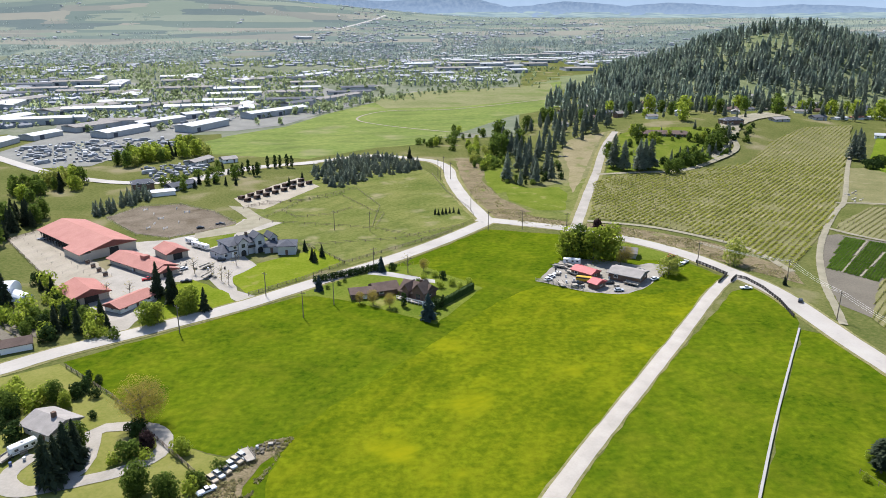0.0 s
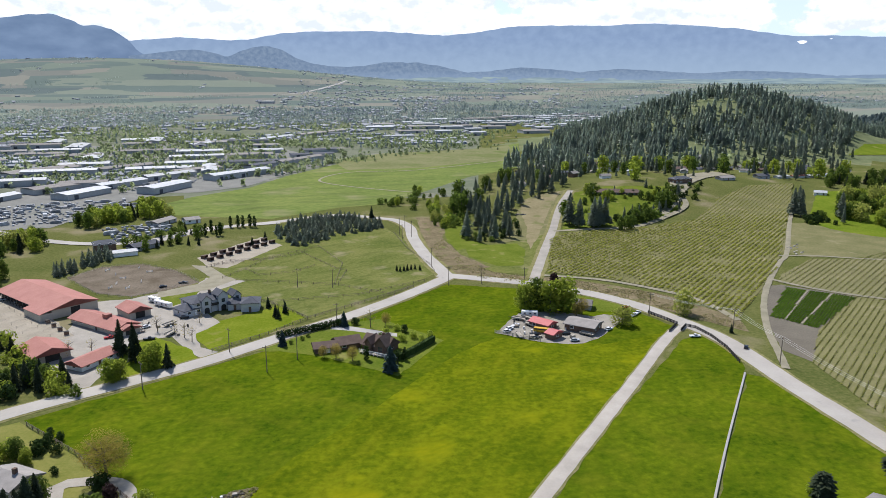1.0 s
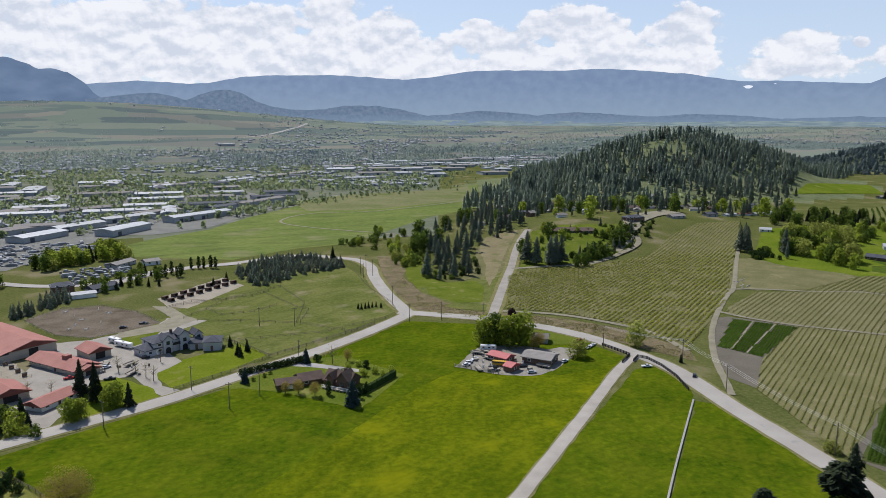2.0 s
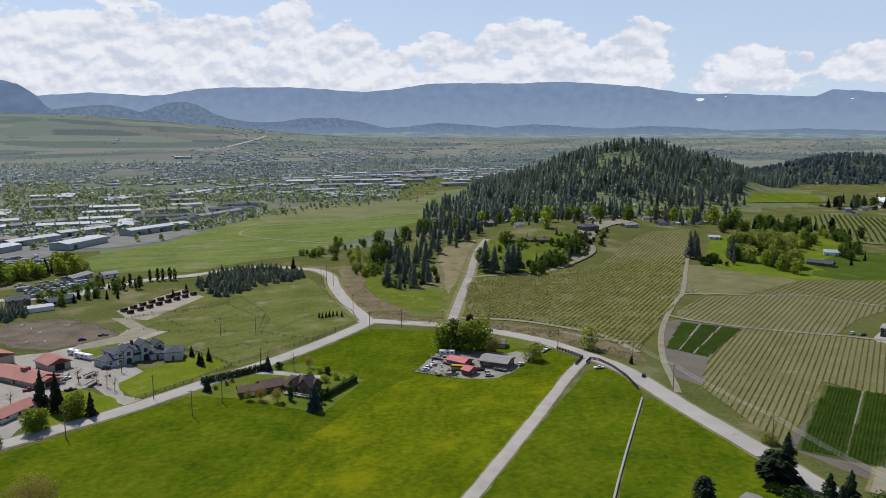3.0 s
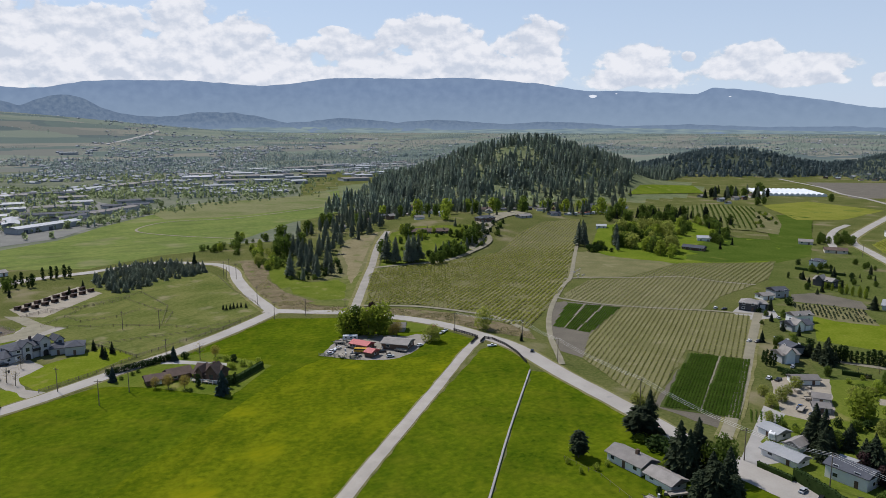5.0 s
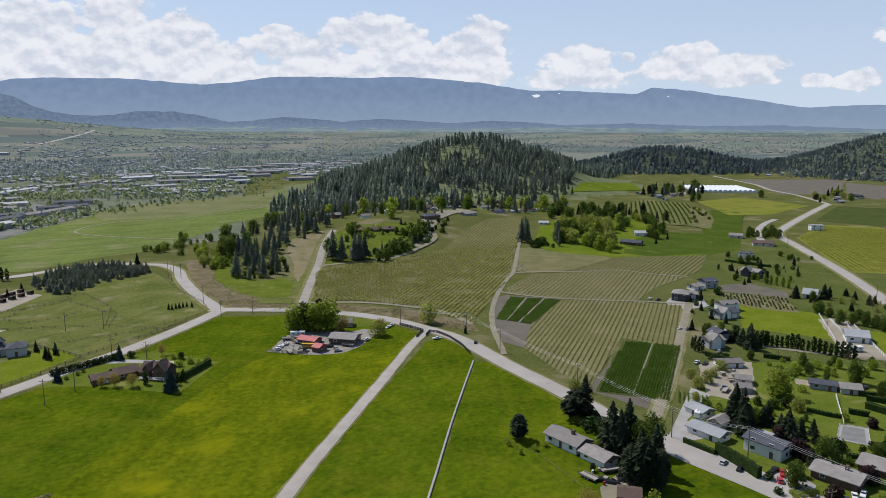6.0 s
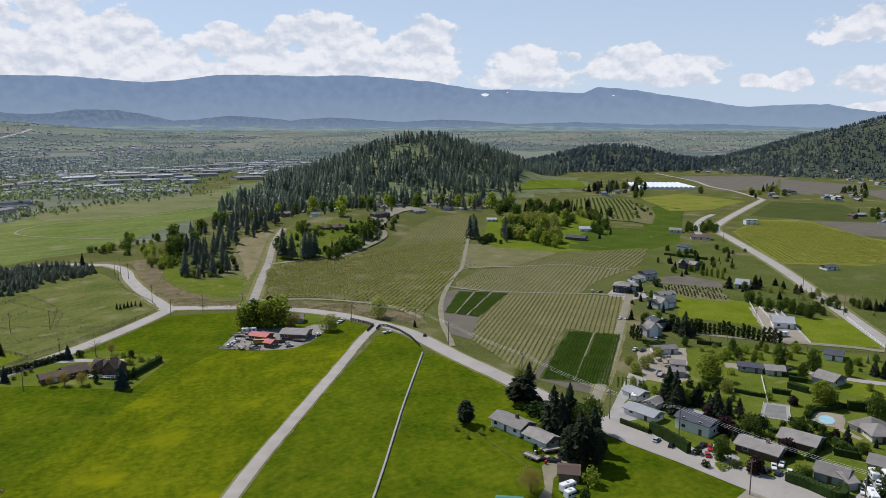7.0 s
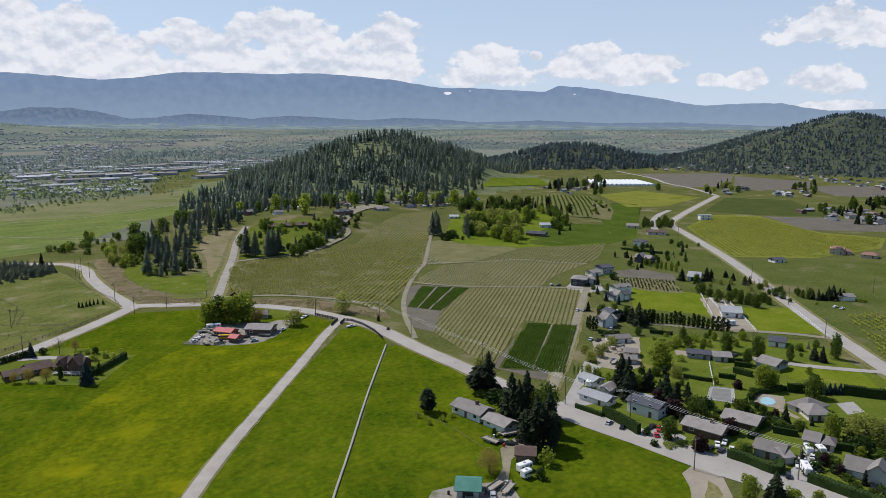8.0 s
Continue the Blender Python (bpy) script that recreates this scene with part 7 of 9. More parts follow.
plants("spring", 12.5, [(58.2, 264.6), (63.4, 264.2)], wide=1.15, label="massive bright green broadleaf tree beside a farmyard")
plants("willow", 7.6, [(82.4, 247.6)], wide=1.35)
plants("purple", 5, [(67.3, 302.6)])
plants("bud", 6, [(69.9, 260.4), (67.2, 257.8)])
plants("willow", 9, [(110.4, 259.2)])
plants("spruce", 4, [(119.7, 236.9)])
# pasture plantation
grove([(-78.4, 426.8), (-67.2, 464), (-38.8, 475.9), (-9.8, 438.9), (-27.7, 419.1), (-43.2, 406.7), (-58.5, 382.6), (-72.3, 406.6)], 190, ["young"], 3.2, 6.2, 2.2, "block of young conifers", 25, 1.5)
plants("spruce", 3.2, [(-3.5, 330.5), (-1.9, 329.5), (-0, 330.5), (1.6, 331.5), (3.4, 332.6), (5.3, 333.6), (7.7, 331.6)])
plants("spruce", 9, [(-21.5, 468.1)])
plants("poplar", 8, [(-107.9, 440.1), (-103.3, 440.2), (-100.6, 441.9), (-96.4, 441.9), (-93.2, 440.2), (-116.7, 415.5), (-115.8, 425), (-110.4, 415.5), (-108.5, 417.1)], group="columnar trees by the road")
plants("spruce", 5, [(-119.9, 391.9), (-114.3, 391.9), (-127.4, 396.1), (-54.9, 274.5), (-48.5, 260.7), (-49.9, 262.7), (-84.3, 389.3), (-79.8, 403.6), (-47, 267.5)])
grove([(-166.2, 329.9), (-154.3, 369.3), (-148.1, 360.8), (-160.9, 323.9)], 24, ["young"], 5, 8, 3, "row of conifers behind the arena", 26)
grove([(-208.5, 452), (-181.4, 509.3), (-156.8, 481.3), (-176.2, 461.5), (-194.1, 434.6)], 34, ["leaf", "willow", "spruce", "spring"], 6, 11, 4, "trees beside the works yards", 27)
grove([(-225.8, 369), (-221.6, 434.4), (-193.5, 382), (-208.1, 369.1), (-201, 334.9)], 30, ["leaf", "willow", "spruce", "spring"], 5, 10, 4, "trees by the west road", 28)
grove([(-156.3, 389), (-139, 434.8), (-108.1, 435), (-122.3, 400.4), (-143.1, 369.4)], 20, ["leaf", "bush", "spruce"], 4, 7, 4, "trees by the works yards", 29)
# creek woods
grove([(32.6, 391.4), (40.3, 465.9), (60.8, 529.2), (87.1, 555.2), (118.7, 569.9), (144.8, 607.9), (123.2, 539.5), (103, 513.1), (73.8, 466.9), (62.7, 404.9), (48.3, 387.4)], 50, ["hillpine"], 8, 18, 6, "pines above the creek", 31, 1.1)
grove([(48.4, 394.2), (58.9, 444.5), (73.1, 461.8), (69.7, 410.6), (57.6, 393.6)], 16, ["darkbush", "bush", "bush"], 2.5, 5, 2.5, "shrubs under the pines", 39)
grove([(32.6, 391.4), (38.7, 430.1), (48.3, 417.9), (47.3, 391)], 10, ["darkbush", "bush"], 2.5, 4.5, 2.5, "shrubs under the pines", 40)
grove([(18.2, 456.1), (21.4, 527.7), (33.8, 489.9), (25.9, 458.3)], 14, ["springbush", "bush", "willow"], 3, 6, 3, "creek shrubs", 45)
grove([(26.9, 475.1), (42.2, 545.6), (104.5, 671.8), (163.8, 706.3), (121.5, 584.1), (66.5, 540.1), (42.1, 469.2)], 42, ["hillpine", "leaf", "hillpine"], 6, 14, 6, "trees by the creek", 32, 1.1)
grove([(-20.4, 518.3), (-4, 581.8), (34.6, 606.8), (33.8, 520.3), (7.8, 493.3)], 22, ["leaf", "bush", "spring", "bush"], 3, 7, 5, "trees by the creek", 33)
grove([(16.1, 435.6), (32.8, 479.7), (44.3, 460.6), (29.4, 427.4)], 14, ["bush", "springbush", "leaf"], 3, 6, 4, "creek shrubs", 34)
# knoll
plants("hillpine", 20, [(105.0, 438), (109.8, 431.9), (118.4, 430.1), (122.3, 432.6), (126.9, 435.5), (120.5, 437.5)], wide=1.35)
plants("leaf", 9, [(106.6, 462.7), (106.3, 449.8), (139.5, 425.4), (134.2, 422.4)])
grove([(129.7, 427.7), (153.3, 438.5), (189.3, 473.4), (204.3, 514.3), (195.1, 523.3), (173.5, 473.5), (146.2, 456.3)], 30, ["leaf", "hillpine", "leaf", "hillpine", "bush"], 4, 12, 3, "garden trees on the knoll", 35)
grove([(126.8, 518), (200.5, 538.8), (205, 523.2), (174.2, 489.4), (126.3, 478.1)], 24, ["leaf", "hillpine", "bush", "spring"], 3, 8, 3, "garden trees on the knoll", 36)
grove([(203.4, 532.6), (234.7, 547.3), (212.7, 498), (201.2, 505.9)], 12, ["darkbush", "bush"], 3, 5, 3, "garden trees on the knoll", 37)
grove([(106.5, 685.4), (198.6, 772.7), (287.6, 750), (398.6, 756.8), (438.9, 684), (362.5, 567.3), (312.1, 583.4), (218.9, 561.6), (145.7, 556.9)], 120, ["hillpine", "hillpine", "hillpine", "leaf", "spring", "hillpine"], 6, 17, 5, "trees among the hillside houses", 38)
grove([(106, 442), (150, 440), (186, 482), (196, 520), (170, 530), (128, 515), (110, 470)], 36, ["darkbush", "bush", "hillpine", "darkbush"], 2, 6, 3, "garden shrubs on the knoll", 46)
grove([(300, 720), (388, 735), (460, 745), (520, 800), (560, 880), (520, 900), (430, 860), (340, 790)], 60, ["hillpine"], 8, 19, 6, "trees between hill and park", 47)
plants("hillpine", 17, [(635, 784), (668, 802), (663, 778), (716, 819), (696, 773), (684, 749), (645, 770)], wide=1.2)
grove([(452, 484), (504, 516), (562, 600), (552, 606), (486, 528)], 16, ["bush", "darkbush", "springbush"], 2, 4, 4, "scrub beside the orchard", 48)
# parkland
grove([(336.1, 573.1), (383.7, 592.5), (447.6, 590.7), (437.2, 543), (389.3, 517.5), (344.7, 537.1)], 48, ["leaf", "spruce", "leaf"], 7, 11, 4, "parkland trees", 41)
grove([(283.4, 457.9), (342.1, 514.1), (379, 519.3), (338.7, 443.8), (304.8, 394.7), (300.8, 430.6)], 38, ["willow", "leaf", "spring", "leaf"], 8, 12, 4, "parkland trees", 42)
grove([(398.3, 530.7), (460.6, 533.3), (387.5, 434.3), (358.8, 417), (410.5, 514.8), (356.5, 462.2)], 40, ["leaf", "leaf", "spring", "spruce"], 6, 10, 4, "parkland trees", 43)
plants("hillpine", 18, [(264.7, 463.5), (267.1, 458.1), (271, 469), (290, 450)], wide=1.2)
plants("hillpine", 14, [(282.8, 435.2)], wide=0.7)
plants("willow", 12, [(316, 417), (324, 498), (351.5, 498.5), (354.4, 490.5), (345.8, 502.5), (354.1, 474), (321.1, 421.1), (319.6, 494.5)])
plants("darkbush", 3.5, [(266.3, 451.3), (268.5, 448.3), (270.7, 445.4), (272.9, 442.5), (275, 439.6), (276, 432.4)])
plants("pine", 14, [(440.2, 542.9)])
plants("leaf", 10, [(628.4, 693.9), (646.1, 703.2), (753.6, 705.8)])
grove([(254.6, 431), (286.8, 468.4), (272.2, 438.1)], 8, ["darkbush", "leaf"], 3, 6, 3, "parkland trees", 44)
# near house south of the road
def garden_trees(key, group, places):
    for x, y, h, wide in places:
        k = 0.74 if "lane" in group else 1.0
        plant(key, x, y, h * k, group, wide * (1.4 if key == "spruce" and wide < 1.3 else 1.05))


garden_trees("pine", "garden trees of the roadside house", [
    (114.4, 135.6, 9.3, 2.20),
    (90.6, 127.8, 7.9, 1.67),
    (106.0, 89.4, 14.2, 0.98),
    (109.4, 87.2, 11.5, 1.02),
    (104.2, 92.6, 11.0, 1.05),
    (108.6, 92.8, 12.2, 0.95),
    (111.8, 89.6, 10.0, 1.0),
])
garden_trees("spruce", "garden trees of the roadside house", [
    (118.3, 136.0, 13.8, 0.89),
    (111.7, 111.5, 14.8, 0.99),
    (119.6, 114.6, 13.5, 0.85),
    (112.5, 108.6, 13.4, 0.83),
    (104.9, 95.5, 7.6, 0.95),
    (114.7, 95.7, 14.0, 0.87),
    (113.8, 100.7, 10.7, 1.16),
])
garden_trees("leaf", "garden trees of the roadside house", [
    (121.6, 106.3, 11.1, 0.82),
    (121.1, 111.7, 7.6, 0.88),
])
garden_trees("springbush", "garden trees of the roadside house", [
    (102.5, 80.0, 4.7, 0.80),
    (109.1, 113.9, 3.0, 1.06),
    (113.4, 132.5, 2.0, 2.20),
])
garden_trees("darkbush", "garden trees of the roadside house", [
    (96.6, 74.5, 3.1, 1.00),
    (99.9, 102.6, 2.5, 0.71),
    (114.4, 117.9, 4.8, 1.00),
    (114.9, 124.8, 4.3, 1.52),
    (114.5, 128.4, 2.4, 2.08),
])
garden_trees("bud", "garden trees of the roadside house", [
    (86.4, 83.4, 6.3, 1.28),
])
garden_trees("springbush", "garden trees of the roadside house", [
    (90.8, 133.0, 1.6, 0.96),
    (86.7, 118.8, 1.8, 0.77),
    (95.7, 121.0, 1.5, 1.15),
    (91.6, 119.6, 1.7, 1.03),
    (85.9, 125.1, 1.9, 0.62),
])
garden_trees("willow", "garden trees of the roadside house", [
    (128.8, 159.0, 3.1, 1.71),
])
garden_trees("spruce", "garden trees of the village", [
    (158.1, 113.8, 13.5, 0.90),
    (158.0, 110.2, 13.2, 0.85),
    (162.2, 116.6, 9.1, 1.16),
    (168.3, 110.9, 7.4, 1.55),
    (165.4, 109.9, 6.1, 1.55),
    (161.7, 96.7, 10.4, 1.29),
    (168.7, 98.7, 6.3, 1.02),
    (174.2, 98.9, 5.3, 1.0),
    (166.9, 104.3, 6.0, 1.40),
    (169.7, 94.2, 4.9, 1.30),
])
garden_trees("purple", "garden trees of the village", [
    (158.1, 89.6, 5.0, 1.43),
    (160.1, 97.6, 5.4, 1.15),
    (145.6, 67.0, 4.6, 1.1),
    (162.7, 71.2, 4.6, 1.24),
    (195.7, 96.4, 2.9, 1.23),
    (184.9, 72.9, 2.8, 1.00),
    (158.1, 86.1, 3.7, 1.29),
])
garden_trees("spring", "garden trees of the village", [
    (189.9, 126.8, 9.3, 1.34),
    (202.6, 91.5, 8.9, 1.00),
    (206.2, 90.9, 6.7, 1.03),
    (184.0, 53.8, 8.5, 0.78),
    (135.2, 42.1, 6.3, 1.02),
    (143.0, 35.8, 3.9, 1.54),
    (147.1, 31.9, 4.0, 1.13),
    (231.7, 94.6, 2.6, 1.42),
])
garden_trees("leaf", "garden trees of the village", [
    (161.7, 84.2, 7.3, 1.00),
    (148.6, 81.4, 4.3, 1.18),
    (180.1, 81.7, 3.8, 1.65),
    (211.4, 78.5, 7.9, 1.00),
    (143.4, 77.0, 6.2, 1.11),
    (225.5, 127.1, 8.4, 0.85),
    (231.7, 117.2, 8.3, 0.85),
    (220.0, 112.5, 6.2, 0.84),
    (256.4, 101.0, 10.0, 0.53),
    (238.2, 107.5, 6.3, 0.59),
    (183.2, 63.2, 3.0, 1.66),
    (155.0, 59.2, 3.4, 1.46),
    (164.4, 111.7, 5.1, 1.22),
    (180.1, 119.7, 3.2, 1.57),
])
garden_trees("willow", "garden trees of the village", [
    (192.8, 49.2, 7.4, 1.68),
    (199.8, 48.5, 5.2, 1.33),
    (185.2, 115.0, 4.3, 1.20),
])
garden_trees("darkbush", "garden trees of the village", [
    (172.3, 89.0, 3.8, 1.00),
    (174.6, 89.0, 2.1, 0.94),
    (166.8, 85.0, 3.7, 0.83),
    (183.5, 44.2, 5.9, 0.83),
    (184.6, 79.3, 3.0, 0.73),
    (176.9, 65.1, 2.6, 0.78),
    (177.3, 63.5, 2.8, 0.73),
    (178.1, 62.2, 2.8, 0.73),
    (176.7, 66.6, 2.5, 0.83),
    (164.3, 44.4, 2.7, 1.47),
    (166.9, 40.9, 2.5, 1.04),
    (159.2, 43.5, 2.2, 1.07),
    (179.6, 73.2, 2.7, 1.22),
    (184.5, 48.1, 3.3, 1.00),
    (182.3, 73.3, 2.6, 0.95),
    (163.2, 70.1, 2.6, 1.11),
    (156.3, 82.1, 2.5, 1.19),
    (136.6, 75.4, 2.1, 1.11),
    (140.3, 82.2, 2.6, 1.00),
])
garden_trees("bush", "garden trees of the village", [
    (166.2, 37.0, 1.9, 1.73),
    (171.3, 45.1, 2.6, 1.70),
    (170.8, 47.3, 2.4, 1.49),
    (185.2, 39.7, 3.2, 1.60),
    (163.5, 28.7, 2.2, 1.28),
    (163.9, 33.3, 1.8, 1.47),
    (164.0, 81.4, 2.8, 0.96),
    (167.4, 81.1, 2.2, 1.20),
    (143.4, 71.9, 2.0, 1.47),
    (194.6, 89.7, 3.0, 0.75),
])
garden_trees("springbush", "garden trees of the village", [
    (139.9, 72.8, 1.5, 2.20),
    (156.8, 62.7, 2.5, 1.23),
    (192.3, 103.3, 3.3, 0.58),
    (159.6, 41.9, 1.6, 1.23),
    (200.6, 127.3, 2.7, 0.90),
    (213.9, 85.6, 2.8, 0.66),
])
garden_trees("blue", "garden trees of the village", [
    (217.1, 78.5, 3.8, 1.15),
    (219.1, 78.0, 4.0, 1.09),
    (220.6, 77.2, 4.0, 1.09),
    (222.3, 76.3, 4.0, 1.09),
    (224.0, 76.0, 3.0, 1.21),
])
garden_trees("spruce", "garden trees of the village", [
    (139.7, 38.2, 8.2, 1.14),
    (247.7, 104.0, 6.3, 1.00),
    (248.1, 100.7, 6.7, 0.78),
    (178.2, 72.5, 3.6, 1.63),
])
garden_trees("poplar", "garden trees of the village", [
    (157.5, 77.7, 4.5, 1.00),
    (159.1, 77.8, 4.1, 1.09),
])
garden_trees("spruce", "garden trees along the lane", [
    (221.3, 173.0, 15.3, 1.36),
    (222.6, 178.8, 10.0, 1.63),
    (222.4, 183.5, 7.6, 1.83),
    (226.1, 173.7, 7.2, 1.38),
    (314.4, 236.9, 9.9, 1.28),
    (326.3, 228.9, 11.5, 1.09),
    (332.5, 231.1, 8.6, 1.30),
    (344.3, 230.5, 6.2, 1.29),
    (341.5, 222.7, 6.5, 1.47),
    (337.4, 210.8, 7.6, 1.21),
    (342.3, 211.7, 6.3, 0.98),
    (317.4, 204.8, 6.4, 1.40),
])
garden_trees("poplar", "garden trees along the lane", [
    (198.0, 178.9, 9.4, 0.78),
    (199.4, 178.2, 8.9, 0.83),
    (200.7, 177.5, 7.3, 1.00),
    (199.5, 182.3, 7.4, 0.89),
    (254.1, 254.5, 5.6, 1.29),
    (255.9, 253.5, 5.6, 1.29),
    (331.6, 315.1, 6.0, 1.25),
    (337.9, 311.8, 5.6, 1.34),
    (224.9, 191.4, 4.2, 1.67),
])
garden_trees("darkbush", "garden trees along the lane", [
    (280.6, 258.3, 5.8, 1.18),
    (228.5, 194.4, 3.1, 1.67),
    (222.0, 193.0, 3.3, 1.39),
    (197.2, 167.2, 2.8, 1.97),
    (203.5, 167.9, 2.6, 1.67),
    (202.2, 162.7, 2.5, 1.67),
    (254.1, 249.4, 3.3, 1.17),
    (238.3, 199.2, 2.9, 1.67),
    (372.9, 351.4, 5.7, 0.77),
    (381.6, 332.1, 4.3, 0.83),
    (349.1, 291.3, 3.9, 1.00),
    (351.9, 299.5, 3.2, 1.25),
    (360.6, 295.0, 4.0, 0.83),
])
garden_trees("springbush", "garden trees along the lane", [
    (283.7, 285.7, 2.2, 1.28),
    (265.9, 236.7, 1.9, 1.28),
    (291.6, 281.6, 2.9, 0.77),
    (238.3, 209.7, 1.8, 1.79),
])
garden_trees("willow", "garden trees along the lane", [
    (176.1, 146.5, 6.3, 1.11),
    (169.5, 143.6, 5.7, 1.20),
    (174.4, 153.1, 4.5, 1.37),
    (190.6, 155.9, 5.3, 1.36),
    (159.3, 132.8, 4.8, 1.00),
    (182.9, 151.2, 4.3, 1.22),
    (203.4, 142.1, 4.8, 1.70),
    (210.3, 142.8, 3.6, 2.00),
])
garden_trees("leaf", "garden trees along the lane", [
    (224.1, 201.6, 4.9, 1.66),
    (231.3, 174.3, 7.3, 0.61),
    (221.1, 146.1, 8.6, 0.67),
    (411.0, 340.7, 5.3, 1.18),
    (403.6, 326.4, 5.2, 0.98),
    (409.5, 329.3, 5.2, 0.98),
    (421.4, 323.1, 3.5, 1.18),
    (405.3, 319.7, 4.3, 0.94),
    (298.0, 207.2, 7.9, 1.22),
    (318.5, 229.4, 6.7, 1.06),
    (290.7, 189.1, 9.0, 0.86),
    (296.9, 200.2, 6.2, 1.18),
    (298.1, 181.1, 9.8, 0.71),
    (305.8, 191.1, 7.0, 1.02),
    (300.0, 177.4, 8.2, 1.01),
    (298.3, 171.6, 8.7, 0.94),
    (311.6, 178.1, 6.9, 1.13),
    (295.9, 186.3, 7.5, 0.94),
    (309.0, 172.6, 5.9, 0.82),
    (328.5, 183.7, 6.2, 1.18),
])
garden_trees("leaf", "garden trees along the lane", [
    (336.4, 199.7, 4.5, 1.68),
    (326.3, 177.5, 6.1, 0.94),
    (338.9, 188.8, 4.7, 1.41),
])
garden_trees("spring", "garden trees along the lane", [
    (329.5, 278.8, 6.0, 0.50),
    (329.9, 274.2, 6.3, 0.50),
    (330.4, 269.7, 7.0, 0.50),
    (330.2, 265.5, 7.3, 0.50),
    (330.7, 261.2, 8.0, 0.50),
    (330.5, 257.2, 7.9, 0.50),
    (329.0, 283.5, 5.7, 0.50),
])
garden_trees("bare", "garden trees along the lane", [
    (276.1, 183.3, 7.3, 0.85),
    (299.1, 194.6, 6.1, 1.20),
    (313.0, 184.5, 6.7, 1.09),
    (338.4, 193.8, 4.8, 1.42),
])
garden_trees("leaf", "garden trees along the lane", [
    (339.3, 178.0, 6.2, 0.71),
    (337.9, 174.3, 6.1, 0.71),
    (344.2, 183.0, 3.8, 0.98),
    (338.2, 171.2, 6.1, 0.59),
])
garden_trees("spruce", "garden trees along the lane", [
    (340.4, 170.1, 6.7, 1.06),
    (340.7, 167.1, 7.8, 0.89),
    (345.2, 164.7, 10.2, 1.09),
    (349.9, 165.1, 10.6, 1.06),
    (350.4, 161.9, 9.1, 0.93),
    (357.2, 164.2, 6.7, 1.27),
    (342.5, 166.1, 6.0, 1.16),
])
garden_trees("springbush", "garden trees along the lane", [
    (356.1, 154.8, 3.0, 0.92),
    (357.5, 152.6, 3.0, 0.92),
    (330.8, 161.2, 2.4, 0.96),
])
for a, n, h in [([(227.8, 176.1), (239.1, 168)], 8, 6.5), ([(239.3, 165.7), (250, 147.4)], 11, 6.5)]:
    p, q = Vector(a[0]), Vector(a[1])
    for k in range(n):
        c = p.lerp(q, k / (n - 1))
        plant("poplar", c.x, c.y, h * _rp.uniform(0.75, 1.1), "row of columnar trees", 1.15)
for k, (poly, n, keys, low, high) in enumerate([
        ([(175.6, 129.2), (194.6, 122.8), (177.4, 104.8), (162.7, 112.6)], 11, ["bush", "darkbush", "springbush"], 1.4, 3.2),
        ([(175.6, 86.2), (192.4, 87.9), (179.9, 75.6), (176.6, 81.4)], 8, ["bush", "darkbush"], 1.2, 2.6),
        ([(178.8, 73.7), (184.7, 67.1), (179.1, 64), (172.4, 67.5)], 8, ["darkbush", "bush"], 1.2, 2.4),
        ([(196.9, 60.7), (205.8, 52.2), (190.5, 42.9), (184.1, 50.4)], 10, ["bush", "leaf", "darkbush"], 1.6, 4.0),
        ([(219, 166.8), (241, 148.2), (209.4, 122.6), (193, 137.6)], 12, ["leaf", "bush", "springbush"], 1.6, 4.5),
        ([(261.3, 124.1), (267.9, 108.2), (254.8, 94.9), (240.6, 106.2)], 6, ["bush", "young"], 1.5, 3.5),
        ([(359, 327), (377.5, 311.9), (383.2, 290.7), (350.5, 295.4)], 9, ["darkbush", "bush", "spruce"], 1.4, 4.0),
        ([(314.4, 235.1), (332.2, 213.5), (301.3, 176.7), (295.5, 200.9)], 8, ["bush", "spruce", "bare"], 1.5, 4.0),
        ([(164.6, 146.2), (163.8, 131.8), (170.9, 124.6), (158.3, 114.9), (157.2, 127.1)], 8, ["bush", "springbush"], 1.2, 2.4)]):
    grove(poly, n, keys, low, high, 2.5, "small garden shrubs and trees", 70 + k)
grove([(464.5, 430.9), (511.1, 438.5), (476, 403.7), (453.4, 415.4)], 16, ["leaf"], 5, 8, 3, "trees by the road bend", 54)
grove([(828, 469), (980.7, 514.3), (771.4, 370.2), (647.1, 314.8), (639, 340.2)], 24, ["spruce", "leaf", "pine"], 7, 13, 5, "trees of the far hamlet", 60)
grove([(750.9, 473.4), (743.2, 413.7), (678.9, 365.9), (686.9, 414)], 14, ["spruce", "leaf"], 5, 8, 5, "trees of the far hamlet", 61)
grove([(826.9, 694.6), (952.6, 751.6), (804.2, 605.1), (738.5, 594.4)], 16, ["leaf", "spruce", "willow"], 6, 11, 5, "trees by the far crossroads", 62)
grove([(643.4, 834.9), (823.1, 918), (700.6, 759.3), (586.6, 717)], 22, ["pine", "leaf", "spruce"], 9, 15, 5, "trees by the greenhouse", 63)
grove([(946.2, 633.4), (1076, 688.6), (947, 580.1), (886.2, 562.9)], 14, ["leaf", "spruce"], 6, 10, 5, "trees of the far hamlet", 64)


# garden trees and shrubs filling the plots between the houses
def plots(poly, count, gap, keys, group, seed):
    g = random.Random(seed)
    for x, y in scatter(poly, count * 2, gap, g):
        if count and all((Vector((x, y)) - c).length > r for c, r in TAKEN):
            key, low, high = g.choice(keys)
            plant(key, x, y, g.uniform(low, high), group, g.uniform(0.9, 1.3))
            count -= 1


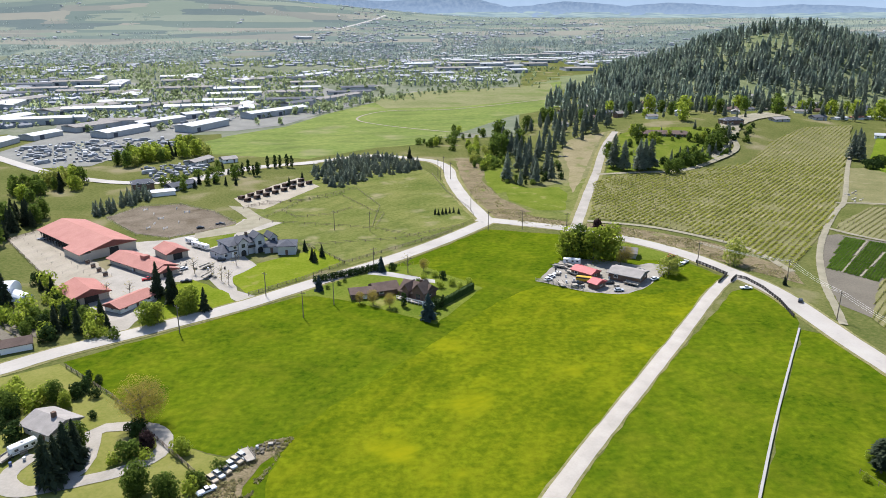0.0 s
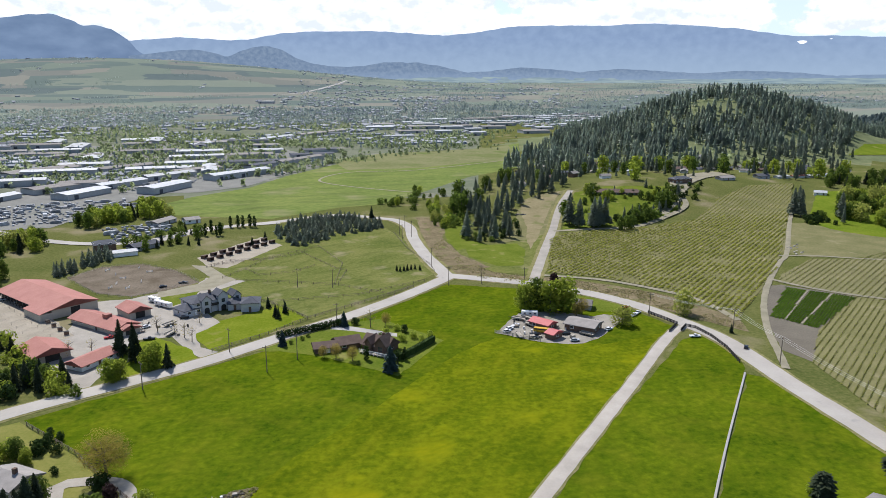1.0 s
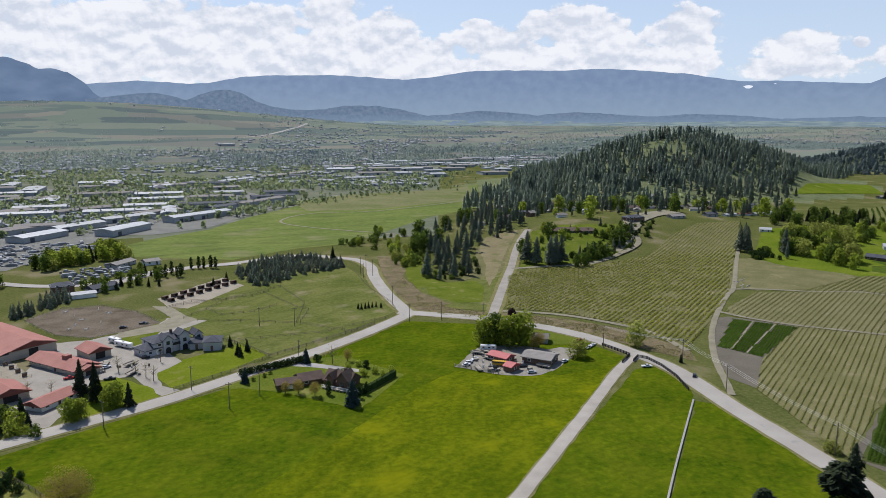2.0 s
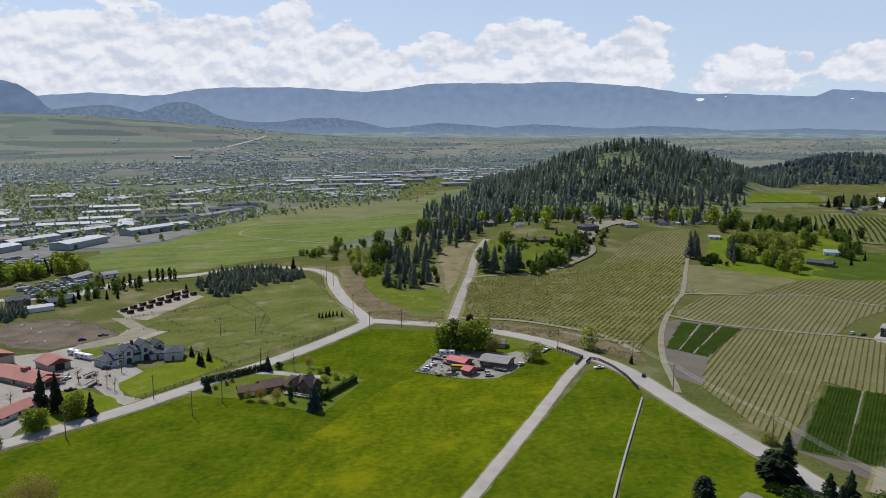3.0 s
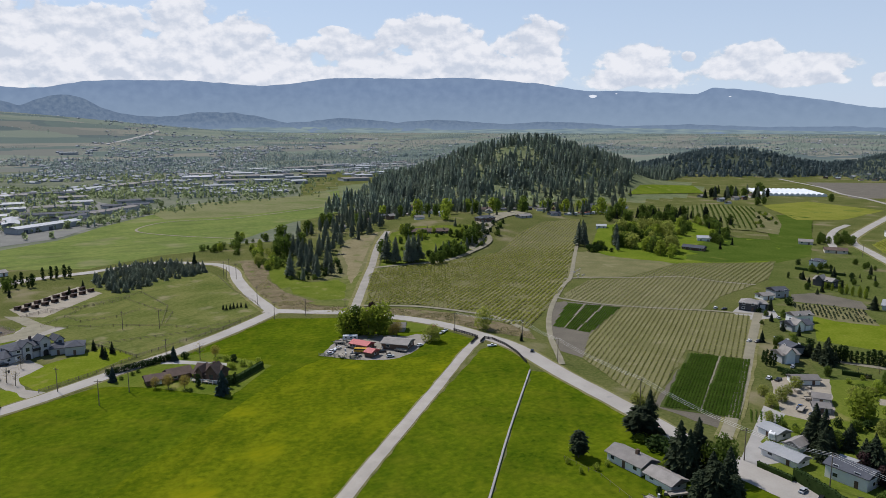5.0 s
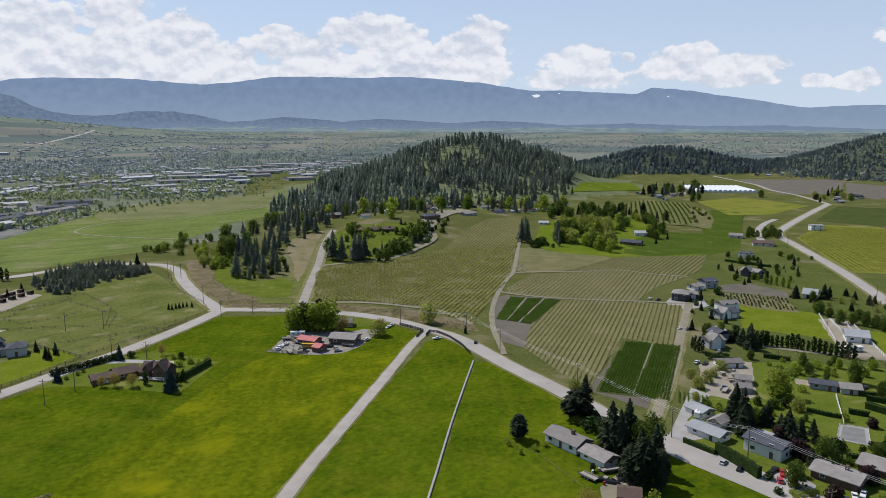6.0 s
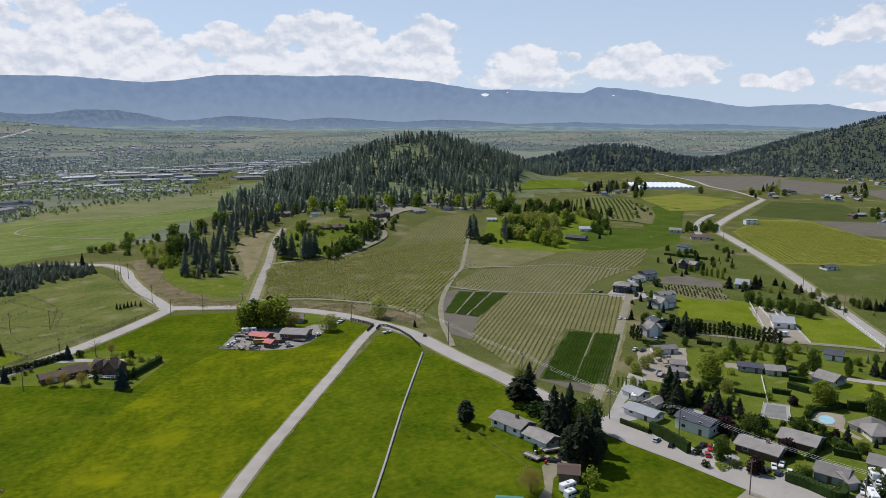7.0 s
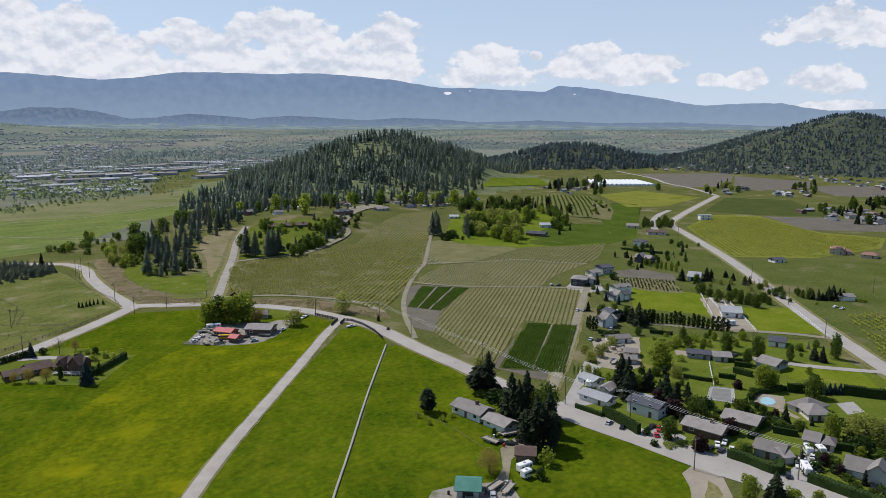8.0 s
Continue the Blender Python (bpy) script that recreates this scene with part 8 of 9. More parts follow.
plots([(160, 118), (176, 112), (206, 96), (190, 60), (183, 34), (168, 22), (158, 50), (152, 84)], 20, 4.2, [("leaf", 2.5, 4), ("spruce", 3, 7), ("purple", 2, 3.5), ("spring", 2.5, 5), ("leaf", 2, 4)], "garden trees between the houses", 201)
plots([(146, 106), (162, 118), (160, 92), (149, 90)], 7, 3.0, [("spruce", 7, 11), ("leaf", 4, 7)], "garden trees between the houses", 202)
plots([(206, 178), (262, 140), (252, 120), (214, 118), (196, 140)], 14, 5, [("leaf", 2.5, 4), ("bare", 3, 5), ("spring", 2.5, 4)], "garden trees along the lane", 203)
plots([(300, 210), (350, 235), (365, 172), (318, 165), (296, 178)], 34, 3.6, [("spruce", 3, 4.5), ("bare", 3, 5), ("leaf", 2.2, 3.6), ("willow", 2.2, 3.6), ("bare", 3, 5)], "young trees beside the far road", 204)
plots([(300, 268), (340, 320), (384, 352), (392, 300), (340, 262)], 22, 5, [("leaf", 3, 5), ("spruce", 3, 7)], "garden trees along the lane", 205)
plots([(208, 196), (232, 226), (262, 252), (268, 240), (240, 205), (222, 190)], 12, 3.6, [("spruce", 4, 7), ("leaf", 2, 4)], "garden trees along the lane", 206)


# ---- hedges ----
def hedge(points, width, height, label="clipped dark green hedge", seed=0):
    """A dense clipped body with leaf sprays over its top and sides."""
    g = random.Random(seed + len(points))
    V, P, pts, prev = [], [], smooth_line(points, 0.9), None
    for i, p in enumerate(pts):
        d = (pts[min(i + 1, len(pts) - 1)] - pts[max(i - 1, 0)]).normalized()
        n, z, b = Vector((-d.y, d.x)) * width * 0.42, ground_height(p.x, p.y), len(V)
        hh = height * g.uniform(0.86, 0.96)
        V.extend([(p.x - n.x, p.y - n.y, z), (p.x - n.x * 0.9, p.y - n.y * 0.9, z + hh), (p.x + n.x * 0.9, p.y + n.y * 0.9, z + hh), (p.x + n.x, p.y + n.y, z)])
        if prev is not None:
            P.extend([(prev + k, prev + k + 1, b + k + 1, b + k) for k in range(3)])
        if i in (0, len(pts) - 1):
            P.append((b, b + 1, b + 2, b + 3))
        prev = b
        for _ in range(9):
            s, k = g.choice((-1, 1)) * g.uniform(0.4, 1.0), g.uniform(0.1, 1.0)
            if abs(s) < 0.8:
                k = 1.0
            add_clump(V, P, p.x + n.x * s, p.y + n.y * s, z + hh * k, 0.12, g, 3, 0.24)
    return tagged(new("hedge", mesh_of("hedge", V, P, M_HEDGE)), label, "hedge")


hedge([(-2, 215.6), (3.2, 222.4), (10.3, 232.8)], 1.8, 2.4)
hedge([(138.8, 99.8), (138.7, 91.4), (138.1, 83.3)], 1.8, 3.6, "tall dark evergreen hedge")
hedge([(134.8, 108.7), (137.5, 98.9)], 1.4, 1.5, "low clipped green hedge")
hedge([(150.2, 60.9), (151.8, 54.7), (152.9, 48.2), (157.4, 50.3)], 3.0, 2.6)
hedge([(156.9, 41.3), (158.7, 32.1), (160.7, 23.5)], 3.0, 2.6)
hedge([(208.2, 86.2), (213.6, 82.1)], 1.8, 3.2)
hedge([(223.2, 75.8), (234.3, 61.8)], 2.2, 3.6)
hedge([(197.3, 91.9), (199.4, 89), (207.7, 87.6)], 1.4, 1.8)
hedge([(164.5, 65.9), (179.1, 72)], 1.6, 2.2)
hedge([(174.7, 65.8), (178.4, 60.3)], 1.6, 2.2)
hedge([(170.6, 84.6), (173.9, 81.3), (176, 76.6)], 1.6, 1.4)
hedge([(214.7, 113.8), (218.2, 108.9)], 1.8, 2.0)
hedge([(208, 108.6), (209.8, 102.1)], 1.8, 2.2)
hedge([(187.9, 113.6), (190.6, 108.1), (193.9, 104.4)], 1.2, 1.5, "row of small clipped dark shrubs")
hedge([(187.5, 84.3), (186.5, 78.3)], 1.4, 1.4)
hedge([(180.6, 50.1), (182.7, 47), (184.1, 45.4)], 2.0, 2.4)
hedge([(167.5, 29.7), (166.8, 26.9)], 1.6, 2.0)
for _run, _w, _h in [([(216, 118), (221, 114)], 1.8, 1.8), ([(210.5, 109.5), (210.5, 103)], 1.8, 1.8), ([(199, 107.5), (202.5, 103)], 1.8, 1.8), ([(190.2, 86.5), (197, 89.4), (205, 88.6)], 1.4, 1.6), ([(181, 70.5), (179, 62.5)], 1.6, 2.4), ([(204, 93.5), (209, 87)], 1.4, 1.8), ([(186, 51.5), (190.5, 44.5)], 1.8, 2.2)]:
    hedge(_run, _w, _h, "dark clipped evergreen hedge in a garden")
hedge([(358.5, 338.4), (364.5, 324.1), (371.1, 309.9)], 1.8, 1.8)
hedge([(226.8, 190.4), (232.7, 192.2)], 1.6, 2.4)
hedge([(198.1, 172.7), (201.7, 163)], 1.6, 1.8)
hedge([(218, 162.3), (224.2, 155)], 1.6, 1.8)


def fence(points, label, post=3.8, rails=(0.45, 0.85, 1.2), material=M_WOOD, thick=0.09, category="fence"):
    pts = [Vector(p) for p in points]
    t = thing("fence", pose(pts[0].x, pts[0].y, ground_height(*pts[0][:2])), label, category)
    run = []
    for a, b in zip(pts, pts[1:]):
        n = max(1, round((b - a).length / post))
        run += [a.lerp(b, i / n) for i in range(n)]
    run.append(pts[-1])
    o = Vector((pts[0].x, pts[0].y, ground_height(*pts[0][:2])))
    shared = bpy.data.meshes.new("post")
    bm = boxed(-thick, thick, -thick, thick, -0.3, max(rails) + 0.15)
    bm.to_mesh(shared)
    bm.free()
    shared.materials.append(material)
    for p in run:
        c = new("post", shared)
        c.parent = t
        c.location = Vector((p.x, p.y, ground_height(p.x, p.y))) - o
    for z in rails:
        bm, prev = bmesh.new(), None
        for i, p in enumerate(run):
            d = (run[min(i + 1, len(run) - 1)] - run[max(i - 1, 0)]).normalized()
            q = Vector((p.x, p.y, ground_height(p.x, p.y) + z)) - o
            r = thick * 0.7
            ring = [bm.verts.new(q + Vector((-d.y * u * r * 0.5, d.x * u * r * 0.5, v * r))) for u, v in ((-1, -1), (1, -1), (1, 1), (-1, 1))]
            if prev:
                for k in range(4):
                    bm.faces.new((prev[k], prev[(k + 1) % 4], ring[(k + 1) % 4], ring[k]))
            prev = ring
        part("rail", bm, material, t)
    return t


fence([(-65.1, 226.3), (-49.1, 242.7), (-37.1, 259.4), (-18.9, 277.6), (4.1, 301.5)], "dark wooden post-and-rail fence along the road")
fence([(-37.1, 259.4), (-46.4, 271), (-56.1, 281.2), (-71.8, 289.7)], "dark wooden post-and-rail fence round a lawn")
fence([(-56.1, 281.2), (-38.2, 285.8), (-19.7, 289.9), (-0.8, 304.1), (9.3, 311.3)], "thin weathered wooden pasture fence", post=5.5, rails=(0.55, 1.1), material=M_WOOD, thick=0.07)
fence([(-95.2, 343.9), (-71.5, 355.7), (-46.8, 383.3), (-30.8, 345.2), (-31.3, 308.1)], "thin weathered wooden pasture fence", post=5.5, rails=(0.55, 1.1), material=M_WOOD, thick=0.07)
fence([(-77, 315.8), (-52.1, 311.4), (-29.4, 305.6), (-4, 289.2)], "thin weathered wooden pasture fence", post=5.5, rails=(0.55, 1.1), material=M_WOOD, thick=0.07)
fence([(-54.3, 369.7), (-33.4, 335.5), (-27.6, 330.4), (-29.7, 309.3)], "thin weathered wooden pasture fence", post=5.5, rails=(0.55, 1.1), material=M_WOOD, thick=0.07)
for _run in ([(-97, 341), (-88, 353), (-71, 355), (-59, 362), (-52, 373)], [(-84, 320), (-77, 336), (-68, 324), (-53, 329), (-44, 341)], [(-77, 336), (-71, 355)]):
    fence(_run, "thin weathered wooden pasture fence", post=5.5, rails=(0.55, 1.1), material=M_WOOD, thick=0.07)
fence([(-6.1, 419.2), (2, 376.3), (12.9, 341), (14.6, 328.5)], "thin weathered wooden pasture fence", post=5.5, rails=(0.55, 1.1), material=M_WOOD, thick=0.07)
fence([(-155.3, 322), (-147.3, 342.5), (-129.5, 347), (-108.6, 333.2), (-93.3, 314.6), (-114.7, 290.3), (-131.2, 296), (-153.9, 320)], "pale rail fence round the riding arena", post=5, material=M_PALEWOOD, thick=0.045)
_g = [(-180.4, 286.9), (-175, 303.5), (-135.6, 263.8), (-119.1, 244.9)]
fence([_g[0], _g[1]], "grey metal horse paddock fence", post=4)
_p, _q = Vector(_g[1]), Vector(_g[3])
_s = [Vector(p) for p in [(-180.4, 286.9), (-127.3, 226.1)]]
for k in range(13):
    a, b = _p.lerp(_q, k / 12), _s[0].lerp(_s[1], k / 12)
    fence([tuple(a), tuple(b)], "pale pipe fence between paddocks", post=6, rails=(0.7, 1.2), material=M_PALEWOOD, thick=0.035)
fence([tuple(_s[0]), tuple(_s[1])], "dark wooden paddock fence", post=4, thick=0.06)
fence([(33.1, 240.6), (37.2, 238.4), (42.4, 234), (48.1, 230.8)], "old grey board fence round a farmyard", post=2.0, material=M_PALEWOOD)
fence([(96.7, 260.5), (101.2, 251.5), (103.1, 246.7), (97.3, 238.6)], "black wooden entrance fence", post=1.6, material=M_DARK, thick=0.16)
fence([(102.1, 239.7), (105.5, 244.3), (108.3, 242), (110.5, 233.1), (111.1, 221.2), (109.8, 208.6)], "black wooden entrance fence", post=1.6, material=M_DARK, thick=0.16)
_g = [(107.4, 199.6), (79.2, 150.6), (58.3, 112.6), (45.8, 90.2), (35.2, 69.4)]
_w, _o = bmesh.new(), Vector((*_g[0], 0))
_pts, _prev = smooth_line(_g, 6), None
for i, p in enumerate(_pts):
    d = (_pts[min(i + 1, len(_pts) - 1)] - _pts[max(i - 1, 0)]).normalized()
    ring = [_w.verts.new((p.x - d.y * u - _o.x, p.y + d.x * u - _o.y, z)) for u, z in ((-0.32, 0), (-0.27, 0.5), (0.27, 0.5), (0.32, 0))]
    if _prev:
        for k in range(3):
            _w.faces.new((_prev[k], _prev[k + 1], ring[k + 1], ring[k]))
    _prev = ring
bmesh.ops.recalc_face_normals(_w, faces=_w.faces[:])
_w = obj("low_wall", _w, M_CONCRETE, "long low white wall between two green fields", "wall")
_w.location = _o
fence([(86.1, 127.6), (90.7, 115.3), (92.2, 94.7)], "thin wire garden fence on posts", post=4, rails=(1.0,), thick=0.05)
fence([(-100.4, 174), (-81.1, 158.2), (-66.9, 143), (-59, 135.2), (-50.8, 127.1)], "old weathered wooden field fence", post=3)
fence([(314, 163.3), (281.3, 121.1)], "white board fence along the far road", material=M_WHITE, post=3)
fence([(295.9, 205.2), (264.3, 168.4)], "white board horse paddock fence", material=M_WHITE, post=3)
fence([(293.5, 183.5), (261.2, 141.6)], "white board horse paddock fence", material=M_WHITE, post=3)
fence([(292, 195.5), (277.8, 175.9)], "white board horse paddock fence", material=M_WHITE, post=3)
fence([(294.8, 189.7), (278.3, 169.4)], "white board horse paddock fence", material=M_WHITE, post=3)
fence([(178, 94), (188.6, 102), (194, 96.5), (183.4, 87), (178, 94)], "white kerb rail round a court", material=M_WHITE, post=3, rails=(0.3,), thick=0.07)
fence([(207.7, 119.7), (189.7, 101.5)], "white board garden fence", material=M_WHITE, post=3)


# ---- power poles and lines ----
def pole(x, y, h=9.5, arm=True):
    t = thing("utility_pole", pose(x, y, ground_height(x, y), 0, 0, _rp.uniform(0, 180)), "weathered wooden utility pole beside the road", "utility pole", "utility poles")
    part("shaft", tube(bmesh.new(), (0, 0, -0.5), (0, 0, h), 0.17, 0.11, 8), M_WOOD, t)
    if arm:
        part("crossarm", boxed(-1.2, 1.2, -0.06, 0.06, h - 0.8, h - 0.65), M_WOOD, t)
        for k in (-1.1, 0, 1.1):
            part("insulator", tube(bmesh.new(), (k, 0, h - 0.65), (k, 0, h - 0.4), 0.06, 0.04, 6), M_GREYWALL, t)
    return (x, y)


for p in [(-77.9, 196.4), (-59, 225.3), (-35.3, 218.4), (-43.3, 207.8), (-25.3, 251.8), (-1, 402.5), (20, 304.2), (35.1, 306), (53.7, 300.9), (-31.6, 302.3), (-47.3, 304)]:
    pole(*p, 9.0)
for p in [(0.6, 425.6), (13.6, 336.8), (-2.7, 416), (4.5, 406.9)]:
    pole(*p, 10)
LINE = [pole(*p, 9.5) for p in [(96.2, 257.9), (120.3, 236.9), (122.5, 206.9), (128.7, 157.5), (133.5, 112.7), (144, 93.5), (135.2, 59.4), (154.9, 43)]]
for p in [(318, 167.9), (278.6, 120.6), (354.1, 219.8), (442.3, 364.2), (381.9, 163.2)]:
    pole(*p, 9.5)


def wire(a, b, h, side, sag=0.9):
    a, b = Vector(a), Vector(b)
    n = (b - a).normalized().orthogonal() * side
    cu = bpy.data.curves.new("power_line", "CURVE")
    cu.dimensions, cu.bevel_depth, cu.bevel_resolution = "3D", 0.022, 0
    sp = cu.splines.new("POLY")
    sp.points.add(12)
    for i in range(13):
        f = i / 12
        p = a.lerp(b, f) + n
        sp.points[i].co = (p.x, p.y, h - sag * 4 * f * (1 - f) + ground_height(p.x, p.y), 1)
    cu.materials.append(M_WHITE)
    return tagged(new("power_line", cu), "thin pale overhead power line between poles", "power line", "power lines")


for i, j in ((0, 1), (1, 2), (2, 3), (3, 4), (4, 5), (5, 7)):
    for side in (-1.0, 0.0, 1.0):
        wire(LINE[i], LINE[j], 9.1, side)


# ---- vehicles ----
PAINT = {}


def paint(key, c):
    PAINT[key] = mat(key + "_car_paint", tuple(v * 0.9 for v in c), c, 2, rough=0.25, fine=0.2, spec=0.5)


for key, c in {"white": (0.75, 0.75, 0.75), "black": (0.02, 0.02, 0.022), "red": (0.42, 0.02, 0.02), "silver": (0.42, 0.44, 0.46), "blue": (0.05, 0.10, 0.25), "yellow": (0.6, 0.36, 0.04), "tan": (0.35, 0.29, 0.2)}.items():
    paint(key, c)


def wheels(t, xs, y, r=0.34):
    for x in xs:
        for s in (-1, 1):
            w = part("wheel", tube(bmesh.new(), (x, s * y - 0.11, r), (x, s * y + 0.11, r), r, r, 12), M_RUBBER, t)
            if t.matrix_world.translation.y < 130:
                part("rim", tube(bmesh.new(), (x, s * (y + 0.12), r), (x, s * (y + 0.13), r), r * 0.6, r * 0.55, 8), M_GREYWALL, w)


def car(x, y, turn, colour, pickup=False):
    t = thing("pickup_truck" if pickup else "car", pose(x, y, ground_height(x, y) + 0.1, 0, 0, turn) @ Matrix.Scale(0.76, 4), f"parked {colour} {'pickup truck' if pickup else 'car'} on the ground", "car")
    L = 5.3 if pickup else 4.5
    part("body", boxed(-L / 2, L / 2, -0.9, 0.9, 0.32, 0.95, bevel=0.12), PAINT[colour], t)
    x0, x1 = (-0.6, 1.2) if pickup else (-1.7, 1.0)
    bm = bmesh.new()
    faces(bm, [(x0, -0.8, 0.94), (x1, -0.8, 0.94), (x1, 0.8, 0.94), (x0, 0.8, 0.94), (x0 + 0.25, -0.66, 1.5), (x1 - 0.6, -0.66, 1.5), (x1 - 0.6, 0.66, 1.5), (x0 + 0.25, 0.66, 1.5)],
          [(0, 1, 5, 4), (1, 2, 6, 5), (2, 3, 7, 6), (3, 0, 4, 7)])
    part("cabin_glass", bm, M_GLASS, t)
    part("cabin_roof", boxed(x0 + 0.22, x1 - 0.57, -0.68, 0.68, 1.48, 1.55, bevel=0.02), PAINT[colour], t)
    wheels(t, (-L * 0.3, L * 0.31), 0.82)
    return t


def camper(x, y, turn, L=7.5):
    t = thing("camper_trailer", pose(x, y, ground_height(x, y) + 0.1, 0, 0, turn) @ Matrix.Scale(0.8, 4), "white camper trailer with dark windows", "camper")
    part("body", boxed(-L / 2, L / 2, -1.2, 1.2, 0.5, 2.9, bevel=0.22), M_WHITE, t)
    for k in (-0.3, 0.05, 0.32):
        for s in (-1, 1):
            part("window", boxed(L * k - 0.5, L * k + 0.5, s * 1.21 - 0.03, s * 1.21 + 0.03, 1.5, 2.2), M_GLASS, t)
    part("stripe", boxed(-L / 2 + 0.3, L / 2 - 0.3, -1.225, 1.225, 1.05, 1.25), M_GREYWALL, t)
    part("roof_vent", boxed(-0.4, 0.4, -0.4, 0.4, 2.9, 3.1, bevel=0.05), M_GREYWALL, t)
    wheels(t, (-0.5, 0.4), 1.05, 0.36)
    return t


for pts, turn, L in [([(-90.4, 135.2)], 52, 7), ([(49, 259)], -12, 8), ([(95.2, 80.2)], 8, 5.6), ([(93.5, 76.8)], 10, 3.6), ([(160.8, 45.2)], 50, 8.5), ([(171.2, 51.8)], 50, 5), ([(258, 155)], -12, 11), ([(151, 122)], 40, 4), ([(174, 50)], 60, 4), ([(-97.7, 278)], -35, 12), ([(-103.1, 284.1)], -35, 8)]:
    for x, y in pts:
        camper(x, y, turn, L)
for colour, turn, pts in [("white", 40, [(41.6, 247.7), (39, 244.1), (37.6, 241.2), (-95.8, 252.2), (75.6, 241.9), (90, 257.8), (92.4, 260.5), (-46.6, 121.2)]), ("black", 10, [(47.4, 237.9), (46.4, 234), (58.6, 237.9), (72.6, 250.8), (-90.3, 239.2), (-84.8, 262.6), (-106.8, 306.4), (-99.9, 312.7)]),
                          ("red", 30, [(-104.8, 241.4)]), ("silver", 0, [(60.3, 230.8), (-167.6, 289.4), (-158.5, 285.5)]), ("black", 70, [(117.9, 221.2)]), ("white", 10, [(104.7, 233.1)]),
                          ("red", 45, [(145.8, 82.9), (141.9, 80)]), ("black", 30, [(137, 89), (145, 85.2), (150.6, 63.9)]), ("white", 40, [(147.1, 82.2), (153.8, 63), (161.7, 48), (152.6, 67), (155.6, 67.1)]), ("black", -30, [(100.9, 95.1), (98.7, 97.5)]),
                          ("blue", 40, [(162.5, 82.3), (177.3, 139.6), (160.7, 81.7)]), ("silver", 60, [(52.4, 236.6), (80.7, 72.4), (228.6, 208.2), (230.3, 203.4), (254.5, 236.2)]), ("white", 20, [(333.8, 153), (333.6, 149.2)]), ("tan", 10, [(76.5, 466)]), ("black", 20, [(79.6, 465), (195.3, 489.6)]),
                          ("red", 20, [(89.2, 267.6)]), ("white", 35, [(165.5, 46), (169.6, 49.4), (188, 166), (214, 208), (238, 262)]), ("black", 15, [(190, 163.6), (217, 206), (241, 259), (176.5, 133), (149, 66.5), (224, 122)]), ("silver", 30, [(135.6, 93.5), (166.8, 50.6), (206, 174)]), ("black", 50, [(167.7, 31.3), (167.6, 29), (154, 45.2)])]:
    for x, y in pts:
        car(x, y, turn + _rp.uniform(-12, 12), colour, pickup=_rp.random() < 0.35)
# old vehicles in a row beside the field
for k, p in enumerate([(-46.6, 124.9), (-45.7, 126.4), (-44.9, 127.9), (-44.1, 129.7), (-43.4, 131.3), (-42.6, 132.9)]):
    car(*p, -38 + _rp.uniform(-7, 7), ("tan", "silver", "tan", "silver", "tan", "silver")[k])
# yellow school bus between the sheds
_t = thing("bus", pose(50.2, 240.1, 0.1, 0, 0, -22) @ Matrix.Scale(0.72, 4), "dull yellow bus parked between red-roofed sheds", "bus")
part("body", boxed(-4.0, 4.0, -1.2, 1.2, 0.5, 2.7, bevel=0.2), PAINT["yellow"], _t)
for s in (-1, 1):
    part("window_band", boxed(-4, 4, s * 1.21 - 0.03, s * 1.21 + 0.03, 1.8, 2.4), M_GLASS, _t)
wheels(_t, (-2.8, 2.9), 1.05, 0.45)


# ---- swimming pool ----
M_WATER = mat("pool_water", (0.30, 0.52, 0.62), (0.42, 0.64, 0.72), 3, rough=0.08, fine=0.5, spec=0.6)
_t = thing("swimming_pool", pose(195.2, 83.2, 0.1, 0, 0, 35), "light blue garden swimming pool with a tan deck", "pool")
bm = boxed(-5.6, 6.4, -4.2, 4.4, -0.1, 0.12, bevel=0.05)
part("deck", bm, M_SAND, _t, "tan paved pool deck")
for _r, _z, _n, _m, _l in ((1.0, 0.14, "coping", M_CONCRETE, "pale stone coping"), (0.92, 0.17, "water", M_WATER, "light blue pool water")):
    bm = bmesh.new()
    bmesh.ops.create_cone(bm, cap_ends=True, segments=8, radius1=3.2 * _r, radius2=3.2 * _r, depth=0.08, matrix=Matrix.Translation((-0.6, 0.4, _z)) @ Matrix.Diagonal((1.3, 0.8, 1, 1)))
    part(_n, bm, _m, _t, _l)


# ---- rubble and logs ----
def rubble(points, count, name, label, material, low, high, seed):
    g = random.Random(seed)
    for x, y in scatter(points, count, 0.8, g):
        bm = bmesh.new()
        bmesh.ops.create_icosphere(bm, subdivisions=1, radius=1)
        for v in bm.verts:
            v.co *= g.uniform(0.7, 1.25)
        s = g.uniform(low, high)
        bmesh.ops.scale(bm, vec=(s * g.uniform(0.8, 1.8), s, s * 0.7), verts=bm.verts)
        bmesh.ops.rotate(bm, cent=(0, 0, 0), matrix=Matrix.Rotation(g.uniform(0, 6), 3, "Z"), verts=bm.verts)
        ob = obj(name, bm, material, label, name, "pile beside the field")
        ob.location = (x, y, 0.3 + ground_height(x, y))


def tufts(poly, count, material, label, low, high, seed):
    g = random.Random(seed)
    V, P = [], []
    xs, ys = [p[0] for p in poly], [p[1] for p in poly]
    while count:
        x, y = g.uniform(min(xs), max(xs)), g.uniform(min(ys), max(ys))
        if not inside(x, y, poly):
            continue
        count -= 1
        if noise.noise(Vector((x / 18, y / 18, seed))) + noise.noise(Vector((x / 5, y / 5, 2))) < -0.05:
            continue
        add_clump(V, P, x, y, 0.12, g.uniform(low, high) * 0.5, g, 3, g.uniform(low, high) * 0.5)
    stuff("grass_tufts", V, P, material, label, "grass")


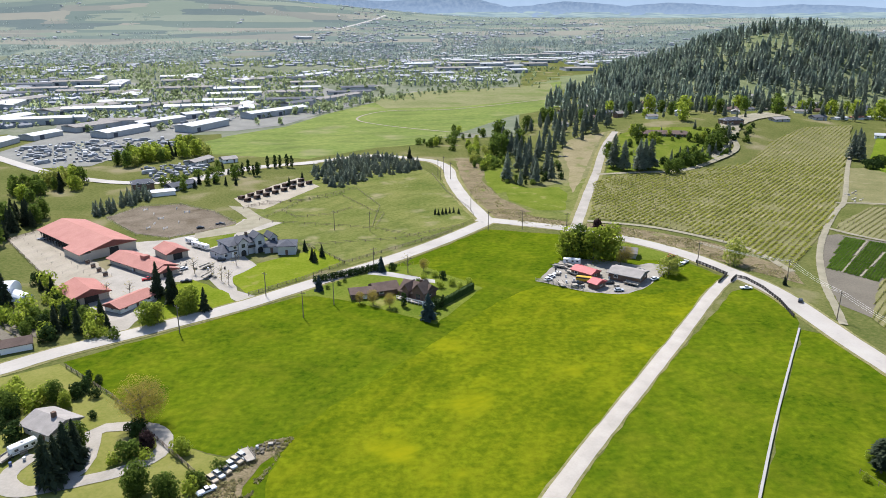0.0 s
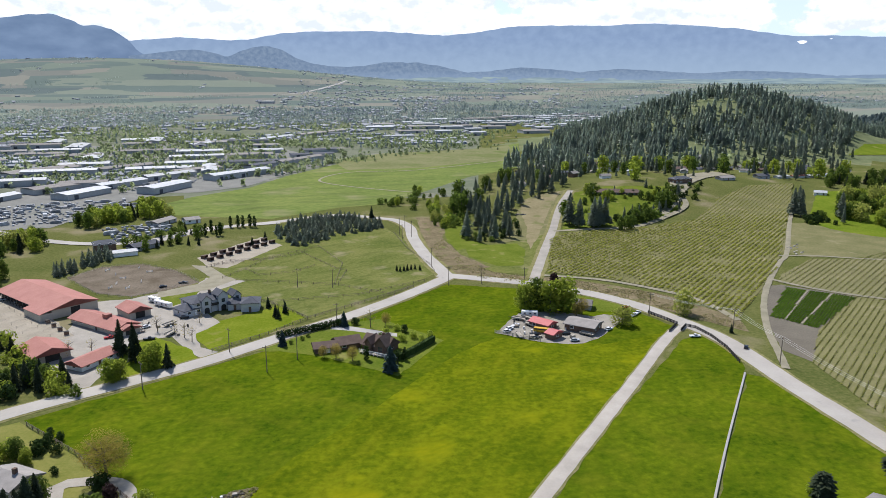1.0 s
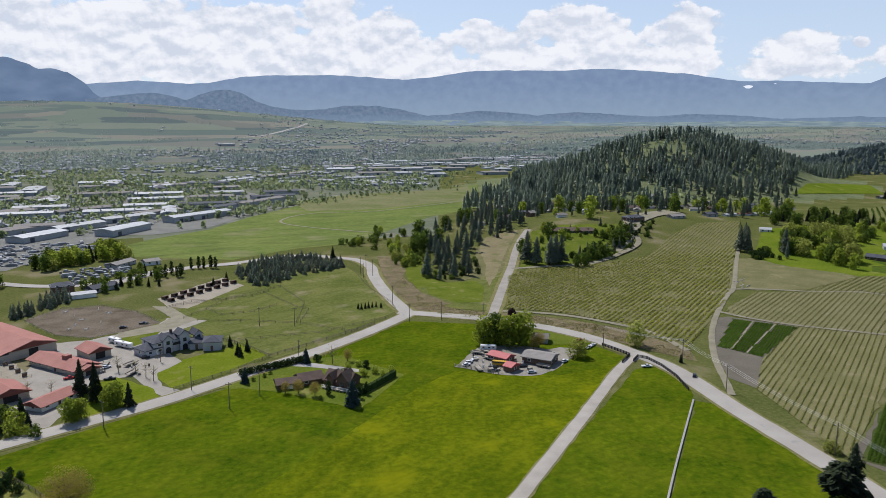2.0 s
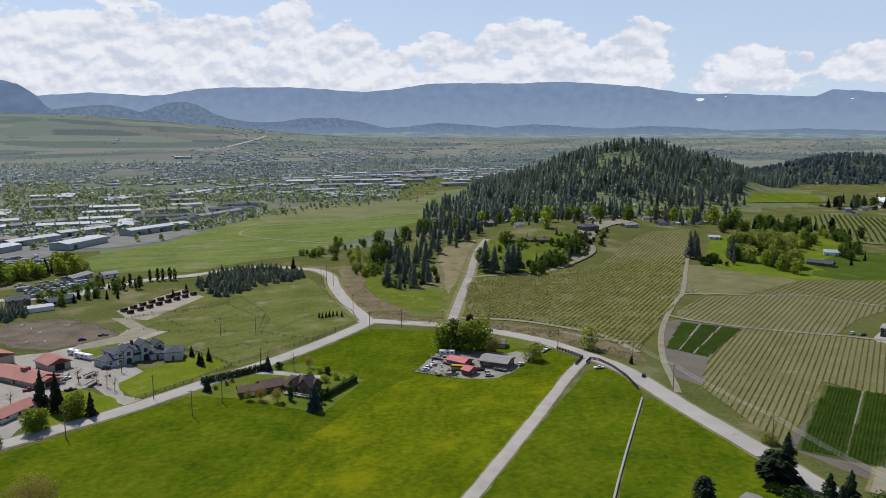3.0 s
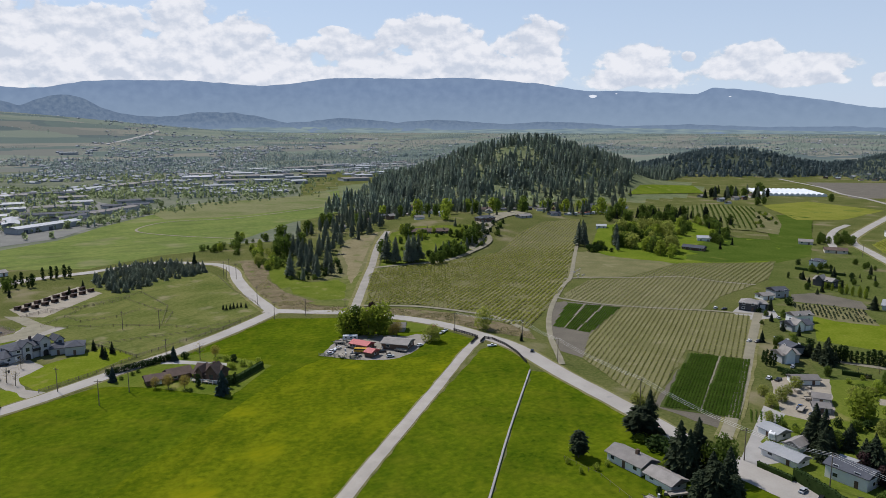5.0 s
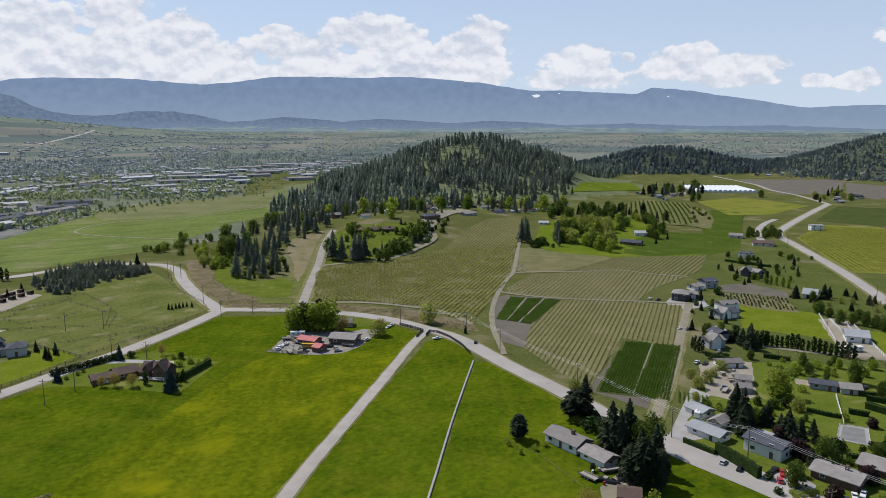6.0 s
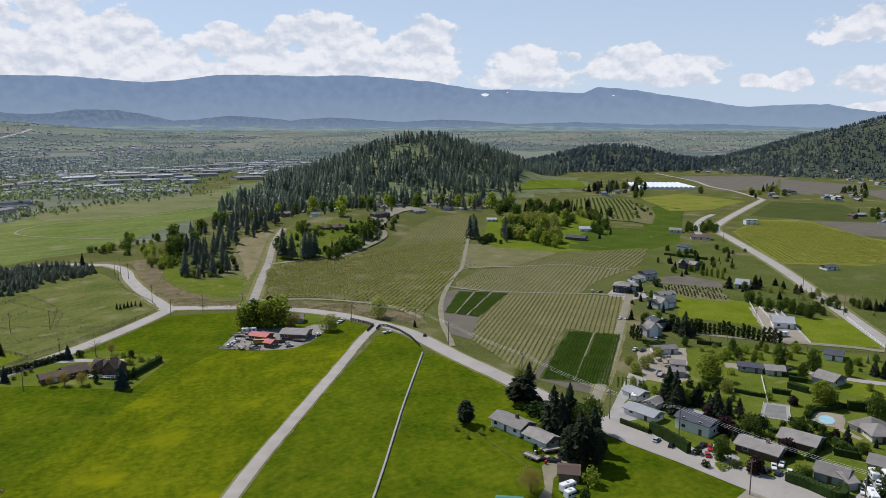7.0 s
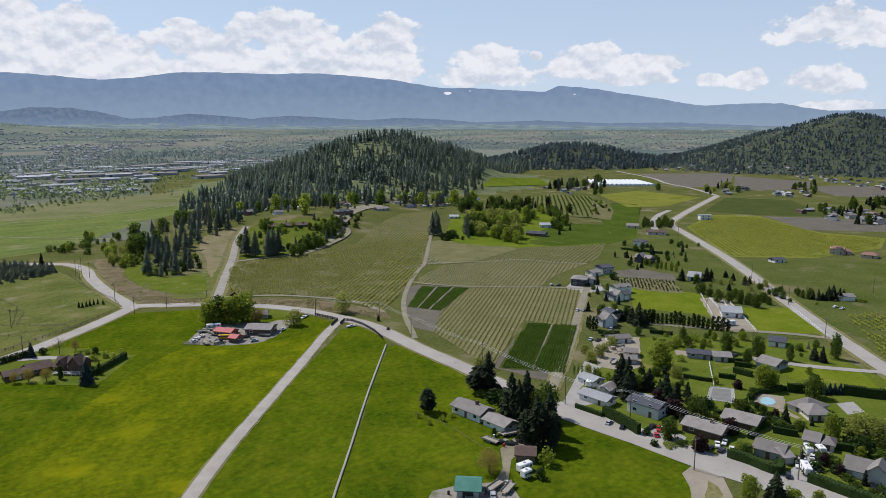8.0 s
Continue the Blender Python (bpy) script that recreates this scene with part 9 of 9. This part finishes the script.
M_TUFTDRY = mat("dry_grass", (0.25, 0.235, 0.10), (0.40, 0.36, 0.19), 10, fine=1.0, vary=0.3, leaf=0.7, spec=0.0)
tufts([(53.7, 313.8), (68.6, 316.1), (94.4, 301), (112.8, 284.9), (129.8, 252.9), (127, 237.4), (114.3, 251.3), (100.1, 272.3), (80.8, 293.1), (60.2, 301.8)], 3600, M_TUFTDRY, "dry grass tufts on the road bank", 0.3, 0.8, 31)
tufts([(14.2, 379.9), (22.5, 400.8), (26.4, 361.7), (42.8, 326.4), (58.3, 317.5), (55.7, 308.6), (39, 309.5), (23.5, 322.8), (17.1, 349.9)], 2400, M_TUFTDRY, "brown weeds along the creek bed", 0.3, 0.9, 32)
tufts([(-46.6, 116.4), (-44.8, 127.5), (-39.1, 139.2), (-33, 141), (-36, 128), (-39, 113)], 1500, M_TUFTDRY, "dry grass tufts in the field corner", 0.3, 0.8, 33)
rubble([(-42.9, 132.1), (-41.2, 137.4), (-36.7, 139.6), (-34.8, 136.3), (-38.2, 135.2), (-40.8, 131.1)], 26, "boulder", "grey-brown boulder in a rubble heap", M_SOIL, 0.25, 0.6, 4)
rubble([(207.2, 368.1), (226.6, 382.5), (221, 361), (205.8, 354.1)], 12, "boulder", "pale boulder in a rubble heap", M_GRAVEL, 0.4, 0.9, 5)


# ---- the valley town: far houses, trees, fields ----
def valley():
    g = random.Random(77)
    meadow = [(-192, 491.7), (-165.7, 563.4), (-132, 611.5), (-110, 694), (-80.7, 769.6), (-37.4, 870.3), (47.3, 929.3), (162.1, 1014.2), (121, 749.5), (61.9, 675.8), (10.6, 572.4), (-15.7, 524.8), (-47.7, 510.2), (-87.7, 468.2)]
    trees, dark, roofs, pale, mist, blue = [([], []) for _ in range(6)]
    for _ in range(84000):
        a, r = g.uniform(-42, 52), 520 * (4300 / 520) ** g.random()
        x, y = r * math.sin(radians(a)), r * math.cos(radians(a))
        if a > 5 and r < 1250 + 12 * abs(a - 25) or a > 30 and r < 2300 or a > -5 and r < 640 or inside(x, y, meadow) or a > -14 and r < 560:
            continue
        if r < 700 and a > -32:
            continue
        town = noise.noise(Vector((x / 500, y / 500, 1))) + (0.25 if 1100 < r < 3200 and a > -18 else -0.1)
        if noise.noise(Vector((x / 170, y / 170, 5))) > 0.28:
            continue
        z = ground_height(x, y)
        k = 0.62 + min(r, 2000) / 5200
        near = r < 1500
        if near and g.random() < 0.5 or a < -8 and r > 2100 and (g.random() < 0.5 or noise.noise(Vector((x / 120, y / 240, 9))) < 0.12) or r > 2700 and g.random() < 0.35:
            continue
        if town > -0.05 and g.random() < (0.04 if a > 12 and r > 1700 else 0.18):
            V, P = roofs if g.random() < 0.72 else pale
            w, d, h, t, b = g.uniform(4, 7) * k, g.uniform(3, 4.5) * k, 2.6 * k, g.uniform(0, 3.14), len(V)
            if 800 < r < 1500 and a < 12 and g.random() < 0.35:
                w, d = w * 3, d * 2
            c, s = math.cos(t), math.sin(t)
            for u, v, q in ((-w, -d, -1), (w, -d, -1), (w, d, -1), (-w, d, -1), (-w, -d, h), (w, -d, h), (w, d, h), (-w, d, h), (-w, 0, h * 1.6), (w, 0, h * 1.6)):
                V.append((x + c * u - s * v, y + s * u + c * v, z + q))
            P.extend([(b, b + 1, b + 5, b + 4), (b + 2, b + 3, b + 7, b + 6), (b + 1, b + 2, b + 6, b + 9, b + 5), (b + 3, b, b + 4, b + 8, b + 7), (b + 4, b + 5, b + 9, b + 8), (b + 6, b + 7, b + 8, b + 9)])
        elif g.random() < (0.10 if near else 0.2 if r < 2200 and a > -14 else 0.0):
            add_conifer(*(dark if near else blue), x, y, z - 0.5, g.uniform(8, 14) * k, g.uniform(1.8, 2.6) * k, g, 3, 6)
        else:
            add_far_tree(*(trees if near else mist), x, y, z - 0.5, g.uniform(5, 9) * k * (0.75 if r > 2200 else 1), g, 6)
    stuff("valley_trees", *trees, M_VALLEYLEAF, "scattered green trees across the valley town", "trees")
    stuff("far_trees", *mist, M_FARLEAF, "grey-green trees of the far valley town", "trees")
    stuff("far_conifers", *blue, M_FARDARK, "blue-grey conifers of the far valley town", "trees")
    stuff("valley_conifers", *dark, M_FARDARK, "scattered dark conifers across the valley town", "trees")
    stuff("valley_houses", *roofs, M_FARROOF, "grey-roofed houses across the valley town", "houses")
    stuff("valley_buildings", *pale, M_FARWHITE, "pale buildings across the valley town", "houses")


# valley colours with distance haze mixed into the base: paler and bluer
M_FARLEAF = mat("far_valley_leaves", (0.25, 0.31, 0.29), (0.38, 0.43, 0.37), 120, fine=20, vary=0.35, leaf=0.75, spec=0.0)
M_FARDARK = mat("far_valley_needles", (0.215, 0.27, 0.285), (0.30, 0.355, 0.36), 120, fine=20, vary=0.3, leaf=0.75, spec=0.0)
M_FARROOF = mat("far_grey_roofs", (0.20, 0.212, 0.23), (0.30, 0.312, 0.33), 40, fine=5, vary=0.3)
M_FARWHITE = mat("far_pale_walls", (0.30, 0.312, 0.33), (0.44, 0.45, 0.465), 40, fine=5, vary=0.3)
valley()


def estate_trees(poly, count):
    g = random.Random(31)
    V, P = [], []
    for x, y in scatter(poly, count, 5, g):
        for _ in range(g.choice((1, 1, 2, 3))):
            add_far_tree(V, P, x + g.uniform(-4, 4), y + g.uniform(-4, 4), -0.3, g.uniform(4, 8), g, 9)
    stuff("estate_trees", V, P, M_VALLEYLEAF, "green trees between the industrial sheds", "trees")


estate_trees([(-281.4, 560.9), (-166.1, 580.5), (-134.4, 612), (-110.6, 698.4), (-70.6, 789.6), (-38.5, 898.7), (-183, 1038.5), (-349.9, 1105.7), (-499.6, 966.7)], 260)


def tree_belt(line, width, count, low, high, seed, material, label):
    g = random.Random(seed)
    V, P = [], []
    pts = smooth_line(line, 4)
    for _ in range(count):
        p = g.choice(pts)
        x, y = p.x + g.gauss(0, width), p.y + g.gauss(0, width)
        add_far_tree(V, P, x, y, ground_height(x, y) - 0.4, g.uniform(low, high), g, 15)
    stuff("tree_belt", V, P, material, label, "trees")


tree_belt([(-75, 800), (-20, 890), (50, 950), (100, 1010), (130, 1070)], 16, 120, 2, 6, 61, M_VALLEYLEAF, "belt of low green shrubs behind the meadow")
tree_belt([(-190, 1040), (-60, 1030), (60, 1100), (190, 1290)], 30, 200, 3, 7, 62, M_VALLEYLEAF, "hedgerow trees along the town's edge")
tree_belt([(-420, 1150), (-260, 1120), (-120, 1060)], 34, 240, 3, 8, 63, M_VALLEYLEAF, "hedgerow trees along the town's edge")


# clutter in the works yards: small parked vehicles and crates
def works_clutter():
    g = random.Random(8)
    V, P = [], []
    for poly, n in [([(-297.4, 495.3), (-272.7, 532.6), (-211.7, 548.3), (-188.6, 518.6), (-211.7, 459.4), (-258.1, 444.6)], 210), ([(-183.8, 434.6), (-158, 461.6), (-142.5, 434.8), (-159, 395.9)], 70), ([(-236.3, 593.4), (-169.1, 664.4), (-114.7, 726.1), (-138.1, 769.6), (-193.9, 769.5), (-269.1, 682.7)], 220)]:
        for x, y in scatter(poly, n, 3.0, g):
            k = g.choice((0.7, 0.8, 0.9, 1.3, 2.2))
            w, d, h, t, b = k * g.uniform(0.9, 1.9), k ** 0.6 * g.uniform(0.6, 0.95), k ** 0.5 * g.uniform(0.8, 1.6), g.choice((0.4, 0.5, 2.0)) + g.uniform(-0.3, 0.3), len(V)
            c, s = math.cos(t), math.sin(t)
            for z, k in ((0.1, 1), (h * 0.6, 1), (h, 0.8)):
                V.extend([(x + c * u * k - s * v * k, y + s * u * k + c * v * k, z) for u, v in ((-w, -d), (w, -d), (w, d), (-w, d))])
            for k in (0, 4):
                P.extend([(b + k + i, b + k + (i + 1) % 4, b + k + 4 + (i + 1) % 4, b + k + 4 + i) for i in range(4)])
            P.append((b + 8, b + 9, b + 10, b + 11))
    stuff("yard_vehicles", V, P, M_YARDCARS, "hundreds of pale parked vehicles in works yards", "vehicles")


M_YARDCARS = mat("mixed_vehicle_paint", (0.07, 0.07, 0.075), (0.60, 0.60, 0.60), 5, fine=2.5, rough=0.4, vary=0.6)
works_clutter()
patch("works_yard", [(-304.1, 480.5), (-299, 586.9), (-229.2, 609.1), (-181.6, 643.3), (-205.5, 543.1), (-218.7, 443), (-255.9, 434.2)], M_WORKYARD, 0.05, "pale paved works yard", category="yard")
patch("works_yard_north", [(-230.7, 578.1), (-167.7, 586.7), (-135.8, 618.9), (-111.9, 707.4), (-77.2, 796.4), (-178.4, 1011), (-343.7, 1085.4), (-492.2, 951.6), (-308.7, 579)], M_WORKYARD, 0.05, "pale paved industrial estate", category="yard")


# ---- small things in the yards ----
def crate(x, y, turn, s):
    t = thing("crate", pose(x, y, ground_height(x, y) + 0.1, 0, 0, turn), "weathered wooden crate in a farmyard", "crate", "yard clutter")
    part("box", boxed(-0.6 * s, 0.6 * s, -0.5 * s, 0.5 * s, 0, 0.8 * s), M_PALEWOOD, t)
    for k in (-1, 1):
        part("batten", boxed(-0.64 * s, 0.64 * s, k * 0.5 * s - 0.05, k * 0.5 * s + 0.05, 0.3 * s, 0.45 * s), M_WOOD, t)


def barrel(x, y, colour):
    t = thing("barrel", pose(x, y, ground_height(x, y) + 0.1), f"{colour} steel barrel standing in a yard", "barrel", "yard clutter")
    part("drum", tube(bmesh.new(), (0, 0, 0), (0, 0, 0.95), 0.32, 0.32, 12), PAINT[colour], t)
    for z in (0.3, 0.65):
        part("hoop", tube(bmesh.new(), (0, 0, z), (0, 0, z + 0.04), 0.34, 0.34, 12), M_RUBBER, t)


def flat_trailer(x, y, turn):
    t = thing("flatbed_trailer", pose(x, y, ground_height(x, y) + 0.1, 0, 0, turn), "low flatbed trailer parked on gravel", "trailer", "yard clutter")
    part("deck", boxed(-2.6, 2.6, -1.0, 1.0, 0.6, 0.75), M_PALEWOOD, t)
    part("drawbar", boxed(2.6, 3.9, -0.06, 0.06, 0.55, 0.68), M_DARK, t)
    for s in (-1, 1):
        part("side_board", boxed(-2.6, 2.6, s * 1.0 - 0.04, s * 1.0 + 0.04, 0.75, 1.1), M_PALEWOOD, t)
    wheels(t, (-0.5, 0.4), 0.9, 0.32)


_g = random.Random(91)
for poly, n in [([(33.3, 239.5), (43.3, 259), (54.8, 257.7), (72.9, 245.4), (68.2, 235.1), (53.3, 229.7)], 26), ([(68.9, 79.3), (73.4, 80.1), (87.8, 76.4), (84.7, 70.3)], 12), ([(-121.3, 250.9), (-102.8, 257.3), (-81.6, 257.3), (-72.4, 239.2), (-98.4, 244.9)], 10), ([(-42.4, 132.7), (-39.8, 137), (-36.6, 139.2), (-37, 135.2)], 6), ([(98.1, 104.4), (108.5, 99), (99.5, 92.9), (95.5, 97.1)], 8), ([(181.9, 153.4), (195.4, 155.1), (185, 135.5), (170.8, 135.4)], 8), ([(-94.4, 135.2), (-91.9, 137.3), (-86.6, 132), (-89.7, 129)], 6)]:
    for k, (x, y) in enumerate(scatter(poly, n, 2.6, _g)):
        if k % 3 == 0:
            crate(x, y, _g.uniform(0, 90), _g.uniform(0.8, 1.6))
        elif k % 3 == 1:
            barrel(x, y, _g.choice(["blue", "white", "black", "red"]))
        else:
            flat_trailer(x, y, _g.uniform(0, 180))


def show_jump(x, y, turn):
    t = thing("show_jump", pose(x, y, 0.1, 0, 0, turn) @ Matrix.Scale(0.65, 4), "white show jump with horizontal poles", "jump", "jumps in the arena")
    for s in (-1.8, 1.8):
        part("stand", boxed(s - 0.25, s + 0.25, -0.08, 0.08, 0, 1.5), M_WHITE, t)
    for z in (0.4, 0.75, 1.1):
        part("bar", tube(bmesh.new(), (-1.8, 0, z), (1.8, 0, z), 0.07, 0.07, 6), M_WHITE, t)


for x, y in scatter([(-149.5, 322), (-142.8, 338.3), (-125.2, 342.6), (-103.5, 325.1), (-112.1, 303.7), (-131.2, 301.9)], 9, 6, _g):
    show_jump(x, y, _g.uniform(0, 180))


def feeder(x, y, turn):
    t = thing("paddock_shelter", pose(x, y, 0.1, 0, 0, turn), "small dark paddock shelter with a flat roof", "shelter", "paddock shelters")
    part("wall", boxed(-0.7, 0.7, -0.6, 0.6, 0, 1.2), M_BROWNWALL, t)
    part("roof", boxed(-0.85, 0.85, -0.75, 0.75, 1.2, 1.3), M_DARK, t)


for k in range(13):
    c = _p.lerp(_q, (k + 0.5) / 13) * 0.93 + _s[0].lerp(_s[1], (k + 0.5) / 13) * 0.07
    feeder(c.x, c.y, 40)
